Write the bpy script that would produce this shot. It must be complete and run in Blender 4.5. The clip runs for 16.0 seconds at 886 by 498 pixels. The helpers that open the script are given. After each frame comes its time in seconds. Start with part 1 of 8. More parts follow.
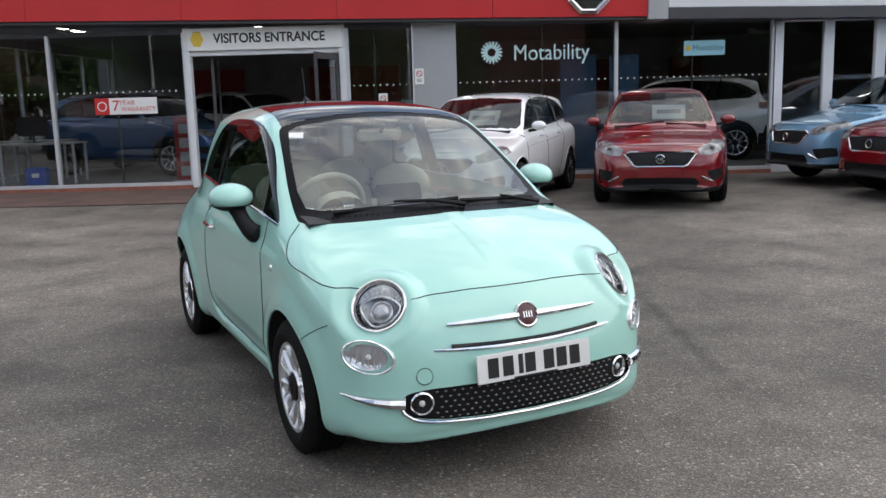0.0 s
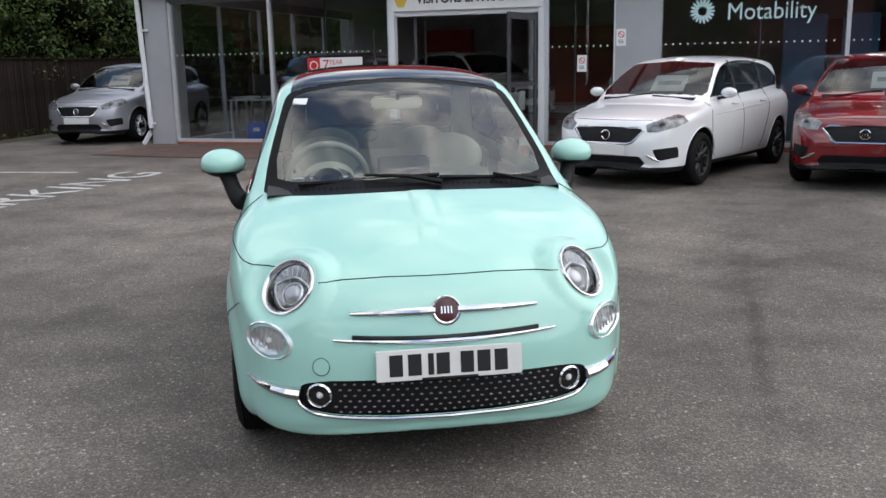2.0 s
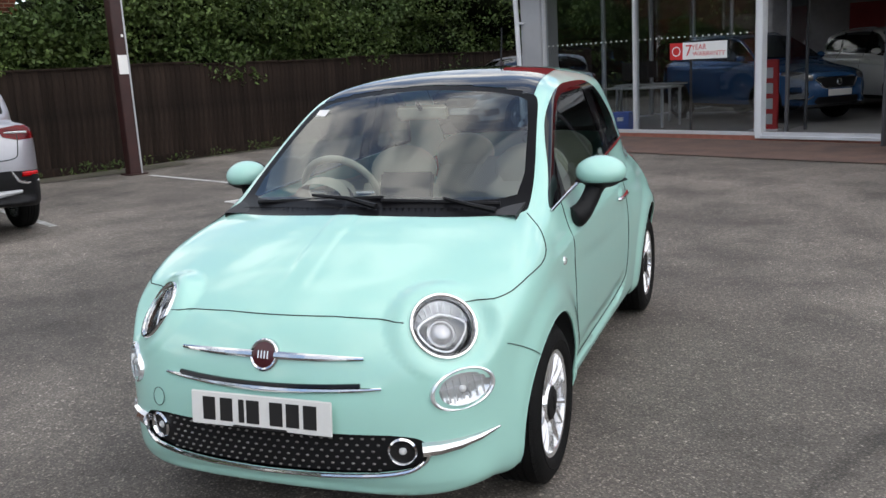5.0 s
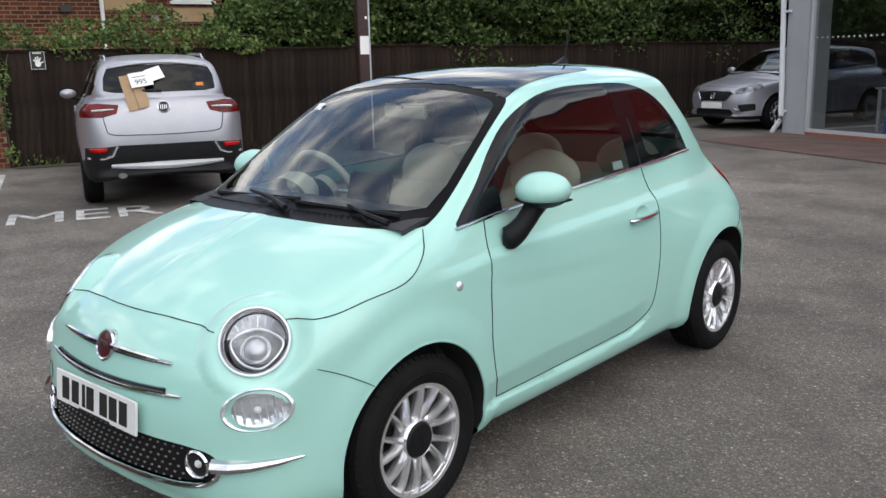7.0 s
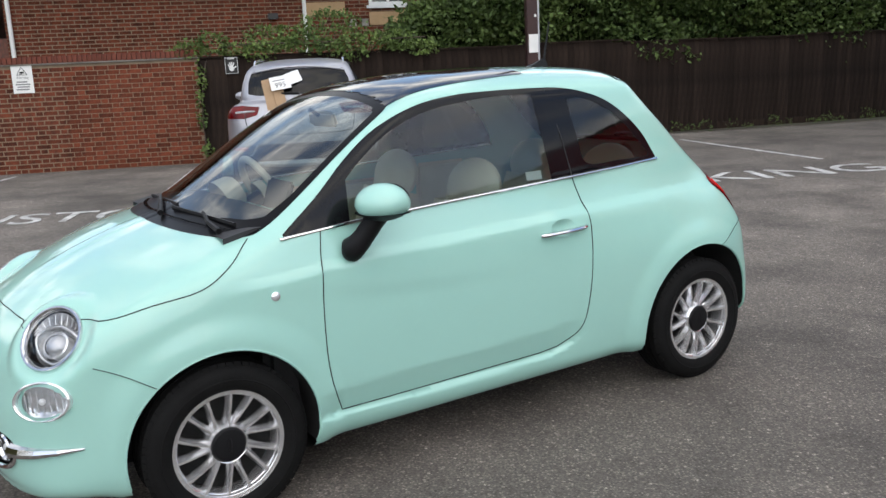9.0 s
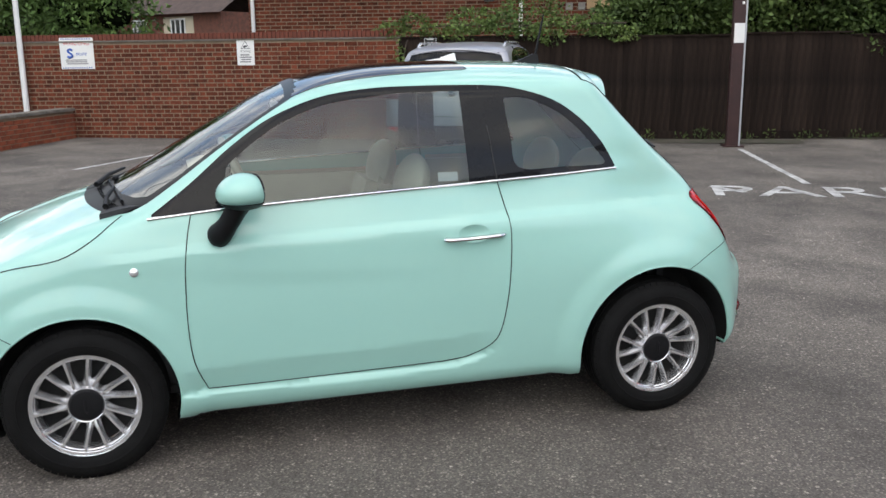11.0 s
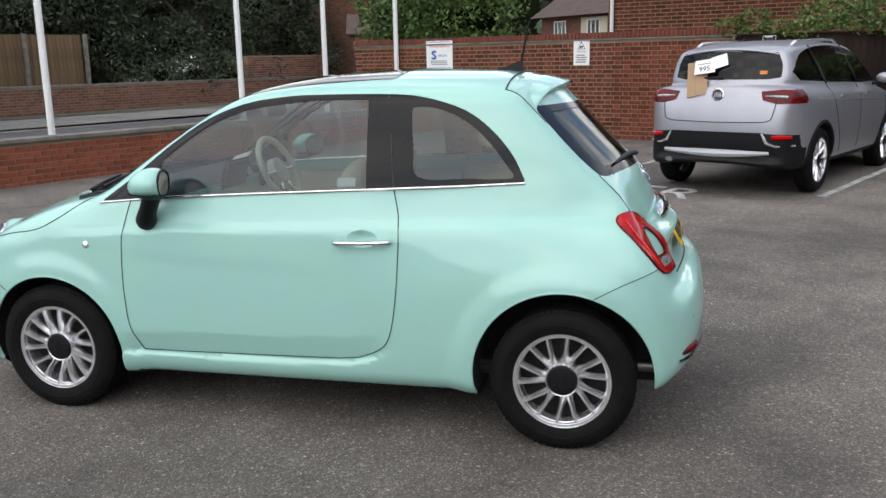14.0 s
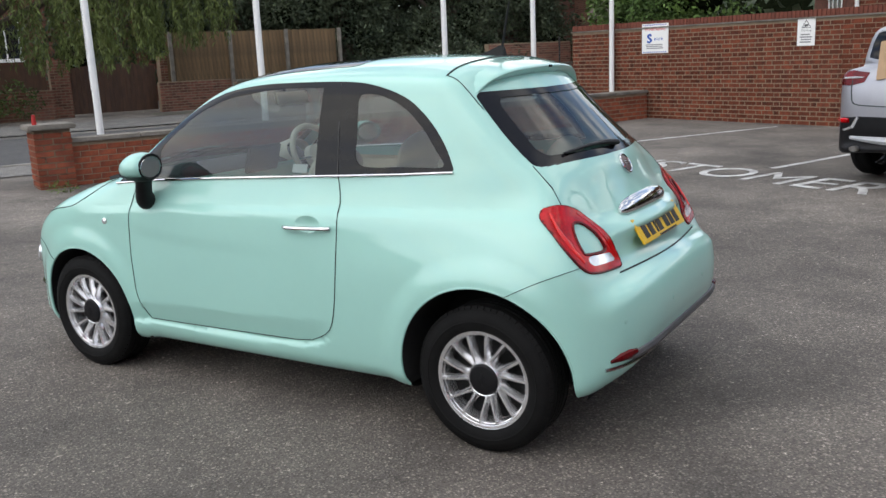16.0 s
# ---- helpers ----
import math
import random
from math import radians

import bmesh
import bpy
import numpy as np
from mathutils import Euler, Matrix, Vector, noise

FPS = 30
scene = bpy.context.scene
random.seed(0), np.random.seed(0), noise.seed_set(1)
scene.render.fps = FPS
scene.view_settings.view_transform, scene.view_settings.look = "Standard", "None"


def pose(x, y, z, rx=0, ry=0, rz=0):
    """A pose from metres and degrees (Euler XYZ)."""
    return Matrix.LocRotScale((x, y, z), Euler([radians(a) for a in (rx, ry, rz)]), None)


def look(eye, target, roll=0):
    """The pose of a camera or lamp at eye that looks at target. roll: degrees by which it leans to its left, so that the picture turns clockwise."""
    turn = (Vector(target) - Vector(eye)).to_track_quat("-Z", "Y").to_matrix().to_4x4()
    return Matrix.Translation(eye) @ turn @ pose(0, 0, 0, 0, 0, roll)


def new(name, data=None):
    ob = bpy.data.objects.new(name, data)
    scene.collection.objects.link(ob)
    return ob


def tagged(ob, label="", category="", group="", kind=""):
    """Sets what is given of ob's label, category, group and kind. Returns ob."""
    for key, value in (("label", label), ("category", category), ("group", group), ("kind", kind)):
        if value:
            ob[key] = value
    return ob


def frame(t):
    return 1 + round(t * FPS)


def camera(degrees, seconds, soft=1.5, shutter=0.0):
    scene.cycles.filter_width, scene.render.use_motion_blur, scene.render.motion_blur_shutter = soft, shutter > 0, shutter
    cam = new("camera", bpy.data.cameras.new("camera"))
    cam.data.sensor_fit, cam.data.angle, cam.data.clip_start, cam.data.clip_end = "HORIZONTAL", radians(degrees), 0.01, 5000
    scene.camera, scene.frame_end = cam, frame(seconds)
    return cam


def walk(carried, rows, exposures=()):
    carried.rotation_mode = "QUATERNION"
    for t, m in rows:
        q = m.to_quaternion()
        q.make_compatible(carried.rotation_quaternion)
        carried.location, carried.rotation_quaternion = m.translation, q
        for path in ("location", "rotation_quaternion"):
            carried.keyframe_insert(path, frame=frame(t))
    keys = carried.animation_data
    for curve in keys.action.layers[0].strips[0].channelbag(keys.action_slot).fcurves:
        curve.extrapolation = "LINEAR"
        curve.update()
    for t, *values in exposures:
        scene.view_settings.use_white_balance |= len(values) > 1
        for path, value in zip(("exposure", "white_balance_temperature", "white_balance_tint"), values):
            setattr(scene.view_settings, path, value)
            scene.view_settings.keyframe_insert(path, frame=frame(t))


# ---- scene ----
cam = camera(53.2, 16.0)
METRES, EYE, TILT, LEAN, TURN = 11.53, 1.495, 0.0, 0.0, 0.0
ROWS = [
    (0.0, 0.0, 0.0, 0.0, -0.27, -9.68, 1.58),
    (0.5, 0.0242, 0.0088, -0.001, 2.93, -10.55, 1.18),
    (1.0, 0.0465, 0.028, -0.0007, 7.77, -11.1, 1.25),
    (1.5, 0.077, 0.0363, -0.0011, 12.1, -10.99, 1.5),
    (2.0, 0.1055, 0.0445, 0.0001, 17.14, -11.8, 1.0),
    (2.5, 0.1267, 0.0644, -0.0, 21.45, -11.9, 0.78),
    (3.0, 0.154, 0.0791, -0.0008, 26.17, -11.17, 2.48),
    (3.5, 0.1806, 0.0943, 0.0017, 31.63, -12.22, 1.46),
    (4.0, 0.1966, 0.1207, 0.0021, 36.53, -11.73, 2.09),
    (6.5, 0.2853, 0.2598, 0.0034, 63.3, -12.92, 1.84),
    (7.0, 0.2865, 0.293, 0.0028, 67.48, -12.07, 1.4),
    (7.5, 0.2957, 0.3249, 0.0021, 71.1, -11.3, 3.62),
    (8.0, 0.3075, 0.356, 0.0039, 76.52, -12.28, 3.08),
    (8.5, 0.306, 0.387, 0.0022, 79.64, -11.99, 1.19),
    (9.0, 0.312, 0.4171, 0.0024, 83.8, -11.78, 2.59),
    (11.5, 0.287, 0.5702, 0.0032, 105.53, -12.27, 1.12),
    (12.0, 0.2756, 0.6, 0.0033, 109.83, -11.94, 2.74),
    (12.5, 0.2685, 0.6327, 0.005, 115.35, -12.85, 2.2),
    (13.0, 0.249, 0.6561, 0.0026, 118.98, -12.91, 0.22),
    (13.5, 0.2345, 0.682, 0.0036, 124.18, -11.91, 1.44),
    (14.0, 0.2187, 0.7108, 0.0046, 130.19, -12.17, 1.12),
    (14.5, 0.1966, 0.7278, 0.0021, 133.57, -11.78, 0.72),
    (15.0, 0.1747, 0.7482, 0.003, 138.3, -11.27, 1.34),
    (15.5, 0.1534, 0.7741, 0.0035, 143.4, -12.12, 1.54),
    (16.0, 0.1278, 0.7829, 0.0008, 147.83, -12.46, 2.46),
]
walk(cam, [(t, pose(0, 0, EYE, TILT, LEAN, TURN) @ pose(METRES * x, METRES * y, METRES * z, 90 + pitch, roll, yaw)) for t, x, y, z, yaw, pitch, roll in ROWS])

# ---- world and sun: thin bright cloud, soft light ----
SUN_AZ, SUN_EL = radians(5), radians(48)   # heading of the light's source seen from above, and its height
world = bpy.data.worlds.new("sky")
scene.world = world
world.use_nodes = True
wn, wl = world.node_tree.nodes, world.node_tree.links
wn.clear()
w_out = wn.new("ShaderNodeOutputWorld")
w_bg = wn.new("ShaderNodeBackground")
w_sky = wn.new("ShaderNodeTexSky")
w_sky.sky_type, w_sky.sun_disc = "NISHITA", False
w_sky.sun_elevation, w_sky.sun_rotation = SUN_EL, radians(90) - SUN_AZ
w_co = wn.new("ShaderNodeTexCoord")
w_map = wn.new("ShaderNodeMapping")
w_map.inputs["Scale"].default_value = (1.0, 1.0, 1.7)
w_noise = wn.new("ShaderNodeTexNoise")
w_noise.inputs["Scale"].default_value, w_noise.inputs["Detail"].default_value = 4.4, 8.0
w_noise.inputs["Roughness"].default_value = 0.58
w_ramp = wn.new("ShaderNodeValToRGB")
w_ramp.color_ramp.elements[0].position, w_ramp.color_ramp.elements[0].color = 0.36, (0, 0, 0, 1)
w_ramp.color_ramp.elements[1].position, w_ramp.color_ramp.elements[1].color = 0.60, (1, 1, 1, 1)
w_cloud = wn.new("ShaderNodeValToRGB")
w_cloud.color_ramp.elements[0].position, w_cloud.color_ramp.elements[0].color = 0.41, (1.9, 2.0, 2.35, 1)
w_cloud.color_ramp.elements[1].position, w_cloud.color_ramp.elements[1].color = 0.62, (8.4, 8.3, 8.0, 1)
w_mix = wn.new("ShaderNodeMix")
w_mix.data_type = "RGBA"
wl.new(w_co.outputs["Generated"], w_map.inputs["Vector"])
wl.new(w_map.outputs["Vector"], w_noise.inputs["Vector"])
wl.new(w_noise.outputs["Fac"], w_ramp.inputs["Fac"])
wl.new(w_noise.outputs["Fac"], w_cloud.inputs["Fac"])
wl.new(w_ramp.outputs["Color"], w_mix.inputs["Factor"])
wl.new(w_sky.outputs["Color"], w_mix.inputs["A"])
wl.new(w_cloud.outputs["Color"], w_mix.inputs["B"])
wl.new(w_mix.outputs["Result"], w_bg.inputs["Color"])
wl.new(w_bg.outputs["Background"], w_out.inputs["Surface"])
w_bg.inputs["Strength"].default_value = 0.125
sun = new("sun", bpy.data.lights.new("sun", "SUN"))
sun.data.energy, sun.data.angle, sun.data.color = 0.62, radians(110), (1.0, 0.96, 0.9)
sun.matrix_world = look((30 * math.cos(SUN_AZ) * math.cos(SUN_EL), 30 * math.sin(SUN_AZ) * math.cos(SUN_EL), 30 * math.sin(SUN_EL)), (0, 0, 0))
scene.view_settings.exposure = 1.14

# ---- materials ----
def mat(name, color, rough=0.6, metal=0.0, vary=0.0, scale=8.0, bump=0.0, bump_scale=60.0, color2=None, coat=0.0, spec=0.5, emit=0.0, island=0.0, stretch=(1, 1, 1)):
    """A Principled material with a coarse colour drift (vary, or a blend towards color2), a fine grain and fine relief."""
    m = bpy.data.materials.new(name)
    m.use_nodes = True
    n, l = m.node_tree.nodes, m.node_tree.links
    p = n["Principled BSDF"]
    p.inputs["Base Color"].default_value = (*color, 1)
    p.inputs["Roughness"].default_value, p.inputs["Metallic"].default_value = rough, metal
    p.inputs["Coat Weight"].default_value, p.inputs["Coat Roughness"].default_value = coat, 0.03
    p.inputs["Specular IOR Level"].default_value = spec
    if emit:
        p.inputs["Emission Color"].default_value, p.inputs["Emission Strength"].default_value = (*color, 1), emit
    if vary or color2 or bump or island:
        co = n.new("ShaderNodeTexCoord")
        mp = n.new("ShaderNodeMapping")
        mp.inputs["Scale"].default_value = stretch
        l.new(co.outputs["Object"], mp.inputs["Vector"])
    if vary or color2:
        a, b = n.new("ShaderNodeTexNoise"), n.new("ShaderNodeTexNoise")
        a.inputs["Scale"].default_value, a.inputs["Detail"].default_value = scale, 6
        b.inputs["Scale"].default_value, b.inputs["Detail"].default_value = scale * 9, 3
        add = n.new("ShaderNodeMath"); add.operation = "MULTIPLY_ADD"; add.inputs[1].default_value = 0.35
        l.new(mp.outputs["Vector"], a.inputs["Vector"]); l.new(mp.outputs["Vector"], b.inputs["Vector"])
        l.new(b.outputs["Fac"], add.inputs[0]); l.new(a.outputs["Fac"], add.inputs[2])
        r = n.new("ShaderNodeValToRGB")
        c2 = color2 or tuple(c * (1 - vary) for c in color)
        c1 = color if color2 else tuple(min(1, c * (1 + vary)) for c in color)
        r.color_ramp.elements[0].position, r.color_ramp.elements[0].color = 0.48, (*c2, 1)
        r.color_ramp.elements[1].position, r.color_ramp.elements[1].color = 0.86, (*c1, 1)
        l.new(add.outputs[0], r.inputs["Fac"])
        last = r.outputs["Color"]
        if island:
            info = n.new("ShaderNodeObjectInfo")
            hsv = n.new("ShaderNodeHueSaturation")
            mr = n.new("ShaderNodeMapRange")
            mr.inputs["To Min"].default_value, mr.inputs["To Max"].default_value = 1 - island, 1 + island
            geo = n.new("ShaderNodeNewGeometry")
            s = n.new("ShaderNodeMath"); s.operation = "ADD"
            f = n.new("ShaderNodeMath"); f.operation = "FRACT"
            l.new(info.outputs["Random"], s.inputs[0]); l.new(geo.outputs["Random Per Island"], s.inputs[1])
            l.new(s.outputs[0], f.inputs[0]); l.new(f.outputs[0], mr.inputs["Value"])
            l.new(mr.outputs["Result"], hsv.inputs["Value"]); l.new(last, hsv.inputs["Color"])
            last = hsv.outputs["Color"]
        l.new(last, p.inputs["Base Color"])
    if bump:
        t = n.new("ShaderNodeTexNoise")
        t.inputs["Scale"].default_value, t.inputs["Detail"].default_value = bump_scale, 4
        bm_ = n.new("ShaderNodeBump")
        bm_.inputs["Strength"].default_value, bm_.inputs["Distance"].default_value = bump, 0.01
        l.new(mp.outputs["Vector"], t.inputs["Vector"])
        l.new(t.outputs["Fac"], bm_.inputs["Height"]); l.new(bm_.outputs["Normal"], p.inputs["Normal"])
    return m


def glass(name, tint=(0.8, 0.85, 0.85), gloss=0.08, rough=0.0):
    """Thin sheet glass: a tinted clear sheet with a mirror-like gloss that grows at grazing angles."""
    m = bpy.data.materials.new(name)
    m.use_nodes = True
    n, l = m.node_tree.nodes, m.node_tree.links
    n.clear()
    out, mix = n.new("ShaderNodeOutputMaterial"), n.new("ShaderNodeMixShader")
    tr, gl, lw = n.new("ShaderNodeBsdfTransparent"), n.new("ShaderNodeBsdfGlossy"), n.new("ShaderNodeLayerWeight")
    pw, fr = n.new("ShaderNodeMath"), n.new("ShaderNodeMath")
    pw.operation, fr.operation = "POWER", "MULTIPLY_ADD"
    pw.inputs[1].default_value, fr.inputs[1].default_value, fr.inputs[2].default_value = 4.5, .92 - gloss, gloss
    lw.inputs["Blend"].default_value = .5
    l.new(lw.outputs["Facing"], pw.inputs[0]); l.new(pw.outputs[0], fr.inputs[0])
    tr.inputs["Color"].default_value = (*tint, 1)
    gl.inputs["Roughness"].default_value = rough
    l.new(fr.outputs[0], mix.inputs["Fac"]); l.new(tr.outputs[0], mix.inputs[1]); l.new(gl.outputs[0], mix.inputs[2])
    l.new(mix.outputs[0], out.inputs["Surface"])
    return m


# ---- mesh helpers ----
def mesh_of(name, verts, faces, smooth=False, angle=None):
    me = bpy.data.meshes.new(name)
    me.from_pydata([tuple(map(float, v)) for v in verts], [], [tuple(map(int, f)) for f in faces])
    if smooth:
        me.polygons.foreach_set("use_smooth", [True] * len(me.polygons))
        if angle:
            me.set_sharp_from_angle(angle=radians(angle))
    me.update()
    return me


def part(name, bm, material, parent=None, label="", smooth=False, angle=40, at=None):
    """Links a bmesh (or mesh) as one object under a thing or part."""
    if isinstance(bm, bmesh.types.BMesh):
        me = bpy.data.meshes.new(name)
        bm.normal_update()
        bm.to_mesh(me)
        bm.free()
        if smooth:
            me.polygons.foreach_set("use_smooth", [True] * len(me.polygons))
            me.set_sharp_from_angle(angle=radians(angle))
    else:
        me = bm
    me.materials.clear()
    for mm in (material if isinstance(material, (list, tuple)) else [material]):
        me.materials.append(mm)
    ob = new(name, me)
    if parent is not None:
        ob.parent = parent
    if at is not None:
        ob.matrix_basis = at
    if label:
        tagged(ob, label)
    return ob


def thing(name, m, label, category, group="", kind=""):
    ob = new(name)
    ob.empty_display_size = 0.1
    ob.matrix_basis = m
    return tagged(ob, label, category, group, kind)


def box(x0, x1, y0, y1, z0, z1, bevel=0.0, bm=None, m=None):
    bm2 = bmesh.new()
    bmesh.ops.create_cube(bm2, size=1)
    for v in bm2.verts:
        v.co = Vector((x0 + (v.co.x + .5) * (x1 - x0), y0 + (v.co.y + .5) * (y1 - y0), z0 + (v.co.z + .5) * (z1 - z0)))
    if bevel:
        bmesh.ops.bevel(bm2, geom=bm2.edges[:], offset=bevel, segments=2, affect="EDGES")
    if m is not None:
        bm2.transform(m)
    return merged(bm, bm2)


def merged(bm, bm2):
    if bm is None:
        return bm2
    me = bpy.data.meshes.new("tmp")
    bm2.to_mesh(me)
    bm2.free()
    bm.from_mesh(me)
    bpy.data.meshes.remove(me)
    return bm


def cyl(r, z0, z1, seg=24, r2=None, bevel=0.0, bm=None, m=None, cap=True):
    bm2 = bmesh.new()
    bmesh.ops.create_cone(bm2, cap_ends=cap, segments=seg, radius1=r, radius2=r if r2 is None else r2, depth=z1 - z0)
    bmesh.ops.translate(bm2, vec=(0, 0, (z0 + z1) / 2), verts=bm2.verts[:])
    if bevel:
        es = [e for e in bm2.edges if len(e.link_faces) == 2 and e.calc_face_angle(0) > 1]
        bmesh.ops.bevel(bm2, geom=es, offset=bevel, segments=2, affect="EDGES")
    if m is not None:
        bm2.transform(m)
    return merged(bm, bm2)


def ball(r, seg=24, rings=12, bm=None, m=None):
    bm2 = bmesh.new()
    bmesh.ops.create_uvsphere(bm2, u_segments=seg, v_segments=rings, radius=r)
    if m is not None:
        bm2.transform(m)
    return merged(bm, bm2)


def lathe(profile, seg=48, bm=None, m=None):
    """A turned shape about local z from (radius, height) pairs."""
    verts, faces = [], []
    for r, z in profile:
        for k in range(seg):
            a = 2 * math.pi * k / seg
            verts.append((r * math.cos(a), r * math.sin(a), z))
    for i in range(len(profile) - 1):
        for k in range(seg):
            k2 = (k + 1) % seg
            faces.append((i * seg + k, i * seg + k2, (i + 1) * seg + k2, (i + 1) * seg + k))
    me = mesh_of("tmp", verts, faces)
    bm2 = bmesh.new()
    bm2.from_mesh(me)
    bpy.data.meshes.remove(me)
    bmesh.ops.remove_doubles(bm2, verts=bm2.verts[:], dist=1e-5)
    if m is not None:
        bm2.transform(m)
    return merged(bm, bm2)


def tube(points, r, seg=8, closed=False, bm=None, flat=1.0, up=(0, 0, 1)):
    """A round (or flattened) bar along a line of points."""
    pts = [Vector(p) for p in points]
    n = len(pts)
    verts, faces = [], []
    for i, p in enumerate(pts):
        a = pts[(i - 1) % n] if closed or i else pts[i]
        b = pts[(i + 1) % n] if closed or i < n - 1 else pts[i]
        d = (b - a).normalized()
        s = d.cross(Vector(up))
        s = s.normalized() if s.length > 1e-4 else Vector((1, 0, 0))
        u = s.cross(d).normalized()
        rr = r[i] if isinstance(r, (list, tuple)) else r
        for k in range(seg):
            t = 2 * math.pi * k / seg
            verts.append(p + s * (rr * math.cos(t)) + u * (rr * flat * math.sin(t)))
    for i in range(n if closed else n - 1):
        j = (i + 1) % n
        for k in range(seg):
            k2 = (k + 1) % seg
            faces.append((i * seg + k, j * seg + k, j * seg + k2, i * seg + k2))
    if not closed:
        faces.append(tuple(range(seg)))
        faces.append(tuple(range((n - 1) * seg, n * seg))[::-1])
    me = mesh_of("tmp", verts, faces)
    bm2 = bmesh.new()
    bm2.from_mesh(me)
    bpy.data.meshes.remove(me)
    bmesh.ops.recalc_face_normals(bm2, faces=bm2.faces[:])
    return merged(bm, bm2)


def spline(pts, n=12, closed=False):
    """Points along a Catmull-Rom line through pts."""
    p = np.array(pts, float)
    k = len(p)
    out = []
    for i in range(k if closed else k - 1):
        a, b, c, d = (p[(i + j) % k] if closed else p[min(max(i + j, 0), k - 1)] for j in (-1, 0, 1, 2))
        for t in np.linspace(0, 1, n, endpoint=False):
            out.append(0.5 * (2 * b + (c - a) * t + (2 * a - 5 * b + 4 * c - d) * t ** 2 + (3 * b - a - 3 * c + d) * t ** 3))
    if not closed:
        out.append(p[-1])
    return np.array(out)


def gz(x, y):
    """Height of the yard, which rises a little away from the middle."""
    return 0.011 * max(0.0, math.hypot(x + 0.5, y - 5.0) - 3.0)


def words(body, size, material, parent, m, name="lettering", depth=0.002, label="", align="CENTER", sx=1.0, bold=0.0):
    cu = bpy.data.curves.new("text", "FONT")
    cu.body, cu.size, cu.extrude, cu.align_x, cu.align_y = body, size, depth, align, "CENTER"
    cu.offset = bold
    tmp = bpy.data.objects.new("tmp", cu)
    scene.collection.objects.link(tmp)
    me = bpy.data.meshes.new_from_object(tmp.evaluated_get(bpy.context.evaluated_depsgraph_get()))
    bpy.data.objects.remove(tmp)
    ob = part(name, me, material, parent, label)
    ob.matrix_basis = m @ Matrix.Diagonal((sx, 1, 1, 1))
    return ob

# ---- car bodies as smooth implicit solids: three outlines rounded into each other ----
def smax(a, b, k):
    h = np.clip(0.5 + 0.5 * (a - b) / k, 0, 1)
    return b + (a - b) * h + k * h * (1 - h)


def ease(t):
    t = np.clip(t, 0, 1)
    return t * t * (3 - 2 * t)


def smin(a, b, k):
    return -smax(-a, -b, k)


def outline(points, px, py):
    """Signed distance (negative inside) from points (px, py) to a closed outline."""
    p = points
    q = np.roll(p, -1, axis=0)
    shape = np.broadcast(px, py).shape
    X, Y = np.broadcast_to(px, shape).ravel(), np.broadcast_to(py, shape).ravel()
    best, odd = np.full(X.shape, 1e9), np.zeros(X.shape, bool)
    for (ax, ay), (bx, by) in zip(p, q):
        ex, ey = bx - ax, by - ay
        L = ex * ex + ey * ey + 1e-12
        t = np.clip(((X - ax) * ex + (Y - ay) * ey) / L, 0, 1)
        best = np.minimum(best, (X - ax - t * ex) ** 2 + (Y - ay - t * ey) ** 2)
        if abs(ey) > 1e-12:
            odd ^= ((ay > Y) != (by > Y)) & (X < ex * (Y - ay) / ey + ax)
    d = np.sqrt(best)
    return np.where(odd, -d, d).reshape(shape)


class Field:
    """The signed distance to an outline, kept on a centimetre grid and read back smoothly."""

    def __init__(self, poly, a0, a1, b0, b1, h=0.0125):
        self.a0, self.b0, self.h = a0, b0, h
        self.g = outline(poly, np.arange(a0, a1 + h, h)[:, None], np.arange(b0, b1 + h, h)[None, :])

    def __call__(self, a, b):
        a, b = np.broadcast_arrays(np.asarray(a, float), np.asarray(b, float))
        n, m = self.g.shape
        u, v = np.clip((a - self.a0) / self.h, 1, n - 2.001), np.clip((b - self.b0) / self.h, 1, m - 2.001)
        i, j = np.minimum(u.astype(int), n - 3), np.minimum(v.astype(int), m - 3)
        s, t = u - i, v - j
        ws = [w(s) for w in CUBIC]
        wt = [w(t) for w in CUBIC]
        out = 0
        flat = self.g.ravel()
        base = (i - 1) * m + (j - 1)
        for p in range(4):
            row = 0
            for q in range(4):
                row = row + flat[base + (p * m + q)] * wt[q]
            out = out + row * ws[p]
        return out


CUBIC = (lambda t: (1 - t) ** 3 / 6, lambda t: (3 * t ** 3 - 6 * t ** 2 + 4) / 6, lambda t: (-3 * t ** 3 + 3 * t ** 2 + 3 * t + 1) / 6, lambda t: t ** 3 / 6)


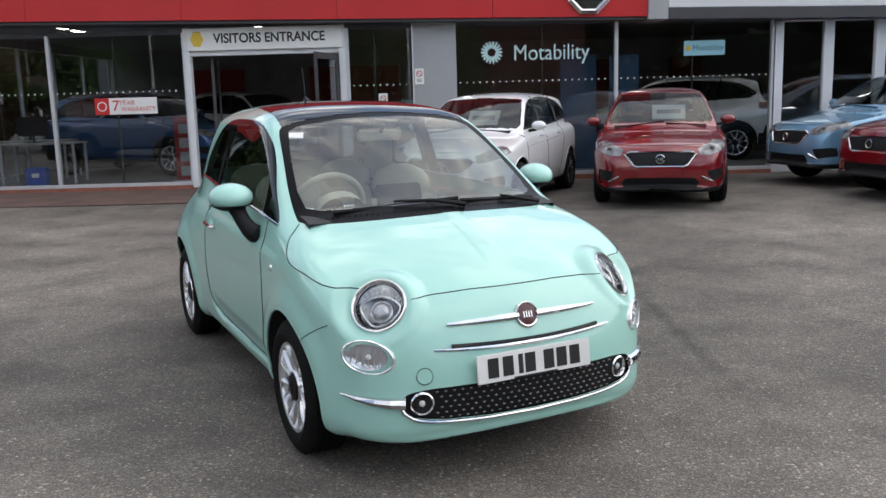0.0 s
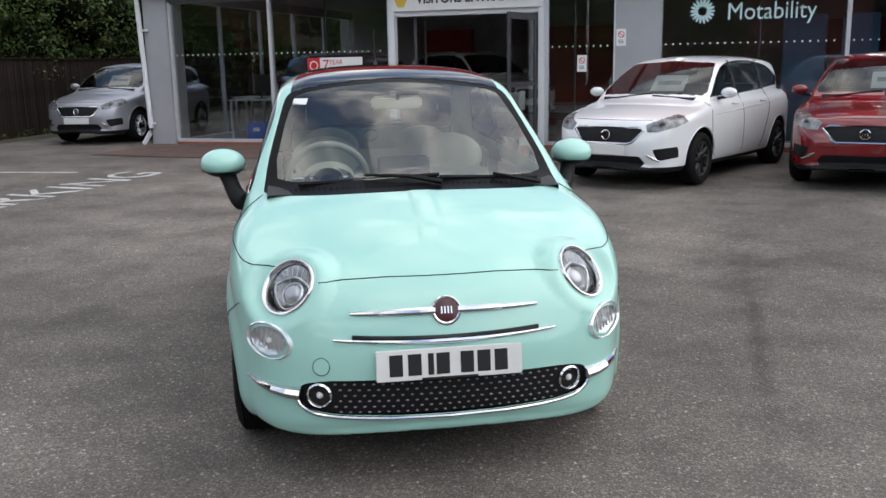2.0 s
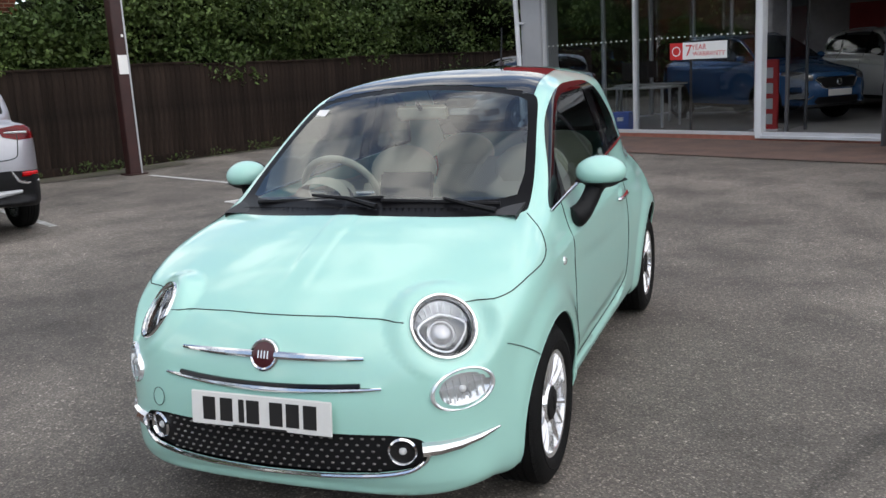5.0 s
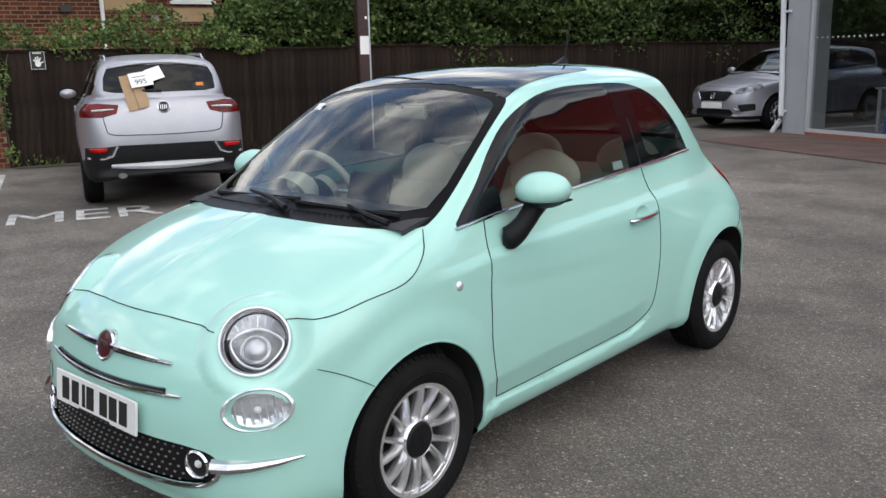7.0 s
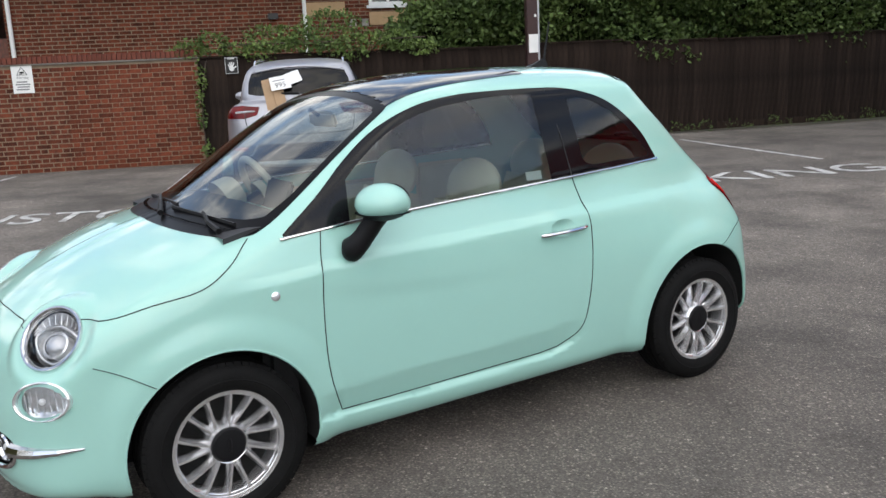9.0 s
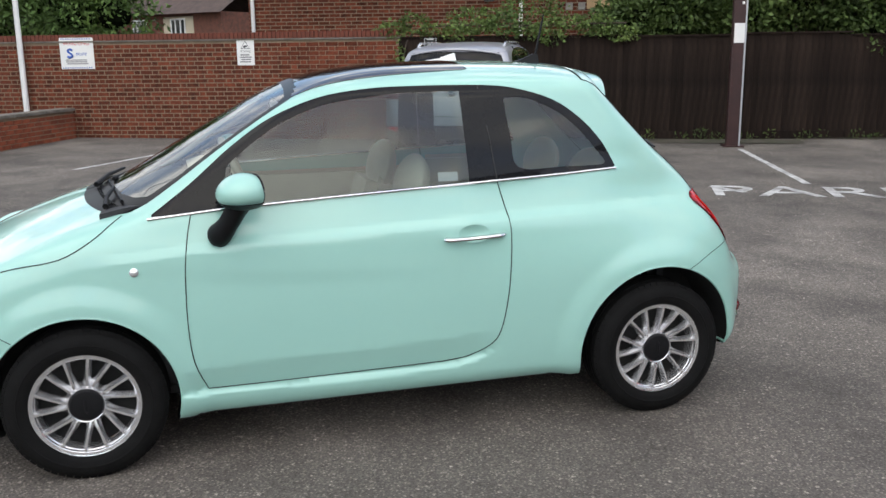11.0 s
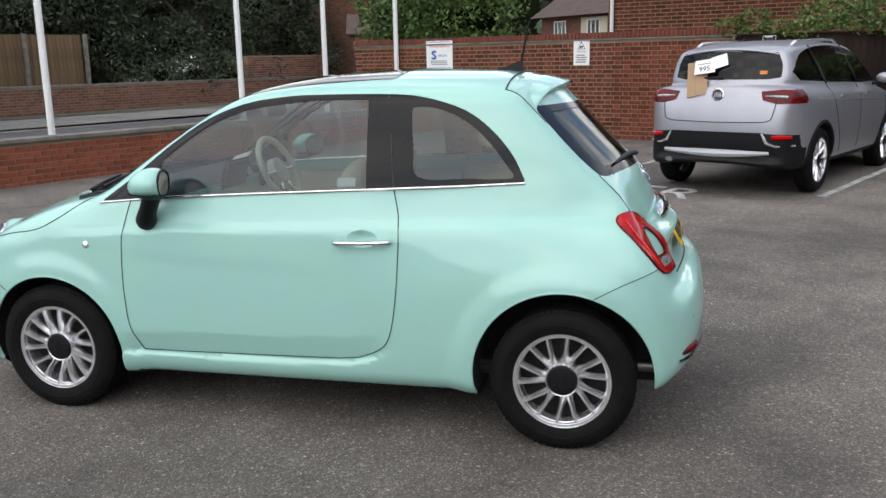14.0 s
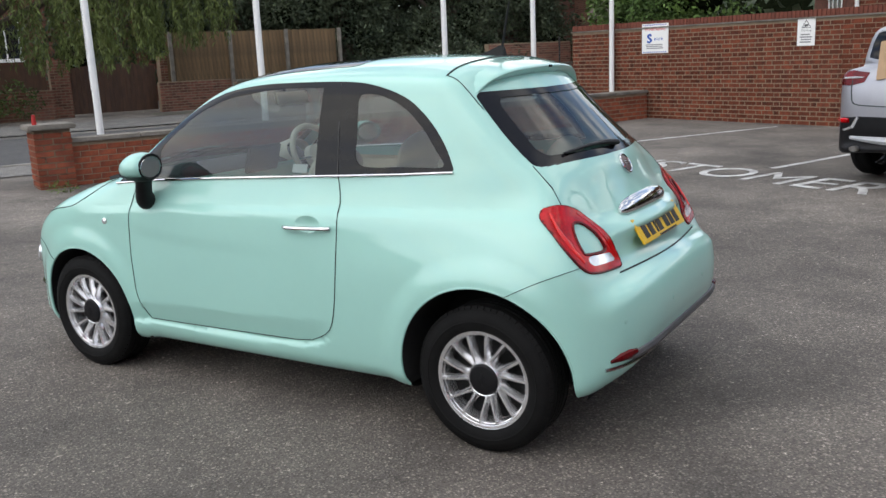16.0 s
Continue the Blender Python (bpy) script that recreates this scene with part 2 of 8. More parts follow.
class Shell:
    """A car's outer skin. low / top: dicts with side, plan and front outlines (front and plan as half outlines), and how far the
    side outline sags towards the flanks."""

    def __init__(self, low, top, blend=0.04, k=0.09, tail=0.0, relief=None):
        self.tail, self.relief = tail, relief
        self.low, self.top, self.blend, self.k = [], [], blend, k
        for spec, store in ((low, "low"), (top, "top")):
            side = spline(spec["side"], 6, True)
            plan = np.array(spec["plan"], float)
            plan = spline(np.vstack([plan, (plan * [1, -1])[::-1]]), 5, True)
            fr = np.array(spec["front"], float)
            fr = spline(np.vstack([fr, (fr * [-1, 1])[::-1]]), 5, True)
            reach = max(abs(side[:, 0].min()), side[:, 0].max()) + .45
            side, plan, fr = Field(side, -reach, reach, -.1, 2.1), Field(plan, -reach, reach, -.1, 1.3), Field(fr, -.1, 1.5, -.1, 2.1)
            s = (side, plan, fr, spec.get("sag_z", 0), spec.get("sag_x", (0, 0)), spec.get("k", k), spec.get("taper", 0))
            if store == "low":
                self.low = s
            else:
                self.top = s

    def soft(self, x, y):
        return self.blend + self.tail * ease((-np.asarray(x, float) - .45) / .5) * (.45 + .55 * ease((np.asarray(y, float) - .35) / .25))

    def piece(self, s, x, y, z):
        side, plan, fr, sz, sx, k, tp = s
        ds = side(x * (1 + np.where(x > 0, sx[0], sx[1] + (sx[2] * .35 * ease((z - 1.0) / .5) if len(sx) > 2 else 0)) * y ** 2), z + sz * y ** 2)
        dp = plan(x, y)
        df = fr(y * (1 + tp * np.clip(-x - .3, 0, 2) * (ease((z - .62) / .42) if s is self.low else 1)), z)
        return smax(smax(ds, dp, k), df, k)

    def __call__(self, x, y, z):
        f = smin(self.piece(self.low, x, y, z), self.piece(self.top, x, y, z), self.soft(x, y))
        return self.relief(x, y, z, f) if self.relief else f

    def grid(self, xs, ys, zs):
        X, Z = xs[:, None], zs[None, :]
        F = np.empty((len(xs), len(ys), len(zs)))
        for j, y in enumerate(ys):
            out = []
            for s in (self.low, self.top):
                side, plan, fr, sz, sx, k, tp = s
                ds = side(X * (1 + np.where(X > 0, sx[0], sx[1] + (sx[2] * .35 * ease((Z - 1.0) / .5) if len(sx) > 2 else 0)) * y ** 2), Z + sz * y ** 2)
                dp = plan(xs, np.full_like(xs, y))[:, None]
                df = fr(y * (1 + tp * np.clip(-X - .3, 0, 2) * (ease((Z - .62) / .42) if s is self.low else 1)), Z) if tp else fr(np.full_like(zs, y), zs)[None, :]
                out.append(smax(smax(ds, dp, k), df, k))
            f = smin(out[0], out[1], self.soft(X, y))
            F[:, j] = self.relief(X, y, Z, f) if self.relief else f
        return F

    def normal(self, P, e=0.004):
        x, y, z = P.T
        g = np.stack([self(x + e, y, z) - self(x - e, y, z), self(x, y + e, z) - self(x, y - e, z), self(x, y, z + e) - self(x, y, z - e)], 1) / (2 * e)
        return g

    def project(self, P, rounds=3):
        for _ in range(rounds):
            g = self.normal(P)
            f = self(*P.T)
            P = P - g * (f / np.maximum((g * g).sum(1), 0.05))[:, None]
        return P

    def skin(self, h, bounds):
        """Quads over the half y >= 0 by surface nets, then mirrored."""
        (x0, x1), (y1), (z0, z1) = bounds
        xs, zs = np.arange(x0, x1 + h, h), np.arange(z0, z1 + h, h)
        ys = np.arange(-h, y1 + h, h) + h / 2       # the first two rows straddle the middle
        F = self.grid(xs, ys, zs)
        S = F < 0
        c = [S[i:S.shape[0] - 1 + i, j:S.shape[1] - 1 + j, k:S.shape[2] - 1 + k] for i in (0, 1) for j in (0, 1) for k in (0, 1)]
        cnt = sum(a.astype(int) for a in c)
        act = (cnt > 0) & (cnt < 8)
        idx = np.full(act.shape, -1)
        idx[act] = np.arange(act.sum())
        I, J, K = np.nonzero(act)
        P = np.zeros((len(I), 3))
        n = np.zeros(len(I))
        co = [(i, j, k) for i in (0, 1) for j in (0, 1) for k in (0, 1)]
        for a in range(8):
            for b in range(a + 1, 8):
                A, B = co[a], co[b]
                if sum(abs(A[q] - B[q]) for q in range(3)) != 1:
                    continue
                fa, fb = F[I + A[0], J + A[1], K + A[2]], F[I + B[0], J + B[1], K + B[2]]
                m = (fa < 0) != (fb < 0)
                t = np.where(m, fa / np.where(m, fa - fb, 1), 0)
                for q in range(3):
                    P[:, q] += np.where(m, A[q] + t * (B[q] - A[q]), 0)
                n += m
        P = P / n[:, None] * h + np.stack([xs[I], ys[J], zs[K]], 1)
        mid = J == 0
        P[mid, 1] = 0
        P = self.project(P)
        P[mid, 1] = 0
        faces = []
        for ax in range(3):
            sl0 = [slice(None)] * 3; sl1 = [slice(None)] * 3
            sl0[ax], sl1[ax] = slice(0, -1), slice(1, None)
            d = S[tuple(sl0)].astype(int) - S[tuple(sl1)].astype(int)
            E = np.argwhere(d != 0)
            o1, o2 = [(1, 2), (2, 0), (0, 1)][ax]
            for e in E:
                if any(e[q] < 1 or e[q] >= act.shape[q] for q in (o1, o2)) or e[ax] >= act.shape[ax]:
                    continue
                quad = []
                for u, v in ((-1, -1), (0, -1), (0, 0), (-1, 0)):
                    w = e.copy(); w[o1] += u; w[o2] += v
                    quad.append(idx[tuple(w)])
                if min(quad) < 0:
                    continue
                faces.append(quad if d[tuple(e)] > 0 else quad[::-1])
        return P, np.array(faces)

    def side_y(self, x, z, start=1.1):
        """|y| of the flank at (x, z)."""
        x, z = np.atleast_1d(np.asarray(x, float)), np.atleast_1d(np.asarray(z, float))
        lo, hi = np.zeros_like(x), np.full_like(x, start)
        for _ in range(22):
            m = (lo + hi) / 2
            inside = self(x, m, z) < 0
            lo, hi = np.where(inside, m, lo), np.where(inside, hi, m)
        return (lo + hi) / 2

    def end_x(self, y, z, sign=1, start=2.6):
        """x of the nose (sign 1) or tail (-1) at (y, z)."""
        y, z = np.atleast_1d(np.asarray(y, float)), np.atleast_1d(np.asarray(z, float))
        lo, hi = np.zeros_like(y), np.full_like(y, start * sign)
        for _ in range(24):
            m = (lo + hi) / 2
            inside = self(m, y, z) < 0
            lo, hi = np.where(inside, m, lo), np.where(inside, hi, m)
        return (lo + hi) / 2

    def top_z(self, x, y, start=2.2):
        x, y = np.atleast_1d(np.asarray(x, float)), np.atleast_1d(np.asarray(y, float))
        lo, hi = np.full_like(x, 0.4), np.full_like(x, start)
        for _ in range(24):
            m = (lo + hi) / 2
            inside = self(x, y, m) < 0
            lo, hi = np.where(inside, m, lo), np.where(inside, hi, m)
        return (lo + hi) / 2

# hero city car: x forward from the middle of the wheelbase, y to its left, z up
LAMP_C, LAMP_N, LAMP_R = np.array([1.626, .550, .7135]), np.array([.611, .531, .586]), .113


def city_relief(x, y, z, body):
    """Pressed lines and swellings of the panels, worked into the plain body."""
    y = np.abs(y)
    flank = ease((y - .45) / .15)
    # shoulder line from the bonnet's corner to the tail lamp
    t = z - np.interp(x, [-1.3, -1.0, -.5, 0, .6, .9, 1.1], [.931, .927, .915, .896, .878, .850, .840])
    f = .0115 * ease((x + 1.38) / .2) * ease((1.16 - x) / .2) * np.where(t < 0, np.clip(1 + t / .034, 0, 1), 1 - ease((t - .01) / .14))
    # door foot tucked in over a proud sill
    upper = np.interp(x, [-.45, -.13, .42, .75], [.440, .412, .397, .390])
    sill = np.interp(x, [-.47, -.37, -.265, -.03, .75], [.390, .340, .312, .303, .300])
    f = f + .021 * np.clip((upper - z) / (upper - sill + .004), 0, 1) * (1 - ease((sill - z) / .022)) * ease((.84 - x) / .08) * ease((x + .47) / .20)
    f = f * flank
    # flared wheel arches
    for cx, reach, keep in ((1.15, .338, ease((1.62 - x) / .14)), (-1.15, .362, ease((x + 1.66) / .14))):
        r = np.hypot(x - cx, z - .292)
        f = f - .015 * ease((reach + .125 - r) / .10) * keep * flank
    # spine along the middle of the bonnet
    f = body + f - .0035 * ease((.062 - y) / .032) * ease((x - .98) / .08) * ease((1.66 - x) / .2) * ease((z - .7) / .05)
    # flat seats for the round headlamps
    dx, dy, dz = x - LAMP_C[0], y - LAMP_C[1], z - LAMP_C[2]
    level = dx * LAMP_N[0] + dy * LAMP_N[1] + dz * LAMP_N[2]
    r = np.sqrt(np.maximum(0, dx * dx + dy * dy + dz * dz - level * level))
    w = ease((LAMP_R + .078 - r) / .070) * ease((.14 - np.abs(level)) / .06)
    return f + (level - f) * w


CITY = Shell(
    low=dict(side=[(1.79, .195), (1.852, .248), (1.870, .295), (1.872, .36), (1.862, .48), (1.842, .56), (1.803, .655), (1.738, .732), (1.655, .79), (1.53, .855), (1.35, .928), (1.15, .985), (.95, 1.018), (.6, 1.03), (.2, 1.035), (-.6, 1.045), (-1.1, 1.05),
                   (-1.32, 1.02), (-1.40, .96), (-1.480, .85), (-1.549, .755), (-1.588, .70), (-1.615, .678), (-1.652, .664), (-1.684, .635), (-1.703, .56), (-1.703, .49), (-1.694, .44), (-1.672, .372), (-1.615, .325), (-1.48, .298), (-1.2, .245), (0, .18), (1.3, .15)],
             plan=[(1.95, 0), (1.935, .20), (1.885, .40), (1.785, .56), (1.655, .675), (1.46, .765), (1.2, .808), (.8, .795), (.2, .785), (-.4, .79), (-.9, .812), (-1.2, .815), (-1.42, .765), (-1.573, .68), (-1.698, .52), (-1.795, .27), (-1.825, 0)],
             front=[(0, .12), (.5, .15), (.69, .18), (.762, .235), (.785, .30), (.797, .36), (.808, .43), (.82, .58), (.813, .70), (.797, .80), (.788, .85), (.772, .887), (.750, .918), (.722, .962), (.665, 1.02), (.5, 1.08), (0, 1.13)], sag_z=.10, sag_x=(.14, .03), k=.09, taper=.18),
    top=dict(side=[(1.22, .88), (1.10, .985), (.85, 1.135), (.60, 1.28), (.40, 1.385), (.22, 1.449), (.0, 1.484), (-.2, 1.497), (-.45, 1.503), (-.75, 1.493), (-.9, 1.478), (-1.0, 1.460), (-1.045, 1.435), (-1.085, 1.392), (-1.16, 1.315), (-1.27, 1.205), (-1.398, 1.075), (-1.446, .97), (-1.486, .87), (-1.50, .8), (0, .75)],
             plan=[(1.5, 0), (1.45, .45), (1.2, .70), (.8, .755), (.3, .755), (-.3, .735), (-.7, .70), (-1.0, .655), (-1.25, .585), (-1.45, .48), (-1.58, .28), (-1.61, 0)],
             front=[(0, .7), (.76, .7), (.748, .88), (.728, .95), (.698, 1.03), (.652, 1.18), (.605, 1.32), (.57, 1.397), (.50, 1.452), (.38, 1.503), (.2, 1.533), (0, 1.54)], sag_z=.11, sag_x=(.30, .30, .43), k=.06, taper=.08),
    blend=.05, tail=.10, relief=city_relief)

M_mint = mat("mint_paint", (0.345, 0.613, 0.538), 0.40, spec=.25, coat=1.0, vary=0.015, scale=1.5)
M_mint.node_tree.nodes["Principled BSDF"].inputs["Coat Roughness"].default_value = .035
M_black_gloss = mat("black_gloss", (0.006, 0.006, 0.007), 0.10, spec=.22)
M_pillar = mat("black_pillar_film", (0.005, 0.005, 0.006), 0.30, spec=.05, vary=.2, scale=12)
M_surround = mat("black_window_surround", (0.006, 0.006, 0.007), 0.07, spec=.22, vary=.2, scale=12)
M_plastic = mat("black_plastic", (0.008, 0.008, 0.009), 0.5, spec=.2, vary=.15, scale=20, bump=.1, bump_scale=400)
M_rubber = mat("tyre_rubber", (0.0065, 0.0065, 0.0065), 0.75, spec=.15, vary=.25, scale=12, bump=.15, bump_scale=90)
M_gap = mat("panel_gap", (0.02, 0.03, 0.028), 0.8)
M_under = mat("underbody", (0.012, 0.012, 0.012), 0.9, vary=.3, scale=6)
M_chrome = mat("chrome", (0.64, 0.64, 0.65), 0.09, 1.0)
M_alloy = mat("silver_alloy", (0.78, 0.78, 0.79), 0.18, 0.80, vary=.05, scale=20)
M_alloy_dark = mat("dark_alloy", (0.05, 0.05, 0.05), 0.45, 0.5, vary=.2, scale=15)
M_disc = mat("brake_disc", (0.25, 0.24, 0.23), 0.4, 0.9, vary=.2, scale=30)
M_red_lamp = mat("red_lamp_lens", (0.56, 0.003, 0.006), 0.2, spec=.2, coat=.4, color2=(.24, .001, .002), scale=9)
M_red_bright = mat("bright_red_lens", (0.78, 0.022, 0.018), 0.15, spec=.3, coat=.5, color2=(.55, .008, .008), scale=14)
M_clear_lamp = mat("lamp_reflector", (0.80, 0.81, 0.82), 0.16, 0.7, vary=.2, scale=25)
M_lampgrey = mat("lamp_inner", (.42, .42, .43), .25, .7, vary=.3, scale=20)
M_roof = mat("roof_glass", (0.004, 0.005, 0.008), 0.05, spec=.5)
M_red_dark = mat("dark_red_lens", (0.15, 0.002, 0.004), 0.25, spec=.2, coat=.15, color2=(.05, .001, .002), scale=9)
M_headlamp = mat("headlamp_cluster", (.34, .345, .35), .25, .5, color2=(.06, .06, .065), scale=9)
M_lens = glass("lamp_lens", (0.93, 0.94, 0.95), 0.05)
M_screen = glass("windscreen_glass", (0.58, 0.64, 0.635), 0.105)
M_sideglass = glass("side_glass", (0.48, 0.55, 0.54), 0.065)
M_rearglass = glass("rear_glass", (0.36, 0.43, 0.45), 0.075)
M_cream = mat("cream_leather", (0.62, 0.56, 0.45), 0.55, vary=.06, scale=8, bump=.15, bump_scale=200)
M_trim_dark = mat("dark_trim", (0.022, 0.022, 0.024), 0.7, vary=.2, scale=8)
M_plate_w = mat("plate_white", (0.72, 0.72, 0.70), 0.35, vary=.03, scale=10)
M_plate_y = mat("plate_yellow", (0.72, 0.45, 0.02), 0.35, vary=.05, scale=10)
M_ink = mat("plate_ink", (0.012, 0.012, 0.012), 0.5)
M_badge = mat("badge_red", (0.055, 0.005, 0.009), 0.3, coat=.2)
M_grey_insert = mat("grey_bumper_insert", (.10, .10, .105), .35, .3, vary=.1, scale=20)
M_white = mat("white_paint", (0.78, 0.78, 0.77), 0.4, vary=.04, scale=4)
M_paper = mat("white_paper", (0.78, 0.78, 0.76), 0.7, vary=.03, scale=10)

# ---- cutting a car's skin into panels ----
def inside(poly, a, b):
    return outline(np.asarray(poly, float), a, b) < 0


def nearest(poly, a, b):
    p = np.asarray(poly, float)
    q = np.roll(p, -1, axis=0)
    best, A, B = np.full(a.shape, 1e9), a.copy(), b.copy()
    for (ax, ay), (bx, by) in zip(p, q):
        ex, ey = bx - ax, by - ay
        t = np.clip(((a - ax) * ex + (b - ay) * ey) / (ex * ex + ey * ey + 1e-12), 0, 1)
        X, Y = ax + t * ex, ay + t * ey
        d = (a - X) ** 2 + (b - Y) ** 2
        m = d < best
        best, A, B = np.where(m, d, best), np.where(m, X, A), np.where(m, Y, B)
    return A, B, np.sqrt(best)


def ring(cx, cy, rx, ry, n=48, turn=0.0):
    c, s = math.cos(turn), math.sin(turn)
    return [(cx + rx * math.cos(t) * c - ry * math.sin(t) * s, cy + rx * math.cos(t) * s + ry * math.sin(t) * c) for t in np.linspace(0, 2 * math.pi, n, endpoint=False)]


def panels(shell, h, bounds, regions):
    """Cuts the skin by outlines drawn from the side (x, z), the end (y, z) or above (x, y). Each region: name, view, outline, test(P, N).
    Returns vertices (whole car), normals, and for each region its faces on the left, mirrored ones on the right."""
    P, Fq = shell.skin(h, bounds)
    C = P[Fq].mean(1)
    NC = shell.normal(C)
    lab = np.zeros(len(Fq), int)
    for r, (name, view, poly, test) in enumerate(regions, 1):
        a, b = {"side": (0, 2), "end": (1, 2), "top": (0, 1)}[view]
        m = test(C, NC)
        if poly is not None:
            m &= inside(poly, C[:, a], C[:, b])
        lab[m] = r
    for r, (name, view, poly, test) in enumerate(regions, 1):
        if poly is None:
            continue
        a, b = {"side": (0, 2), "end": (1, 2), "top": (0, 1)}[view]
        touch = np.zeros((len(P), 2), bool)
        touch[Fq[lab == r].ravel(), 0] = True
        touch[Fq[lab < r].ravel(), 1] = True
        v = np.nonzero(touch.all(1))[0]
        if not len(v):
            continue
        A, B, d = nearest(poly, P[v, a], P[v, b])
        ok = d < 1.2 * h
        v, A, B = v[ok], A[ok], B[ok]
        keep_mid = np.abs(P[v, 1]) < 1e-6
        nv = shell.normal(P[v])
        P[v, a], P[v, b] = A, B
        axis = {"side": 1, "end": 0, "top": 2}[view]
        slant = np.abs(nv[:, axis]) < (.35 if view == "side" else .72)
        if slant.any():
            w = v[slant]
            P[w[keep_mid[slant]], 1] = 0
            P[w] = shell.project(P[w], 4)
            P[w[keep_mid[slant]], 1] = 0
            v, A, B, keep_mid = v[~slant], A[~slant], B[~slant], keep_mid[~slant]
        if not len(v):
            continue
        if view == "side":
            P[v, 1] = shell.side_y(A, B)
        elif view == "end":
            P[v[keep_mid], 1] = 0
            sgn = np.where(P[v, 0] > 0, 1, -1)
            for s in (1, -1):
                w = v[sgn == s]
                if len(w):
                    P[w, 0] = shell.end_x(P[w, 1], P[w, 2], s)
        else:
            P[v[keep_mid], 1] = 0
            P[v, 2] = shell.top_z(P[v, 0], P[v, 1])
    mid = np.abs(P[:, 1]) < 1e-6
    mirror = np.arange(len(P))
    mirror[~mid] = len(P) + np.arange((~mid).sum())
    V = np.vstack([P, P[~mid] * [1, -1, 1]])
    N = shell.normal(P)
    N /= np.linalg.norm(N, axis=1)[:, None] + 1e-9
    N[mid, 1] = 0
    N = np.vstack([N, N[~mid] * [1, -1, 1]])
    left = {name: Fq[lab == r] for r, (name, *_) in enumerate([("body",)] + list(regions))}
    right = {k: mirror[f][:, ::-1] for k, f in left.items()}
    return V, N, left, right


def panel(name, V, N, faces, material, parent, label="", shift=0.0):
    faces = np.asarray(faces)
    if not len(faces):
        return None
    used, inv = np.unique(faces.ravel(), return_inverse=True)
    me = mesh_of(name, V[used] + N[used] * shift, inv.reshape(faces.shape), True)
    me.normals_split_custom_set_from_vertices([tuple(n) for n in N[used]])
    return part(name, me, material, parent, label)


def on_side(shell, pts, s=1, out=0.0):
    p = np.array(pts, float)
    return [(x, s * (y + out), z) for (x, z), y in zip(p, shell.side_y(p[:, 0], p[:, 1]))]


def on_end(shell, pts, sign=1, out=0.0):
    p = np.array(pts, float)
    return [(x + sign * out, y, z) for (y, z), x in zip(p, shell.end_x(np.abs(p[:, 0]), p[:, 1], sign))]


def frame_at(c, n, up=(0, 0, 1)):
    """A pose at c whose z looks along n and whose y points up."""
    n = Vector(n).normalized()
    x = Vector(up).cross(n).normalized()
    y = n.cross(x)
    return Matrix(((x.x, y.x, n.x, c[0]), (x.y, y.y, n.y, c[1]), (x.z, y.z, n.z, c[2]), (0, 0, 0, 1)))


# ---- wheels ----
WHEEL = {}


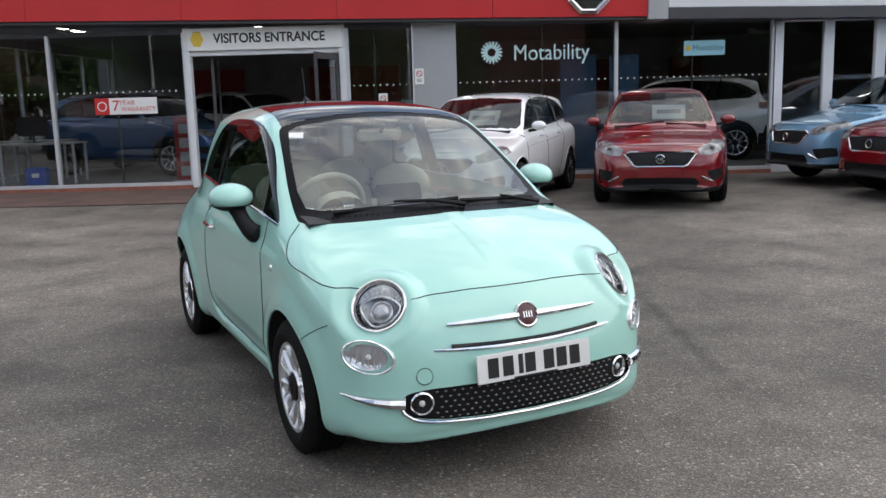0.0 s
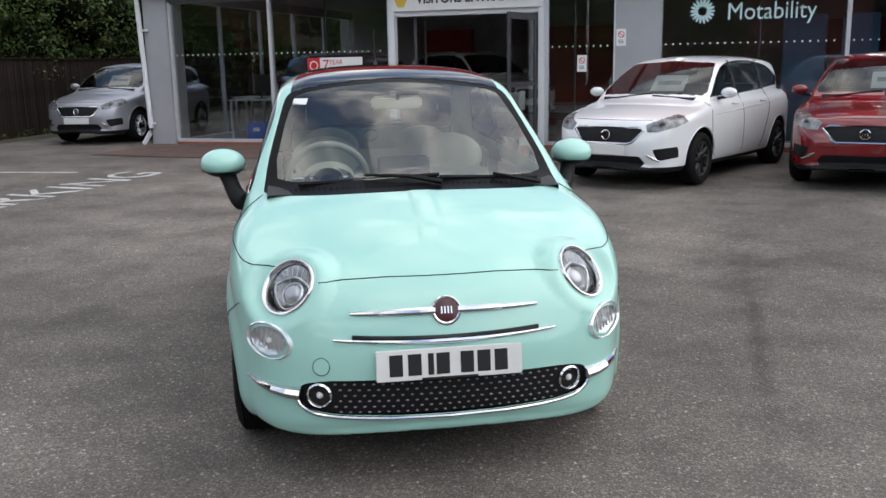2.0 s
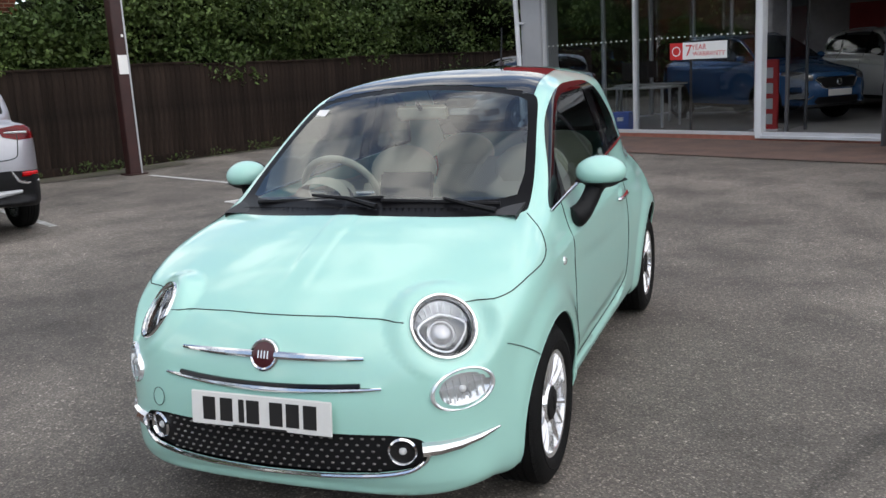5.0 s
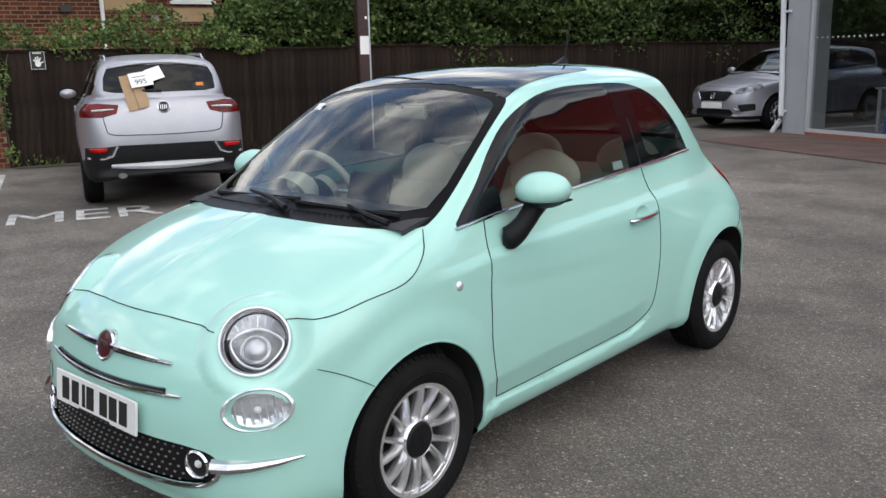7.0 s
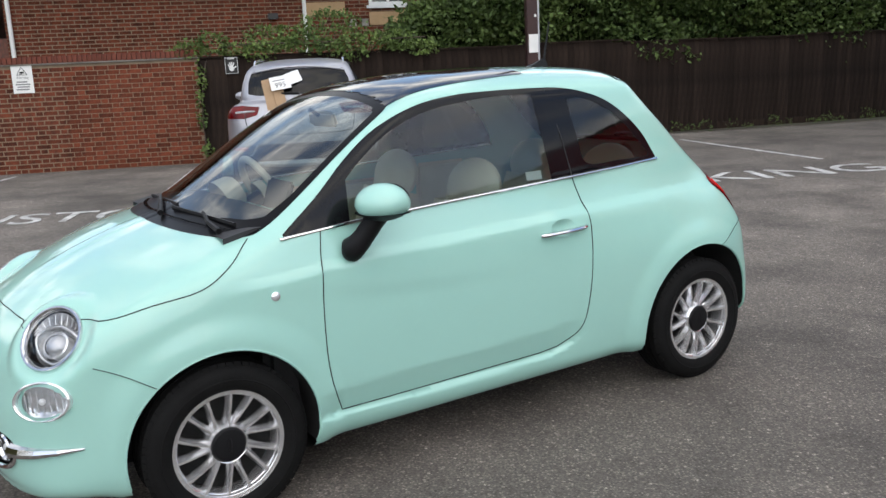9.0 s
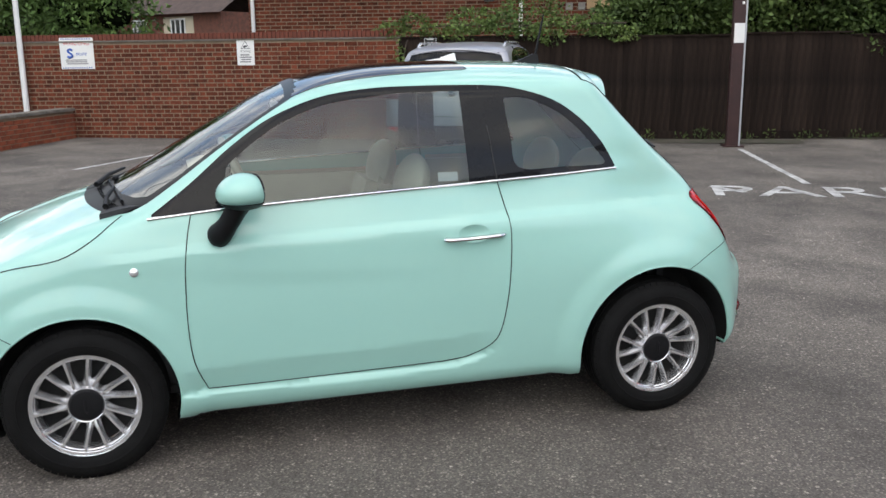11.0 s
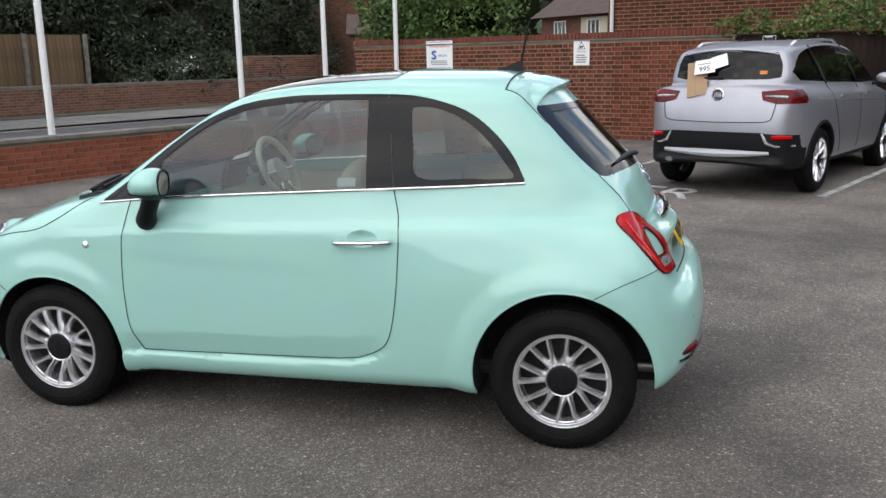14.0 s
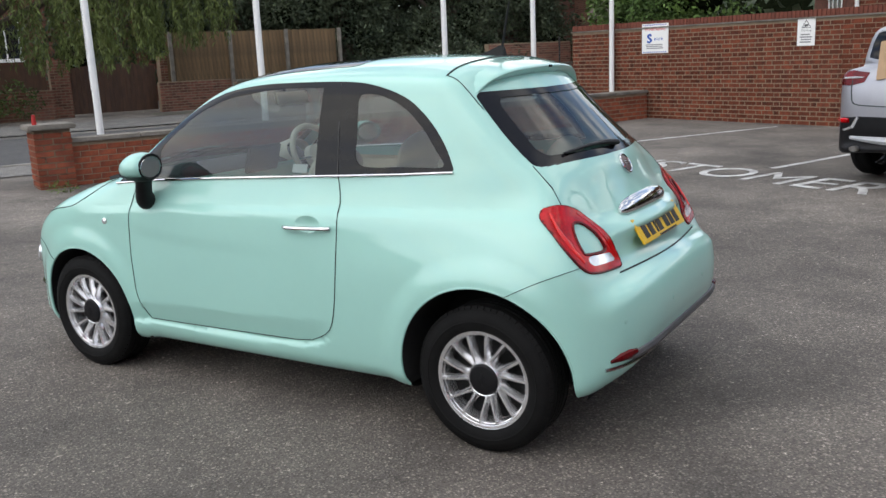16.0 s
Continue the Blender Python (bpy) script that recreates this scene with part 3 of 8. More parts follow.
def wheel(car, x, y, z, R=.289, rim=.201, width=.185, spokes=14, name="wheel", dark=False, key="city"):
    """Alloy wheel with its tyre; y > 0 is the car's left."""
    if key not in WHEEL:
        w = width / 2
        tyre = lathe([(rim - .012, -w + .012), (rim + .004, -w), (rim + .03, -w - .004), (R - .035, -w - .002), (R - .012, -w + .012), (R, -w + .035), (R, -.032), (R - .007, -.030), (R - .007, -.024), (R, -.022), (R, -.003), (R - .007, -.002), (R - .007, .004), (R, .005),
                      (R, .024), (R - .007, .026), (R - .007, .032), (R, .034), (R, w - .035), (R - .012, w - .012), (R - .035, w + .002), (rim + .03, w + .004), (rim + .008, w), (rim, w - .006), (rim - .012, w - .012)], 56)
        bead = lathe([(rim + .030, w + .0045), (rim + .033, w + .0065), (rim + .036, w + .0045)], 56)
        merged(tyre, bead)
        barrel = lathe([(rim - .012, -w + .015), (rim - .02, -w + .03), (rim - .025, 0), (rim - .03, w - .05), (rim - .026, w - .026), (rim - .023, w - .024), (rim - .021, w - .0125), (rim - .019, w - .0105), (rim - .003, w - .0085), (rim + .003, w - .005), (rim + .003, w - .014)], 56)
        back = lathe([(.02, .0), (rim - .028, .005)], 40)
        def spoke_mesh(lean, twist, hs):
            """A stepped, swept spoke from the hub to the rim."""
            sp = bmesh.new()
            n_ = 9
            a = radians(twist + lean)
            inner, outer = Vector((.058 * math.cos(a), .058 * math.sin(a))), Vector((rim - .005, 0))
            way = (outer - inner).normalized()
            for k in range(n_):
                f = k / (n_ - 1)
                top = w - .030 + .021 * math.sin(min(1, f * 1.25) * math.pi / 2) - .003 * f
                hw = hs * (.0076 + .0026 * f ** 3)
                fl = hs * (.0100 + .0065 * f ** 6 + .010 * (1 - f) ** 4)
                c = inner.lerp(outer, f)
                for dy, z in ((-fl, top - .036), (-fl, top - .021), (-hw, top - .012), (-hw * .5, top), (hw * .5, top), (hw, top - .012), (fl, top - .021), (fl, top - .036)):
                    sp.verts.new((c.x - dy * way.y, c.y + dy * way.x, z))
            sp.verts.ensure_lookup_table()
            for i in range(n_ - 1):
                for j in range(7):
                    a = i * 8 + j
                    sp.faces.new([sp.verts[q] for q in (a, a + 8, a + 9, a + 1)])
            sp.normal_update()
            if sum(f.normal.z for f in sp.faces) < 0:
                bmesh.ops.reverse_faces(sp, faces=sp.faces[:])
            me = bpy.data.meshes.new("spoke")
            sp.to_mesh(me); sp.free()
            return me
        hs = (14 / spokes) if key == "city" else 12 / spokes
        me_sp, me_alt = (spoke_mesh(8, 9, hs), spoke_mesh(-8, 9, hs)) if key == "city" else (spoke_mesh(9, 0, hs), spoke_mesh(-9, 0, hs))
        lugs = bmesh.new()
        for k in range(64):
            a = 2 * math.pi * k / 64
            for sd in (-1, 1):
                box(-.0075, .0075, -.012, .012, -.004, .0022, 0, lugs, Matrix.Rotation(a, 4, "Z") @ Matrix.Translation((R - .006, 0, sd * (w - .020))) @ Matrix.Rotation(radians(90), 4, "Y") @ Matrix.Rotation(sd * radians(-48), 4, "Y"))
        cap = lathe([(.0, w - .009), (.04, w - .010), (.055, w - .012), (.061, w - .018), (.061, w - .06)], 40)
        merged(cap, tube([(.006 * math.cos(t), .026 * math.sin(t), w - .0095) for t in np.linspace(0, 2 * math.pi, 24, endpoint=False)], .0018, 5, True))
        ringm = lathe([(.061, w - .020), (.065, w - .018), (.072, w - .028), (.078, w - .045), (.078, w - .07)], 40)
        store = {}
        for nm, b in (("tyre", tyre), ("barrel", barrel), ("back", back), ("cap", cap), ("hub", ringm), ("tread", lugs)):
            me = bpy.data.meshes.new(nm); b.normal_update(); b.to_mesh(me); b.free()
            me.polygons.foreach_set("use_smooth", [True] * len(me.polygons)); me.set_sharp_from_angle(angle=radians(35))
            store[nm] = me
        store["spoke"], store["spoke_alt"] = me_sp, me_alt
        WHEEL[key] = store
    st = WHEEL[key]
    m = pose(x, y, z, -90 if y > 0 else 90, 0, 0)
    rimmat = M_alloy_dark if dark else M_alloy
    w_ob = part(name, st["barrel"], rimmat, car, at=m)
    part("tyre", st["tyre"], M_rubber, w_ob, "black road tyre")
    if key == "city":
        tagged(part("tread", st["tread"], M_rubber, w_ob), "", "", "", "stuff")
    part("brake_disc", st["back"], M_under, w_ob)
    part("hub", st["hub"], rimmat, w_ob)
    part("centre_cap", st["cap"], M_plastic, w_ob, "black wheel centre cap")
    for k in range(spokes):
        part("spoke", st["spoke" if k % 2 else "spoke_alt"], rimmat, w_ob, at=pose(0, 0, 0, 0, 0, k * 360 / spokes + 6))
    return w_ob


# ---- the mint city car ----
CAR_AT = pose(-.479, 5.026, 0, 0, 0, -63.76)
FRAME = spline([(.89, .960), (.733, 1.074), (.579, 1.2), (.423, 1.302), (.242, 1.372), (.061, 1.401), (-.12, 1.409), (-.413, 1.408), (-.571, 1.392), (-.728, 1.344), (-.841, 1.268), (-.93, 1.17), (-.985, 1.068)], 4).tolist() + [(-.975, 1.060), (-.449, 1.037), (.228, 1.006)]
DOORGLASS = [(.615, .979)] + spline([(.600, 1.130), (.505, 1.207), (.378, 1.286), (.215, 1.345), (.04, 1.371), (-.12, 1.385), (-.325, 1.385)], 4).tolist() + [(-.336, 1.0318), (.228, 1.006)]
QUARTER = spline([(-.552, 1.080), (-.527, 1.20), (-.513, 1.338), (-.532, 1.355), (-.613, 1.351), (-.73, 1.303), (-.833, 1.220), (-.905, 1.133), (-.938, 1.090), (-.922, 1.076), (-.75, 1.075)], 4, True).tolist()
DOOR = spline([(.735, .972), (.754, .881), (.768, .748), (.771, .564), (.757, .42), (.714, .302)], 4).tolist() + [(.487, .302), (.137, .309), (-.21, .317)] + spline([(-.302, .328), (-.395, .372), (-.442, .433), (-.472, .576), (-.487, .757), (-.485, .887), (-.452, 1.037)], 4).tolist() + [(.228, 1.006)]
BONNET = [(2, 1.2), (2, .749), (1.72, .749), (1.655, .738), (1.535, .768)] + spline([(1.45, .785), (1.338, .813), (1.191, .838), (1.087, .890), (1.02, .938), (.973, .967)], 4).tolist() + [(.96, 1.2)]
SCREEN = [(1.175, -.05)] + spline([(1.175, .0), (1.163, .2), (1.126, .385), (1.062, .542), (.995, .628)], 4).tolist() + spline([(.955, .648), (.784, .630), (.554, .583), (.36, .538), (.325, .48), (.305, .38), (.29, .2), (.285, .0)], 4).tolist() + [(.285, -.05)]
SCREEN_CLEAR = [(1.055, -.05), (1.055, .0), (1.045, .2), (1.0, .40), (.94, .53), (.89, .588), (.78, .590), (.554, .546), (.385, .500), (.357, .45), (.345, .3), (.335, .0), (.335, -.05)]
ROOFGLASS = [(.6, -.05), (.6, .53), (.30, .515), (.1, .492), (-.104, .472), (-.38, .440), (-.405, .42), (-.405, -.05)]
REAR_SCREEN = [(-.05, 1.078), (.27, 1.076), (.50, 1.070), (.535, 1.078), (.525, 1.2), (.50, 1.335), (.47, 1.352), (-.05, 1.352)]
REAR_CLEAR = [(-.05, 1.105), (.27, 1.103), (.43, 1.105), (.455, 1.13), (.43, 1.30), (.40, 1.325), (-.05, 1.33)]
HATCH = [(-.05, .675), (.42, .680), (.455, .70), (.46, .76), (.50, .85), (.565, .94), (.545, 1.0), (.538, 1.078), (.53, 1.2), (.505, 1.35), (.50, 1.47), (-.05, 1.6)]
TAIL = spline([(.618, .937), (.557, .936), (.492, .903), (.447, .836), (.418, .752), (.424, .703), (.477, .698), (.612, .708), (.662, .735), (.683, .805), (.672, .872), (.650, .914)], 5, True).tolist()
TAIL_EYE = spline([(.583, .873), (.537, .873), (.503, .838), (.487, .790), (.497, .766), (.600, .770), (.612, .785), (.606, .830)], 4, True).tolist()
REVERSE = [(.598, .758), (.470, .752), (.452, .728), (.462, .720), (.600, .725), (.612, .742)]
GRILLE = [(-.05, .415), (.25, .415)] + spline([(.42, .412), (.505, .398), (.540, .363), (.525, .327), (.48, .302), (.38, .289)], 5).tolist() + [(.2, .283), (-.05, .281)]
F_BUMP = [(1.30, 0), (1.32, .52), (1.372, .555), (1.521, .636), (1.607, .668), (2, .70), (2, 0)]
R_BUMP = [(-1.2, 0), (-1.22, .60), (-1.27, .632), (-1.433, .715), (-1.531, .733), (-1.59, .70), (-1.62, .672), (-2, .66), (-2, 0)]
A_F, A_R = .338, .362
LAMP_SEAT = frame_at(LAMP_C, LAMP_N)
LAMP_HOLE = [tuple((LAMP_SEAT @ Vector((.108 * math.cos(t), .108 * math.sin(t), 0))).yz) for t in np.linspace(0, 2 * math.pi, 56, endpoint=False)]


def city_car():
    car = thing("city_car", CAR_AT, "mint green three-door retro city car parked on the asphalt forecourt", "car")
    yes = lambda P, N: np.ones(len(P), bool)
    flank = lambda P, N: P[:, 1] > .4
    regions = [
        ("underbody", "side", None, lambda P, N: (N[:, 2] < -.75) & (P[:, 2] < .3)),
        ("front_bumper", "side", F_BUMP, lambda P, N: N[:, 2] > -.75),
        ("rear_bumper", "side", R_BUMP, lambda P, N: N[:, 2] > -.75),
        ("bonnet", "side", BONNET, lambda P, N: P[:, 0] > .9),
        ("tailgate", "end", HATCH, lambda P, N: P[:, 0] < -.885),
        ("door", "side", DOOR, flank),
        ("window_frame", "side", FRAME, flank),
        ("door_glass", "side", DOORGLASS, flank),
        ("quarter_glass", "side", QUARTER, flank),
        ("cowl", "top", SCREEN, lambda P, N: (N[:, 2] > .08) & (P[:, 2] > .9)),
        ("windscreen", "top", SCREEN_CLEAR, lambda P, N: (N[:, 2] > .08) & (P[:, 2] > .9)),
        ("roof_glass", "top", ROOFGLASS, lambda P, N: (P[:, 2] > 1.36) & (N[:, 2] > .5) & ~inside(SCREEN, P[:, 0], P[:, 1])),
        ("rear_frit", "end", REAR_SCREEN, lambda P, N: P[:, 0] < -.9),
        ("rear_screen", "end", REAR_CLEAR, lambda P, N: P[:, 0] < -.9),
        ("tail_lamp", "end", TAIL, lambda P, N: P[:, 0] < -1.30),
        ("lamp_eye", "end", TAIL_EYE, lambda P, N: P[:, 0] < -1.30),
        ("grille", "end", GRILLE, lambda P, N: P[:, 0] > 1.2),
        ("headlamp_hole", "end", LAMP_HOLE, lambda P, N: P[:, 0] > 1.2),
        ("reverse_lamp", "end", REVERSE, lambda P, N: P[:, 0] < -1.2),
        ("handle_recess", "side", ring(-.335, .838, .066, .036), flank),
        ("low_hole", "end", ring(.632, .537, .064, .050), lambda P, N: P[:, 0] > 1.2),
        ("arch_front", "side", ring(1.15, .292, A_F, A_F, 64), flank),
        ("arch_rear", "side", ring(-1.15, .295, A_R, A_R, 64), flank)]
    V, N, L, R = panels(CITY, .016, ((-1.95, 2.0), .95, (.05, 1.65)), regions)
    both = lambda k: np.vstack([L[k], R[k]])
    body = panel("body", V, N, both("body"), M_mint, car, "mint green painted body")
    panel("underbody", V, N, both("underbody"), M_under, car)
    fb = panel("front_bumper", V, N, both("front_bumper"), M_mint, car)
    rb = panel("rear_bumper", V, N, both("rear_bumper"), M_mint, car)
    bonnet = panel("bonnet", V, N, both("bonnet"), M_mint, car)
    gate = panel("tailgate", V, N, both("tailgate"), M_mint, car)
    doors = {}
    for s, S in ((1, L), (-1, R)):
        doors[s] = panel("door", V, N, S["door"], M_mint, car)
        panel("window_frame", V, N, S["window_frame"], M_surround, car, "gloss black window surround")
        panel("door_glass", V, N, S["door_glass"], M_sideglass, doors[s], "tinted door window", -.0012)
        panel("quarter_glass", V, N, S["quarter_glass"], M_sideglass, car, "tinted rear quarter window", -.0012)
        tl = panel("tail_lamp", V, N, S["tail_lamp"], M_red_lamp, car, "red ring-shaped tail lamp", .007)
        mirrored = lambda pts: [(a * s, b) for a, b in pts]
        part("tail_lamp_rim", tube(on_end(CITY, mirrored(TAIL), -1, .003), .0055, 6, True), M_red_dark, tl, "dark red outer rim of the lamp")
        part("eye_rim", tube(on_end(CITY, mirrored(TAIL_EYE), -1, .008), .006, 6, True), M_red_dark, tl)
        mid = spline([(.628, .918), (.655, .860), (.652, .800), (.636, .748)], 6)
        part("light_band", tube(on_end(CITY, mirrored(mid), -1, .006), [.010 + .004 * math.sin(k / 18 * math.pi) for k in range(19)], 8, up=(1, 0, 0), flat=.5), M_red_bright, tl, "bright red light band", True)
        mid = spline([(.520, .905), (.474, .840), (.447, .765)], 6)
        part("light_band", tube(on_end(CITY, mirrored(mid), -1, .006), .008, 8, up=(1, 0, 0), flat=.5), M_red_lamp, tl, "", True)
        panel("reverse_lamp", V, N, S["reverse_lamp"], M_clear_lamp, tl, "clear reversing lamp strip", .008)
        panel("lamp_eye", V, N, S["lamp_eye"], M_mint, tl, "body-coloured centre of the lamp", .002)
    panel("cowl", V, N, both("cowl"), M_pillar, car, "black scuttle panel and windscreen border")
    screen = panel("windscreen", V, N, both("windscreen"), M_screen, car, "clear laminated windscreen")
    panel("roof_glass", V, N, both("roof_glass"), M_roof, car, "dark glass roof panel", .002)
    panel("rear_frit", V, N, both("rear_frit"), M_black_gloss, gate)
    panel("rear_screen", V, N, both("rear_screen"), M_rearglass, gate, "tinted rear window", -.003)
    grille = panel("grille", V, N, both("grille"), M_plastic, car, "black lower grille", -.012)

    # panel gaps
    def gap(pts3, r=.0021):
        q = np.array(pts3, float)
        a = q * [1, np.nan, 1]
        n = CITY.normal(np.stack([q[:, 0], np.abs(q[:, 1]), q[:, 2]], 1)) * np.stack([np.ones(len(q)), np.where(q[:, 1] < 0, -1, 1), np.ones(len(q))], 1)
        return tube((q + n / (np.linalg.norm(n, axis=1)[:, None] + 1e-9) * .0010).tolist(), r, 5)
    for s in (1, -1):
        d = np.array(DOOR)
        part("door_gap", gap(on_side(CITY, d[:-1], s, .0)), M_gap, doors[s])
        part("chrome_strip", tube(on_side(CITY, [(.889, .957), (.6, .983), (.228, 1.003), (-.1, 1.019), (-.449, 1.034), (-.75, 1.047), (-.985, 1.060)], s, .004), .0075, 8, flat=.8), M_chrome, car, "chrome waist strip")
        part("bonnet_gap", gap(on_side(CITY, spline([(1.555, .766), (1.50, .775), (1.45, .785), (1.338, .813), (1.191, .838), (1.087, .890), (1.02, .938), (.98, .964)], 4), s, .0)), M_gap, bonnet)
        part("bumper_gap", gap(on_side(CITY, spline([(1.545, .643), (1.52, .633), (1.48, .615), (1.43, .588), (1.372, .552)], 6), s, .0004), .0014), M_gap, fb)
        part("bumper_gap", gap(on_side(CITY, spline([(-1.265, .634), (-1.34, .672), (-1.412, .703), (-1.48, .728), (-1.515, .735)], 6), s, .0004), .0013), M_gap, rb)
        e = on_end(CITY, [(s * .462, .705), (s * .5, .85), (s * .565, .94), (s * .547, 1.0), (s * .538, 1.078)], -1, .0)
        part("tailgate_gap", gap(e[2:]), M_gap, gate)
        for nm, cx, A, cz in (("front_arch_lip", 1.15, A_F, .292), ("rear_arch_lip", -1.15, A_R, .295)):
            arc = [(cx + (A + .001) * math.cos(t), cz + (A + .001) * math.sin(t)) for t in np.linspace(radians(-14), radians(194), 44)]
            arc = [p for p in arc if p[1] > .2]
            part(nm, tube(on_side(CITY, arc, s, -.0045), .0058, 8), M_mint, car)
            liner = bmesh.new()
            y_out = CITY.side_y(*np.array(arc).T)
            vs = [[liner.verts.new((x, s * yy, z)) for (x, z), yy in zip(arc, col)] for col in (y_out - .012, y_out * 0 + .60, y_out * 0 + .47)]
            for a in range(2):
                for k in range(len(arc) - 1):
                    liner.faces.new((vs[a][k], vs[a][k + 1], vs[a + 1][k + 1], vs[a + 1][k]))
            liner.faces.new([liner.verts.new((x, s * .47, z)) for x, z in arc])
            part("wheel_well", liner, M_under, car, "black wheel arch liner")
    part("bonnet_gap", gap(on_end(CITY, [(y, .750 - .012 * max(0, (abs(y) - .2) / .25)) for y in np.linspace(-.442, .442, 31)], 1)), M_gap, bonnet)
    part("tailgate_gap", gap(on_end(CITY, [(y, .678) for y in np.linspace(-.46, .46, 25)], -1), .0035), M_gap, gate)
    ty = np.linspace(-.505, .505, 27)
    part("tailgate_gap", gap([(-.885, y, z) for y, z in zip(ty, CITY.top_z(np.full(27, -.885), np.abs(ty)))], .004), M_gap, gate)
    for s in (1, -1):
        zz = np.linspace(1.0, 1.0, 1)
        xs = np.linspace(-.885, -1.05, 8)
        part("tailgate_gap", gap([(x, s * y, z) for x, y, z in zip(xs, np.linspace(.505, .515, 8), CITY.top_z(xs, np.linspace(.505, .515, 8)))]), M_gap, gate)

    # roof spoiler overhanging the rear window
    sp = bmesh.new()
    ys = np.linspace(-.492, .492, 33)
    rows_ = []
    for y in ys:
        q = abs(y) / .492
        tx, tz = -1.092 + .088 * q ** 2.1, 1.440 - .030 * q ** 2 - .062 * q ** 6
        rx_ = tx + .16 - .05 * q ** 4
        z0 = CITY.top_z([rx_], [abs(y)])[0]
        zm = CITY.top_z([tx + .075], [abs(y)])[0]
        zu = tz - .034 + .012 * q ** 4
        xu = CITY.end_x([abs(y)], [zu], -1)[0]
        rows_.append([sp.verts.new(c) for c in ((rx_ + .02, y, z0 - .012), (rx_, y, z0 + .0015), (tx + .085, y, max(zm, (z0 + tz) / 2) + .003), (tx + .02, y, tz + .004), (tx + .003, y, tz), (tx, y, tz - .005), (tx + .004, y, tz - .013), (max(tx + .03, xu), y, zu), (xu + .06, y, zu + .01))])
    for a, b in zip(rows_, rows_[1:]):
        for k in range(8):
            sp.faces.new((a[k], b[k], b[k + 1], a[k + 1]))
    bmesh.ops.recalc_face_normals(sp, faces=sp.faces[:])
    part("spoiler", sp, M_mint, gate, "mint roof spoiler", True, 50)
    part("washer_jet", box(-.012, .006, -.008, .008, -.005, .005, .002, None, pose(-1.090, .0, 1.434)), M_black_gloss, gate)

    # lamps at the nose
    for s in (1, -1):
        F0 = frame_at(LAMP_C * [1, s, 1], LAMP_N * [1, s, 1]) @ Matrix.Scale(.97, 4)
        pod = lathe([(.100, -.11), (.112, -.08), (.114, -.03), (.114, -.004)], 48)
        lamp = part("headlamp", pod, M_plastic, car, "round headlamp in a chrome ring", True, at=F0)
        part("seat_ring", lathe([(.102, -.004), (.110, .0005), (.1215, .0012), (.1235, -.004)], 56), M_mint, lamp, "", True)
        part("seal", tube([(.1185 * math.cos(t), .1185 * math.sin(t), -.003) for t in np.linspace(0, 2 * math.pi, 56, endpoint=False)], .0032, 6, True), M_plastic, lamp)
        part("bezel", lathe([(.117, -.004), (.1165, .005), (.113, .010), (.107, .010), (.100, .003), (.098, -.006)], 56), M_chrome, lamp, "chrome headlamp ring", True)
        part("inner_ring", lathe([(.0985, -.005), (.096, -.022), (.088, -.034)], 48), M_black_gloss, lamp, "black ring inside the headlamp", True)
        part("reflector", lathe([(.092, -.030), (.078, -.048), (.05, -.060), (.0, -.064)], 40), M_headlamp, lamp, "", True)
        brow = bmesh.new()
        top_edge = [(math.cos(t) * .094, math.sin(t) * .094, -.010 - .012 * (1 - math.sin(t))) for t in np.linspace(radians(8), radians(172), 25)]
        low_edge = [(math.cos(t) * .080, .014 + math.sin(t) * .036, -.026) for t in np.linspace(radians(2), radians(178), 25)]
        ba, bb = [brow.verts.new(q) for q in top_edge], [brow.verts.new(q) for q in low_edge]
        for k in range(24):
            brow.faces.new((ba[k], ba[k + 1], bb[k + 1], bb[k]))
        part("brow", brow, M_lampgrey, lamp, "pale ribbed upper reflector", True)
        for k in range(9):
            t = radians(24 + k * 16.5)
            part("rib", tube([(math.cos(t) * .091, math.sin(t) * .091, -.012), (math.cos(t) * .078, .016 + math.sin(t) * .040, -.023)], .0016, 5), M_clear_lamp, lamp)
        dee = spline([(-.080 * s, .012, -.024), (0, .048, -.020), (.080 * s, .012, -.024), (.066 * s, -.036, -.030), (.012 * s, -.078, -.034), (-.052 * s, -.052, -.032)], 8, True)
        part("light_guide", tube(dee.tolist(), .0045, 8, True), M_clear_lamp, lamp, "bright curved light guide", True)
        part("projector", lathe([(.050, -.060), (.049, -.030), (.044, -.026), (.040, -.031)], 36, m=pose(-.004 * s, -.014, 0)), M_clear_lamp, lamp, "", True)
        part("projector_lens", lathe([(.041, -.032), (.034, -.020), (.020, -.013), (.0, -.010)], 32, m=pose(-.004 * s, -.014, 0)), M_lampgrey, lamp, "round projector lens", True)
        part("lens", lathe([(.100, .000), (.092, .008), (.070, .016), (.040, .021), (.0, .023)], 40), M_lens, lamp, "clear curved lens", True)
        n2 = Vector((.73, s * .66, .12)).normalized()
        c2 = Vector((CITY.end_x(.634, .537)[0], s * .634, .537)) - n2 * .010
        F2 = frame_at(c2, n2) @ pose(0, 0, 0, 0, 0, 8 * s) @ Matrix.Diagonal((1.06, .63, 1, 1))
        low = part("lower_lamp", lathe([(.104, -.03), (.104, .006), (.098, .010), (.092, .006), (.09, -.012)], 40), M_clear_lamp, car, "oval clear lower lamp", True, at=F2)
        part("reflector", lathe([(.092, -.004), (.075, -.014), (.045, -.02), (.0, -.012)], 32), M_clear_lamp, low, "", True)
        part("bulb", ball(.016, 16, 10, None, Matrix.Diagonal((.7, 1.1, .6, 1))), M_white, low, "", True)
        for k in range(7):
            part("flute", tube([(-.066 + k * .022, -.055, -.006), (-.066 + k * .022, .055, -.006)], .0035, 6), M_clear_lamp, low)
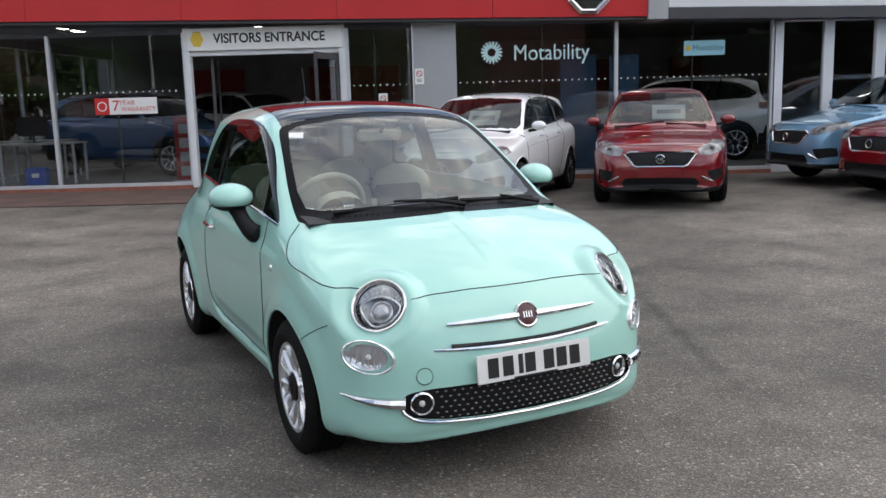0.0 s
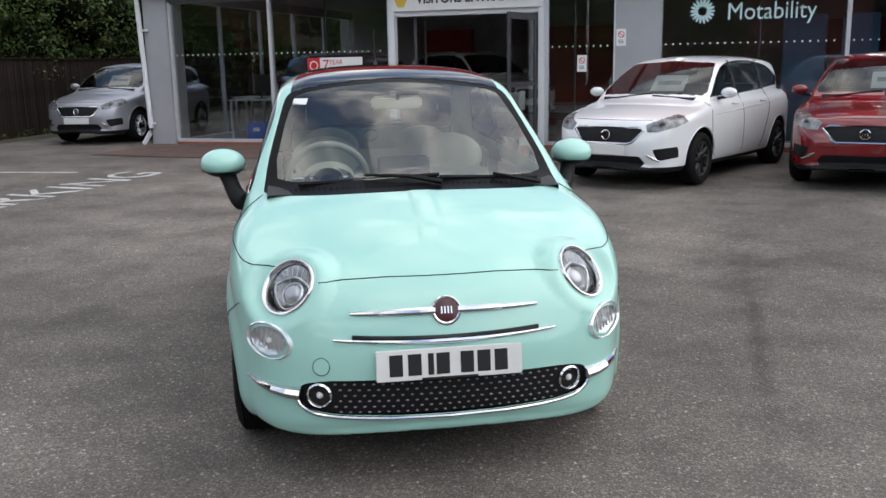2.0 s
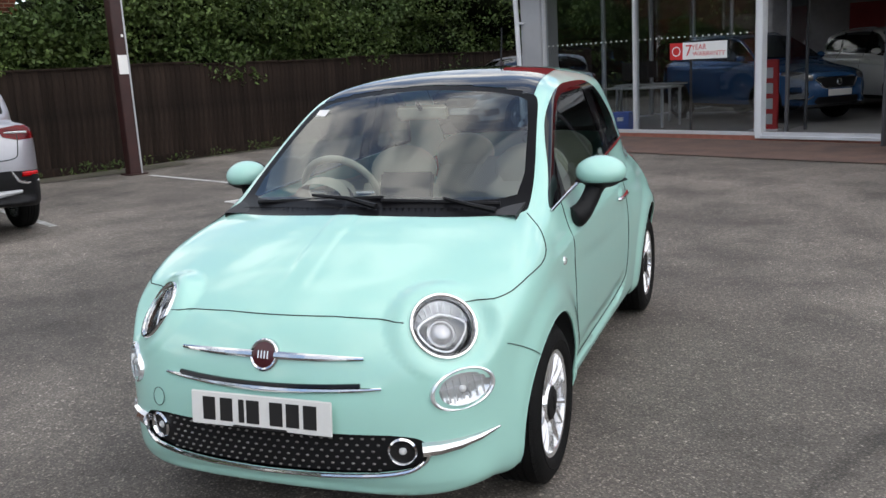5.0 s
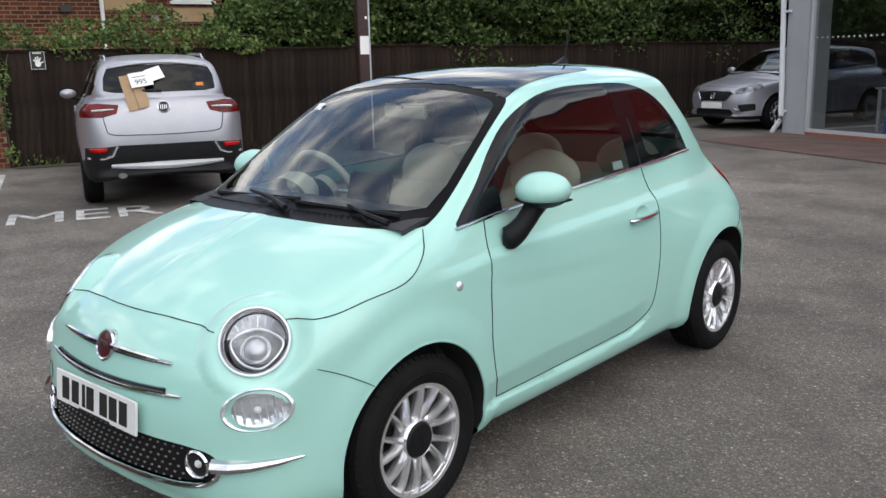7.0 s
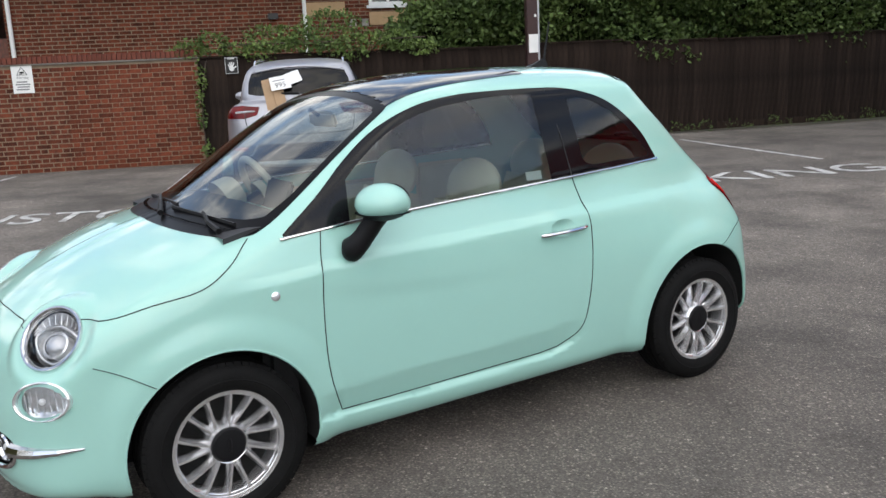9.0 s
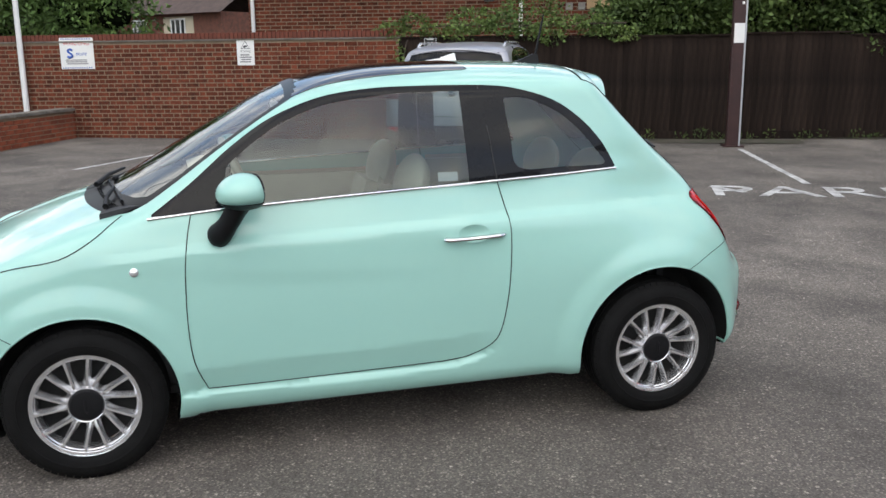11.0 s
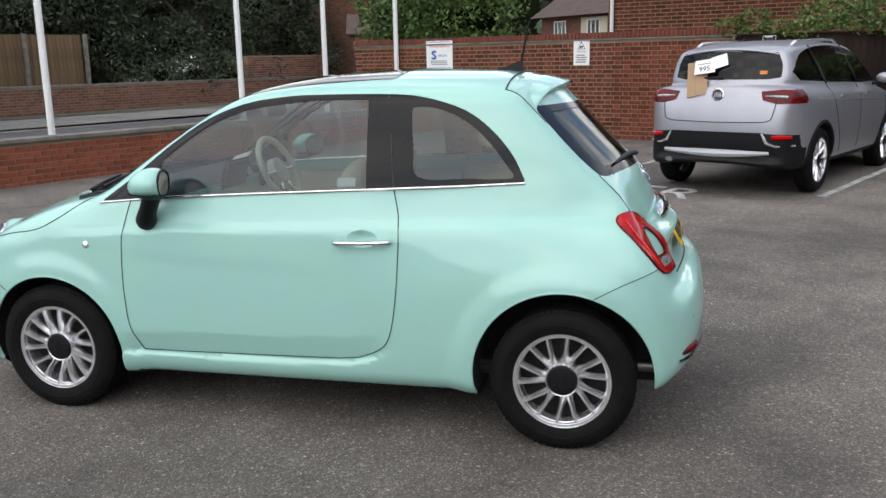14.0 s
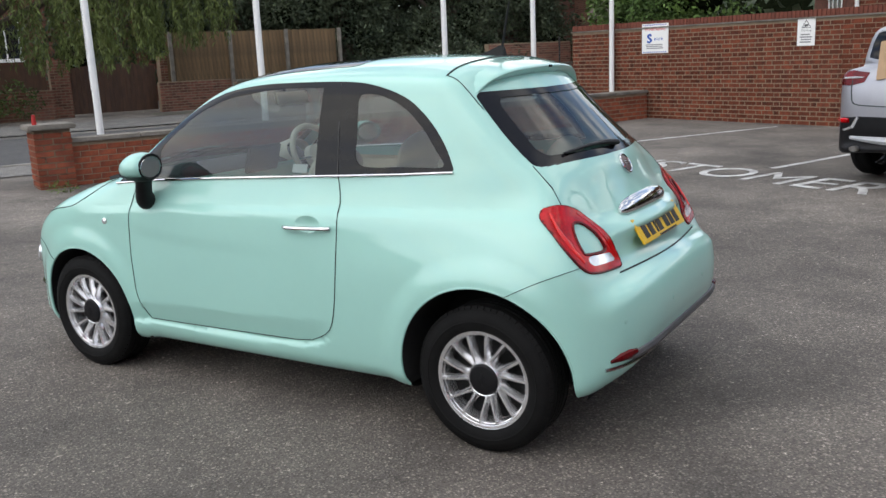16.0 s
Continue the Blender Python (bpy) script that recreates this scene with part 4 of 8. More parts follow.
        part("lens", lathe([(.094, .004), (.08, .012), (.05, .019), (.0, .022)], 32), M_lens, low, "", True)
        fx = CITY.end_x(.456, .354)[0]
        F3 = frame_at((fx - .010, s * .458, .354), (.95, s * .28, .0))
        fog = part("fog_lamp", lathe([(.047, -.04), (.047, .004), (.041, .010), (.036, .004), (.034, -.015)], 32), M_chrome, car, "round fog lamp in a chrome ring", True, at=F3)
        part("bulb", ball(.013, 12, 8, None, Matrix.Translation((0, 0, -.006))), M_white, fog, "", True)
        part("reflector", lathe([(.035, -.012), (.02, -.018), (.0, -.014)], 24), M_lampgrey, fog, "", True)
        part("lens", lathe([(.036, .0), (.025, .004), (.0, .006)], 24), M_lens, fog, "", True)
        # chrome whisker
        wh = on_end(CITY, [(s * y, z) for y, z in ((.520, .362), (.57, .363), (.62, .367), (.670, .373), (.712, .381))], 1, .004)
        part("chrome_whisker", tube(wh, [.024, .022, .018, .012, .004], 8, up=(1, 0, 0)), M_chrome, fb, "tapered chrome whisker")
    # chrome under the grille, and its studs
    g = [(s_y, z) for s_y, z in [(-.546, .362)] + [(-a, b) for a, b in spline([(.528, .322), (.482, .294), (.38, .280), (.2, .273)], 4)] + [(0, .271)] + [(a, b) for a, b in spline([(.528, .322), (.482, .294), (.38, .280), (.2, .273)], 4)][::-1] + [(.546, .362)]]
    part("grille_chrome", tube(on_end(CITY, g, 1, .003), .008, 8, up=(1, 0, 0)), M_chrome, fb, "chrome strip under the grille")
    studs = bmesh.new()
    for row in range(6):
        for k in range(-14, 15):
            y = (k + (row % 2) * .5) * .0335
            z = .396 - row * .0205
            if abs(y) > .49 or not inside(GRILLE, np.array([abs(y) + .012]), np.array([z]))[0] or math.hypot(abs(y) - .456, z - .354) < .056:
                continue
            x = CITY.end_x(abs(y), z)[0] - .010
            ball(.0066, 8, 5, studs, Matrix.Translation((x, y, z)) @ Matrix.Diagonal((.6, 1.0, .55, 1)))
    part("grille_studs", studs, M_disc, grille, "rows of small metallic studs", True)
    # moustache bars, badge, plate
    for s in (1, -1):
        b = on_end(CITY, [(s * y, .642 + .004 * (1 - y / .34)) for y in np.linspace(.04, .338, 12)], 1, .006)
        part("chrome_bar", tube(b, [.0135 - .008 * (k / 11) ** 2 for k in range(12)], 8, up=(1, 0, 0)), M_chrome, fb, "chrome moustache bar")
    b2 = on_end(CITY, [(y, .556 - .010 * (1 - (y / .4) ** 2)) for y in np.linspace(-.402, .402, 25)], 1, .006)
    part("chrome_bar", tube(b2, [.011 * (1 - abs(k - 12) / 12.6) ** .35 for k in range(25)], 8, up=(1, 0, 0)), M_chrome, fb, "long chrome bar over the plate")
    part("bar_shadow_gap", tube([(x - .004, y, z + .012) for x, y, z in b2[2:-2]], .008, 6), M_black_gloss, fb)
    bx = CITY.end_x(.0, .643)[0]
    badge = part("badge", lathe([(.053, -.02), (.053, .008), (.048, .013), (.042, .010)], 40), M_chrome, fb, "round dark red badge in a chrome ring", True, at=frame_at((bx, 0, .643), (.94, 0, .34)))
    part("badge_face", lathe([(.043, .009), (.02, .013), (.0, .014)], 32), M_badge, badge, "", True)
    for k in range(4):
        part("badge_mark", box(-.020 + k * .0115, -.015 + k * .0115, -.013, .013, .012, .0155, .001), M_chrome, badge)
    plate = part("number_plate", box(-.26, .26, -.0555, .0555, -.004, .004, .003), M_plate_w, fb, "white front number plate with dark bars", at=frame_at((CITY.end_x(.0, .470)[0] + .009, 0, .470), (.993, 0, .11)))
    for k, cx in enumerate((-.190, -.124, -.067, -.024, .062, .122, .184)):
        hw = .010 if k == 2 else .0235
        part("plate_bar", box(cx - hw, cx + hw, -.038, .038, .0035, .0055), M_ink, plate)
    part("plate_strip", box(-.10, .10, -.0545, -.0475, .0035, .005), M_ink, plate)
    part("tow_cover", lathe([(.031, 0), (.029, .0015), (.0, .002)], 28, m=frame_at(on_end(CITY, [(-.447, .462)])[0], (.93, -.3, .15))), M_mint, fb)
    part("cover_gap", tube([Vector(frame_at(on_end(CITY, [(-.447, .462)], 1, .001)[0], (.93, -.3, .15)) @ Vector((.031 * math.cos(t), .031 * math.sin(t), .001))) for t in np.linspace(0, 6.28, 28, endpoint=False)], .0012, 4, True), M_gap, fb)

    # tail: badge, handle, plate, reflectors, chrome, exhaust
    rx = CITY.end_x(.0, 1.028, -1)[0]
    rbadge = part("badge", lathe([(.046, -.02), (.046, .006), (.041, .010), (.036, .007)], 36), M_chrome, gate, "round badge in a chrome ring", True, at=frame_at((rx, 0, 1.025), (-.86, 0, .5)))
    part("badge_face", lathe([(.037, .006), (.0, .010)], 28), M_badge, rbadge, "", True)
    for k in range(4):
        part("badge_mark", box(-.017 + k * .0098, -.0128 + k * .0098, -.011, .011, .008, .0115, .001), M_chrome, rbadge)
    hb = on_end(CITY, [(y, .882 - .010 * (y / .26) ** 2) for y in np.linspace(-.26, .26, 19)], -1, .016)
    part("gate_handle", tube(hb, [.040 * (1 - (abs(k - 9) / 9.2) ** 4) ** .5 for k in range(19)], 12, up=(-1, 0, .4), flat=.62), M_chrome, gate, "chrome tailgate handle", True)
    px = CITY.end_x(.0, .790, -1)[0]
    rplate = part("number_plate", box(-.26, .26, -.0555, .0555, -.004, .004, .003), M_plate_y, gate, "yellow rear number plate with dark bars", at=frame_at((px - .012, 0, .790), (-.85, 0, .53)))
    for k, cx in enumerate((-.190, -.124, -.067, -.024, .062, .122, .184)):
        hw = .010 if k == 2 else .0235
        part("plate_bar", box(cx - hw, cx + hw, -.038, .038, .0035, .0055), M_ink, rplate)
    part("plate_strip", box(-.07, .14, -.0545, -.047, .0035, .005), M_ink, rplate)
    rc = on_end(CITY, [(y, .372 - .012 * (y / .66) ** 2) for y in np.linspace(-.66, .66, 41)], -1, .003)
    part("diffuser", tube(on_end(CITY, [(y, .395 - .006 * (y / .64) ** 2) for y in np.linspace(-.64, .64, 41)], -1, -.004), [.020 * min(1, (20.4 - abs(k - 20)) / 4) for k in range(41)], 8, up=(1, 0, 0)), M_grey_insert, rb, "dark grey lower bumper insert", True)
    part("chrome_strip", tube(rc, .0075, 8, up=(1, 0, 0)), M_chrome, rb, "chrome strip round the rear bumper")
    for s in (1, -1):
        rr = on_end(CITY, [(s * y, z) for y, z in ((.52, .402), (.56, .402), (.60, .398), (.64, .388))], -1, .001)
        part("reflector", tube(rr, [.012, .017, .016, .006], 8, up=(1, 0, 0)), M_red_dark, rb, "red rear reflector")
        for y in (.58, .2):
            q = on_end(CITY, [(s * y, .53)], -1, .0)[0]
            part("parking_sensor", lathe([(.010, .0), (.009, .002), (.0, .0025)], 16, m=frame_at(q, (-1, s * y * .4, 0))), M_mint, rb)
    part("exhaust", lathe([(.024, 0), (.026, .0), (.026, .16), (.022, .16), (.022, .02)], 24, m=pose(-1.585, .47, .270, 0, 90, 0)), M_disc, car, "short steel exhaust tip", True)

    # flank: mirrors, handles, repeaters
    for s in (1, -1):
        shellm = ball(1, 28, 16)
        for v in shellm.verts:
            x, y, z = v.co
            v.co = Vector((.098 * x * (1 - .15 * z), .104 * y, .066 * z))
            if v.co.x < -.045:
                v.co.x = -.045
        mir = part("door_mirror", shellm, M_mint, doors[s], "mint door mirror on a black foot", True, 60, at=pose(.545, s * .845, 1.062, 0, 0, s * 16))
        under = ball(1.02, 24, 14)
        for v in under.verts:
            x, y, z = v.co
            v.co = Vector((max(-.046, .098 * x * (1 - .15 * z)), .104 * y, min(-.036, .066 * z)))
        part("mirror_underside", under, M_plastic, mir, "black underside of the mirror", True, 60)
        part("mirror_glass", lathe([(.0, .0), (.9, .0), (.98, .006)], 28, m=Matrix.Translation((-.047, 0, 0)) @ Matrix(((0, 0, 1, 0), (.080, 0, 0, 0), (0, .052, 0, 0), (0, 0, 0, 1)))), M_chrome, mir)
        part("mirror_rim", tube([(-.044, .084 * math.cos(t), .055 * math.sin(t)) for t in np.linspace(0, 6.283, 32, endpoint=False)], .006, 6, True), M_plastic, mir)
        foot = tube(spline([(.650, s * .742, .886), (.642, s * .760, .890), (.622, s * .785, .915), (.596, s * .806, .955), (.570, s * .822, 1.0), (.556, s * .834, 1.03)], 3).tolist(), [.014 + .031 * min(1, k / 3) ** .6 - .008 * max(0, min(1, (k - 4) / 4)) + .010 * max(0, (k - 11) / 4) for k in range(16)], 14, up=(1, 0, 0))
        part("mirror_foot", foot, M_plastic, doors[s], "black mirror foot", True)
        hy = CITY.side_y([-.22, -.335, -.45], [.822, .826, .829])
        hp = [(-.215, s * (hy[0] + .004), .822), (-.24, s * (hy[0] + .018), .823), (-.335, s * (hy[1] + .024), .826), (-.43, s * (hy[2] + .018), .829), (-.455, s * (hy[2] + .004), .829)]
        part("door_handle", tube(spline(hp, 5).tolist(), .0115, 8, flat=.8), M_chrome, doors[s], "chrome door handle", True)
        S = L if s > 0 else R
        used, inv = np.unique(S["handle_recess"].ravel(), return_inverse=True)
        r2 = ((V[used, 0] + .335) / .066) ** 2 + ((V[used, 2] - .838) / .036) ** 2
        part("handle_recess", mesh_of("handle_recess", V[used] - N[used] * (.022 * np.clip(1 - r2, 0, 1))[:, None], inv.reshape(-1, 4), True), M_mint, doors[s])
        part("pillar_gap", tube(on_side(CITY, [(-.452, 1.040), (-.435, 1.2), (-.408, 1.402)], s, .0006), .0035, 5), M_ink, car)
        q = CITY.side_y([.944], [.777])[0]
        part("side_repeater", lathe([(.017, -.003), (.016, .004), (.011, .008), (.0, .009)], 20, m=frame_at((.944, s * q, .777), (.05, s, .1))), M_clear_lamp, body, "small round side repeater", True)

    # wipers, antenna, washer jets
    def wiper(a, b, arm, name="wiper"):
        w = part(name, tube([a, b], .006, 6, flat=1.6), M_plastic, car, "black windscreen wiper")
        part("wiper_arm", tube(arm, [.012, .009, .006], 6), M_plastic, w)
    def wz(x, y, up=.012):
        p = np.array([[x, y]])
        return (x, y, CITY.top_z([x], [abs(y)])[0] + up)
    wiper(wz(1.000, -.50), wz(1.055, .10), [wz(1.125, .10, .016), wz(1.085, -.04, .022), wz(1.036, -.22, .020)])
    wiper(wz(1.075, .10), wz(.985, .55), [wz(1.045, .55, .016), wz(1.050, .45, .022), wz(1.030, .34, .020)])
    ws_vent = bmesh.new()
    for k in range(46):
        y = -.56 + k * .0245
        x = 1.115 - .36 * y * y
        box(-.008, .008, -.0025, .0025, -.001, .001, 0, ws_vent, Matrix.Translation(wz(x, y, .004)))
    tagged(part("scuttle_vent", ws_vent, M_black_gloss, car, "rows of scuttle vent slots"), "rows of scuttle vent slots", "", "", "stuff")
    rz = CITY.top_z([-.82], [.0])[0]
    fin = bmesh.new()
    prof = [(.09, 0), (.02, .022), (-.035, .045), (-.055, .040), (-.06, 0)]
    f1 = [fin.verts.new((x, .018 * (1 - z / .06), z)) for x, z in prof]
    f2 = [fin.verts.new((x, -.018 * (1 - z / .06), z)) for x, z in prof]
    fin.faces.new(f1); fin.faces.new(f2[::-1])
    for k in range(5):
        fin.faces.new((f1[k], f2[k], f2[(k + 1) % 5], f1[(k + 1) % 5]))
    bmesh.ops.recalc_face_normals(fin, faces=fin.faces[:])
    ant = part("antenna", fin, M_plastic, car, "black roof antenna", at=pose(-.82, 0, rz - .004))
    part("antenna_rod", tube([(-.045, 0, .03), (-.065, 0, .13), (-.085, 0, .225)], [.006, .005, .0035], 6), M_plastic, ant)
    # rear wiper
    e = on_end(CITY, [(-.02, 1.112), (.06, 1.122), (.20, 1.122), (.36, 1.108)], -1, .014)
    rw = part("rear_wiper", tube(e, [.022, .016, .012, .006], 8, flat=.6), M_plastic, gate, "black rear wiper", True)

    # interior
    tub = bmesh.new()
    box(-1.2, .95, -.62, .62, .24, .30, .02, tub)
    box(.80, .95, -.64, .64, .28, .90, .03, tub)
    box(-1.30, -1.22, -.55, .55, .28, .92, .03, tub)
    part("cabin_floor", tub, M_trim_dark, car, "dark carpeted cabin")
    for s in (1, -1):
        lining = bmesh.new()
        box(-.42, .75, s * .70 - .02, s * .70 + .02, .33, .94, .02, lining)
        box(-.40, .50, s * .66 - .03, s * .66 + .03, .60, .68, .02, lining)
        part("door_lining", lining, M_cream, car, "cream door lining")
        part("quarter_lining", box(-.78, -.45, s * .62 - .02, s * .62 + .02, .33, 1.0, .02), M_cream, car)
    dash = bmesh.new()
    prof = spline([(1.06, .97), (.92, .995), (.74, .985), (.66, .955), (.64, .90), (.66, .74), (.74, .62), (1.06, .60)], 5).tolist()
    va = [dash.verts.new((x, -.63, z)) for x, z in prof]; vb = [dash.verts.new((x, .63, z)) for x, z in prof]
    for k in range(len(prof) - 1):
        dash.faces.new((va[k], vb[k], vb[k + 1], va[k + 1]))
    dash.faces.new(va); dash.faces.new(vb[::-1])
    bmesh.ops.recalc_face_normals(dash, faces=dash.faces[:])
    dsh = part("dashboard", dash, M_trim_dark, car, "dark dashboard with a mint fascia", True)
    part("fascia", box(.628, .650, -.60, .60, .80, .955, .012), M_mint, dsh, "mint fascia panel")
    part("binnacle", lathe([(.11, -.04), (.105, .03), (.09, .05), (.08, .03)], 32, m=frame_at((.70, -.36, .985), (-.9, 0, .35)) @ Matrix.Diagonal((1.1, .75, 1, 1))), M_cream, dsh, "cream instrument hood", True)
    rd = part("radio_display", box(-.012, .012, -.125, .125, -.075, .075, .010), M_trim_dark, dsh, "dark framed radio display", at=pose(.60, .0, 1.0, 0, -18, 0))
    part("display_screen", box(-.0135, -.0122, -.10, .10, -.055, .055), M_ink, rd)
    stw = frame_at((.52, -.36, .97), (-.90, 0, .43))
    sw = part("steering_wheel", tube([stw @ Vector((.185 * math.cos(t), .185 * math.sin(t), 0)) for t in np.linspace(0, 6.283, 40, endpoint=False)], .017, 10, True), M_cream, car, "cream leather steering wheel", True)
    part("steering_hub", lathe([(.075, -.03), (.07, .01), (.0, .022)], 28, m=stw), M_cream, sw, "", True)
    for a in (0, 180, 250, 290):
        part("steering_spoke", tube([stw @ Vector((.05 * math.cos(radians(a)), .05 * math.sin(radians(a)), 0)), stw @ Vector((.18 * math.cos(radians(a)), .18 * math.sin(radians(a)), 0))], .014, 6, flat=.6), M_alloy, sw)
    part("steering_column", tube([(.54, -.36, .96), (.75, -.36, .86)], .035, 10), M_trim_dark, sw)

    def seat(x, y, w, rear=False):
        st = part("rear_seat" if rear else "front_seat", box(x - .02, x + .46, y - w, y + w, .40, .58, .06), M_cream, car, "cream leather seat", True)
        top = .98 if rear else .99
        back = box(-.07, .07, -w, w, 0, top - .50, .055, None, pose(x, y, .50, 0, -16, 0))
        for v in back.verts:
            t = (v.co.z - .5) / .55
            v.co.y = y + (v.co.y - y) * (1 - .22 * max(0, t) ** 2)
        part("seat_back", back, M_cream, st, "", True)
        for yy in ((y,) if not rear else (y - .3, y + .3)):
            hr = ball(1, 20, 12, None, pose(x - .155, yy, top + .0, 0, -14, 0) @ Matrix.Diagonal((.066, .19, .13, 1)))
            part("headrest", hr, M_cream, st, "round cream headrest", True)
            for dy in (-.03, .03):
                part("headrest_stem", cyl(.006, 0, .09, 8, m=pose(x - .15, yy + dy, top - .03, 0, -12, 0)), M_chrome, st)
    seat(-.02, .35, .245)
    seat(-.02, -.35, .245)
    seat(-.86, 0, .52, True)
    im = part("interior_mirror", box(-.012, .012, -.125, .125, -.034, .034, .012), M_cream, car, "cream interior mirror", True, at=pose(.365, 0, 1.315, 0, 12, 0))
    part("mirror_stem", tube([(.015, 0, .02), (.05, 0, .06)], .009, 8), M_trim_dark, im)
    part("windscreen_sticker", box(-.035, .035, -.02, .02, -.001, .001), M_paper, screen, "small white paper sticker", at=frame_at((.435, -.475, 1.332), (.62, -.25, .74)))
    part("window_sticker", box(-.04, .04, -.018, .018, -.001, .001), M_paper, doors[1], "small white paper sticker", at=frame_at((-.25, .684, 1.058), (0, 1, .3)))
    for x, a in ((1.15, 1), (-1.15, 1)):
        for s in (1, -1):
            wheel(car, x, s * .692, .289)
    return car


city_car()

# ---- yard, road and far ground ----
def asphalt(name, base, light, wear, stains=()):
    m = bpy.data.materials.new(name)
    m.use_nodes = True
    n, l = m.node_tree.nodes, m.node_tree.links
    p = n["Principled BSDF"]
    p.inputs["Roughness"].default_value = 0.85
    co = n.new("ShaderNodeTexCoord")
    def tex(scale, detail, lo, hi, a, b, kind="ShaderNodeTexNoise", out="Fac"):
        t = n.new(kind)
        t.inputs["Scale"].default_value = scale
        if kind == "ShaderNodeTexNoise":
            t.inputs["Detail"].default_value = detail
        l.new(co.outputs["Object"], t.inputs["Vector"])
        r = n.new("ShaderNodeMapRange")
        r.inputs["From Min"].default_value, r.inputs["From Max"].default_value = lo, hi
        r.inputs["To Min"].default_value, r.inputs["To Max"].default_value = a, b
        l.new(t.outputs[out], r.inputs["Value"])
        return t, r
    def mult(a, b):
        x = n.new("ShaderNodeMath"); x.operation = "MULTIPLY"
        l.new(a, x.inputs[0]); l.new(b, x.inputs[1])
        return x.outputs[0]
    _, broad = tex(0.35, 5, .35, .7, 1 - wear, 1 + wear)
    _, patch = tex(1.7, 7, .45, .72, 1.0, 1 - wear * 1.1)
    _, mid = tex(9, 4, .3, .7, .88, 1.12)
    _, grain = tex(95, 2, .3, .7, .60, 1.42)
    st, stone = tex(70, 0, .0, .40, 2.5, .88, "ShaderNodeTexVoronoi", "Distance")
    _, grit = tex(38, 3, .36, .64, .80, 1.20)
    v0 = mult(grit.outputs[0], broad.outputs[0])
    v = mult(mult(mult(mult(v0, patch.outputs[0]), mid.outputs[0]), grain.outputs[0]), stone.outputs[0])
    # scattered pale chippings, about a centimetre and a half across
    cell, chip = tex(36, 0, .24, .36, 1, 0, "ShaderNodeTexVoronoi", "Distance")
    few = n.new("ShaderNodeMapRange")
    few.inputs["From Min"].default_value, few.inputs["From Max"].default_value = .62, .95
    hue = n.new("ShaderNodeSeparateColor")
    l.new(cell.outputs["Color"], hue.inputs[0]); l.new(hue.outputs[0], few.inputs["Value"])
    pale = n.new("ShaderNodeMath"); pale.operation = "MULTIPLY_ADD"; pale.inputs[1].default_value, pale.inputs[2].default_value = 1.15, .96
    l.new(mult(chip.outputs[0], few.outputs[0]), pale.inputs[0])
    v = mult(v, pale.outputs[0])
    for cx, cy, rx, ry, turn, depth in stains:
        place = n.new("ShaderNodeMapping"); place.vector_type = "TEXTURE"
        place.inputs["Location"].default_value, place.inputs["Rotation"].default_value, place.inputs["Scale"].default_value = (cx, cy, 0), (0, 0, radians(turn)), (rx, ry, 50)
        l.new(co.outputs["Object"], place.inputs["Vector"])
        far = n.new("ShaderNodeVectorMath"); far.operation = "LENGTH"
        l.new(place.outputs["Vector"], far.inputs[0])
        rag, _ = tex(6.5, 5, .3, .7, 0, 1)
        edge = n.new("ShaderNodeMath"); edge.operation = "MULTIPLY_ADD"; edge.inputs[1].default_value = 1.5
        l.new(rag.outputs["Fac"], edge.inputs[0]); l.new(far.outputs["Value"], edge.inputs[2])
        dark = n.new("ShaderNodeMapRange")
        dark.inputs["From Min"].default_value, dark.inputs["From Max"].default_value = .85, 1.75
        dark.inputs["To Min"].default_value, dark.inputs["To Max"].default_value = 1 - depth, 1.0
        l.new(edge.outputs[0], dark.inputs["Value"])
        v = mult(v, dark.outputs[0])
    hs = n.new("ShaderNodeMix"); hs.data_type = "RGBA"; hs.blend_type = "MULTIPLY"; hs.inputs["Factor"].default_value = 1
    col = n.new("ShaderNodeMix"); col.data_type = "RGBA"
    col.inputs["A"].default_value, col.inputs["B"].default_value = (*base, 1), (*light, 1)
    _, tint = tex(.8, 3, .4, .65, 0, 1)
    l.new(tint.outputs[0], col.inputs["Factor"])
    l.new(col.outputs["Result"], hs.inputs["A"]); l.new(v, hs.inputs["B"])
    l.new(hs.outputs["Result"], p.inputs["Base Color"])
    bp = n.new("ShaderNodeBump"); bp.inputs["Strength"].default_value, bp.inputs["Distance"].default_value = .55, .006
    l.new(mult(grain.outputs[0], stone.outputs[0]), bp.inputs["Height"]); l.new(bp.outputs["Normal"], p.inputs["Normal"])
    return m


STAINS = ((1.42, 7.42, .46, .42, 10, .52), (1.44, 6.6, .24, .85, 0, .34), (1.47, 5.4, .08, 1.7, 0, .42), (1.46, 10.1, .30, .26, 0, .40))   # oil and a repaired joint
M_asph = asphalt("asphalt", (0.130, 0.114, 0.098), (0.172, 0.152, 0.130), .36, STAINS)
M_road = asphalt("road_asphalt", (0.070, 0.070, 0.071), (0.085, 0.084, 0.083), .12)
M_pave = asphalt("footway", (0.16, 0.152, 0.14), (0.20, 0.19, 0.175), .12)
M_line = mat("road_paint", (0.62, 0.62, 0.60), .75, color2=(.25, .245, .235), scale=7, bump=.2, bump_scale=120)
M_dirt = mat("dirt", (0.085, 0.07, 0.055), .95, color2=(.045, .05, .025), scale=5, bump=.6, bump_scale=40)
M_paver = mat("block_paving", (0.125, 0.074, 0.057), .9, color2=(.075, .048, .040), scale=2.5, bump=.3, bump_scale=60, island=.25)
M_conc = mat("concrete", (0.32, 0.30, 0.27), .9, color2=(.2, .185, .165), scale=4, bump=.3, bump_scale=70)

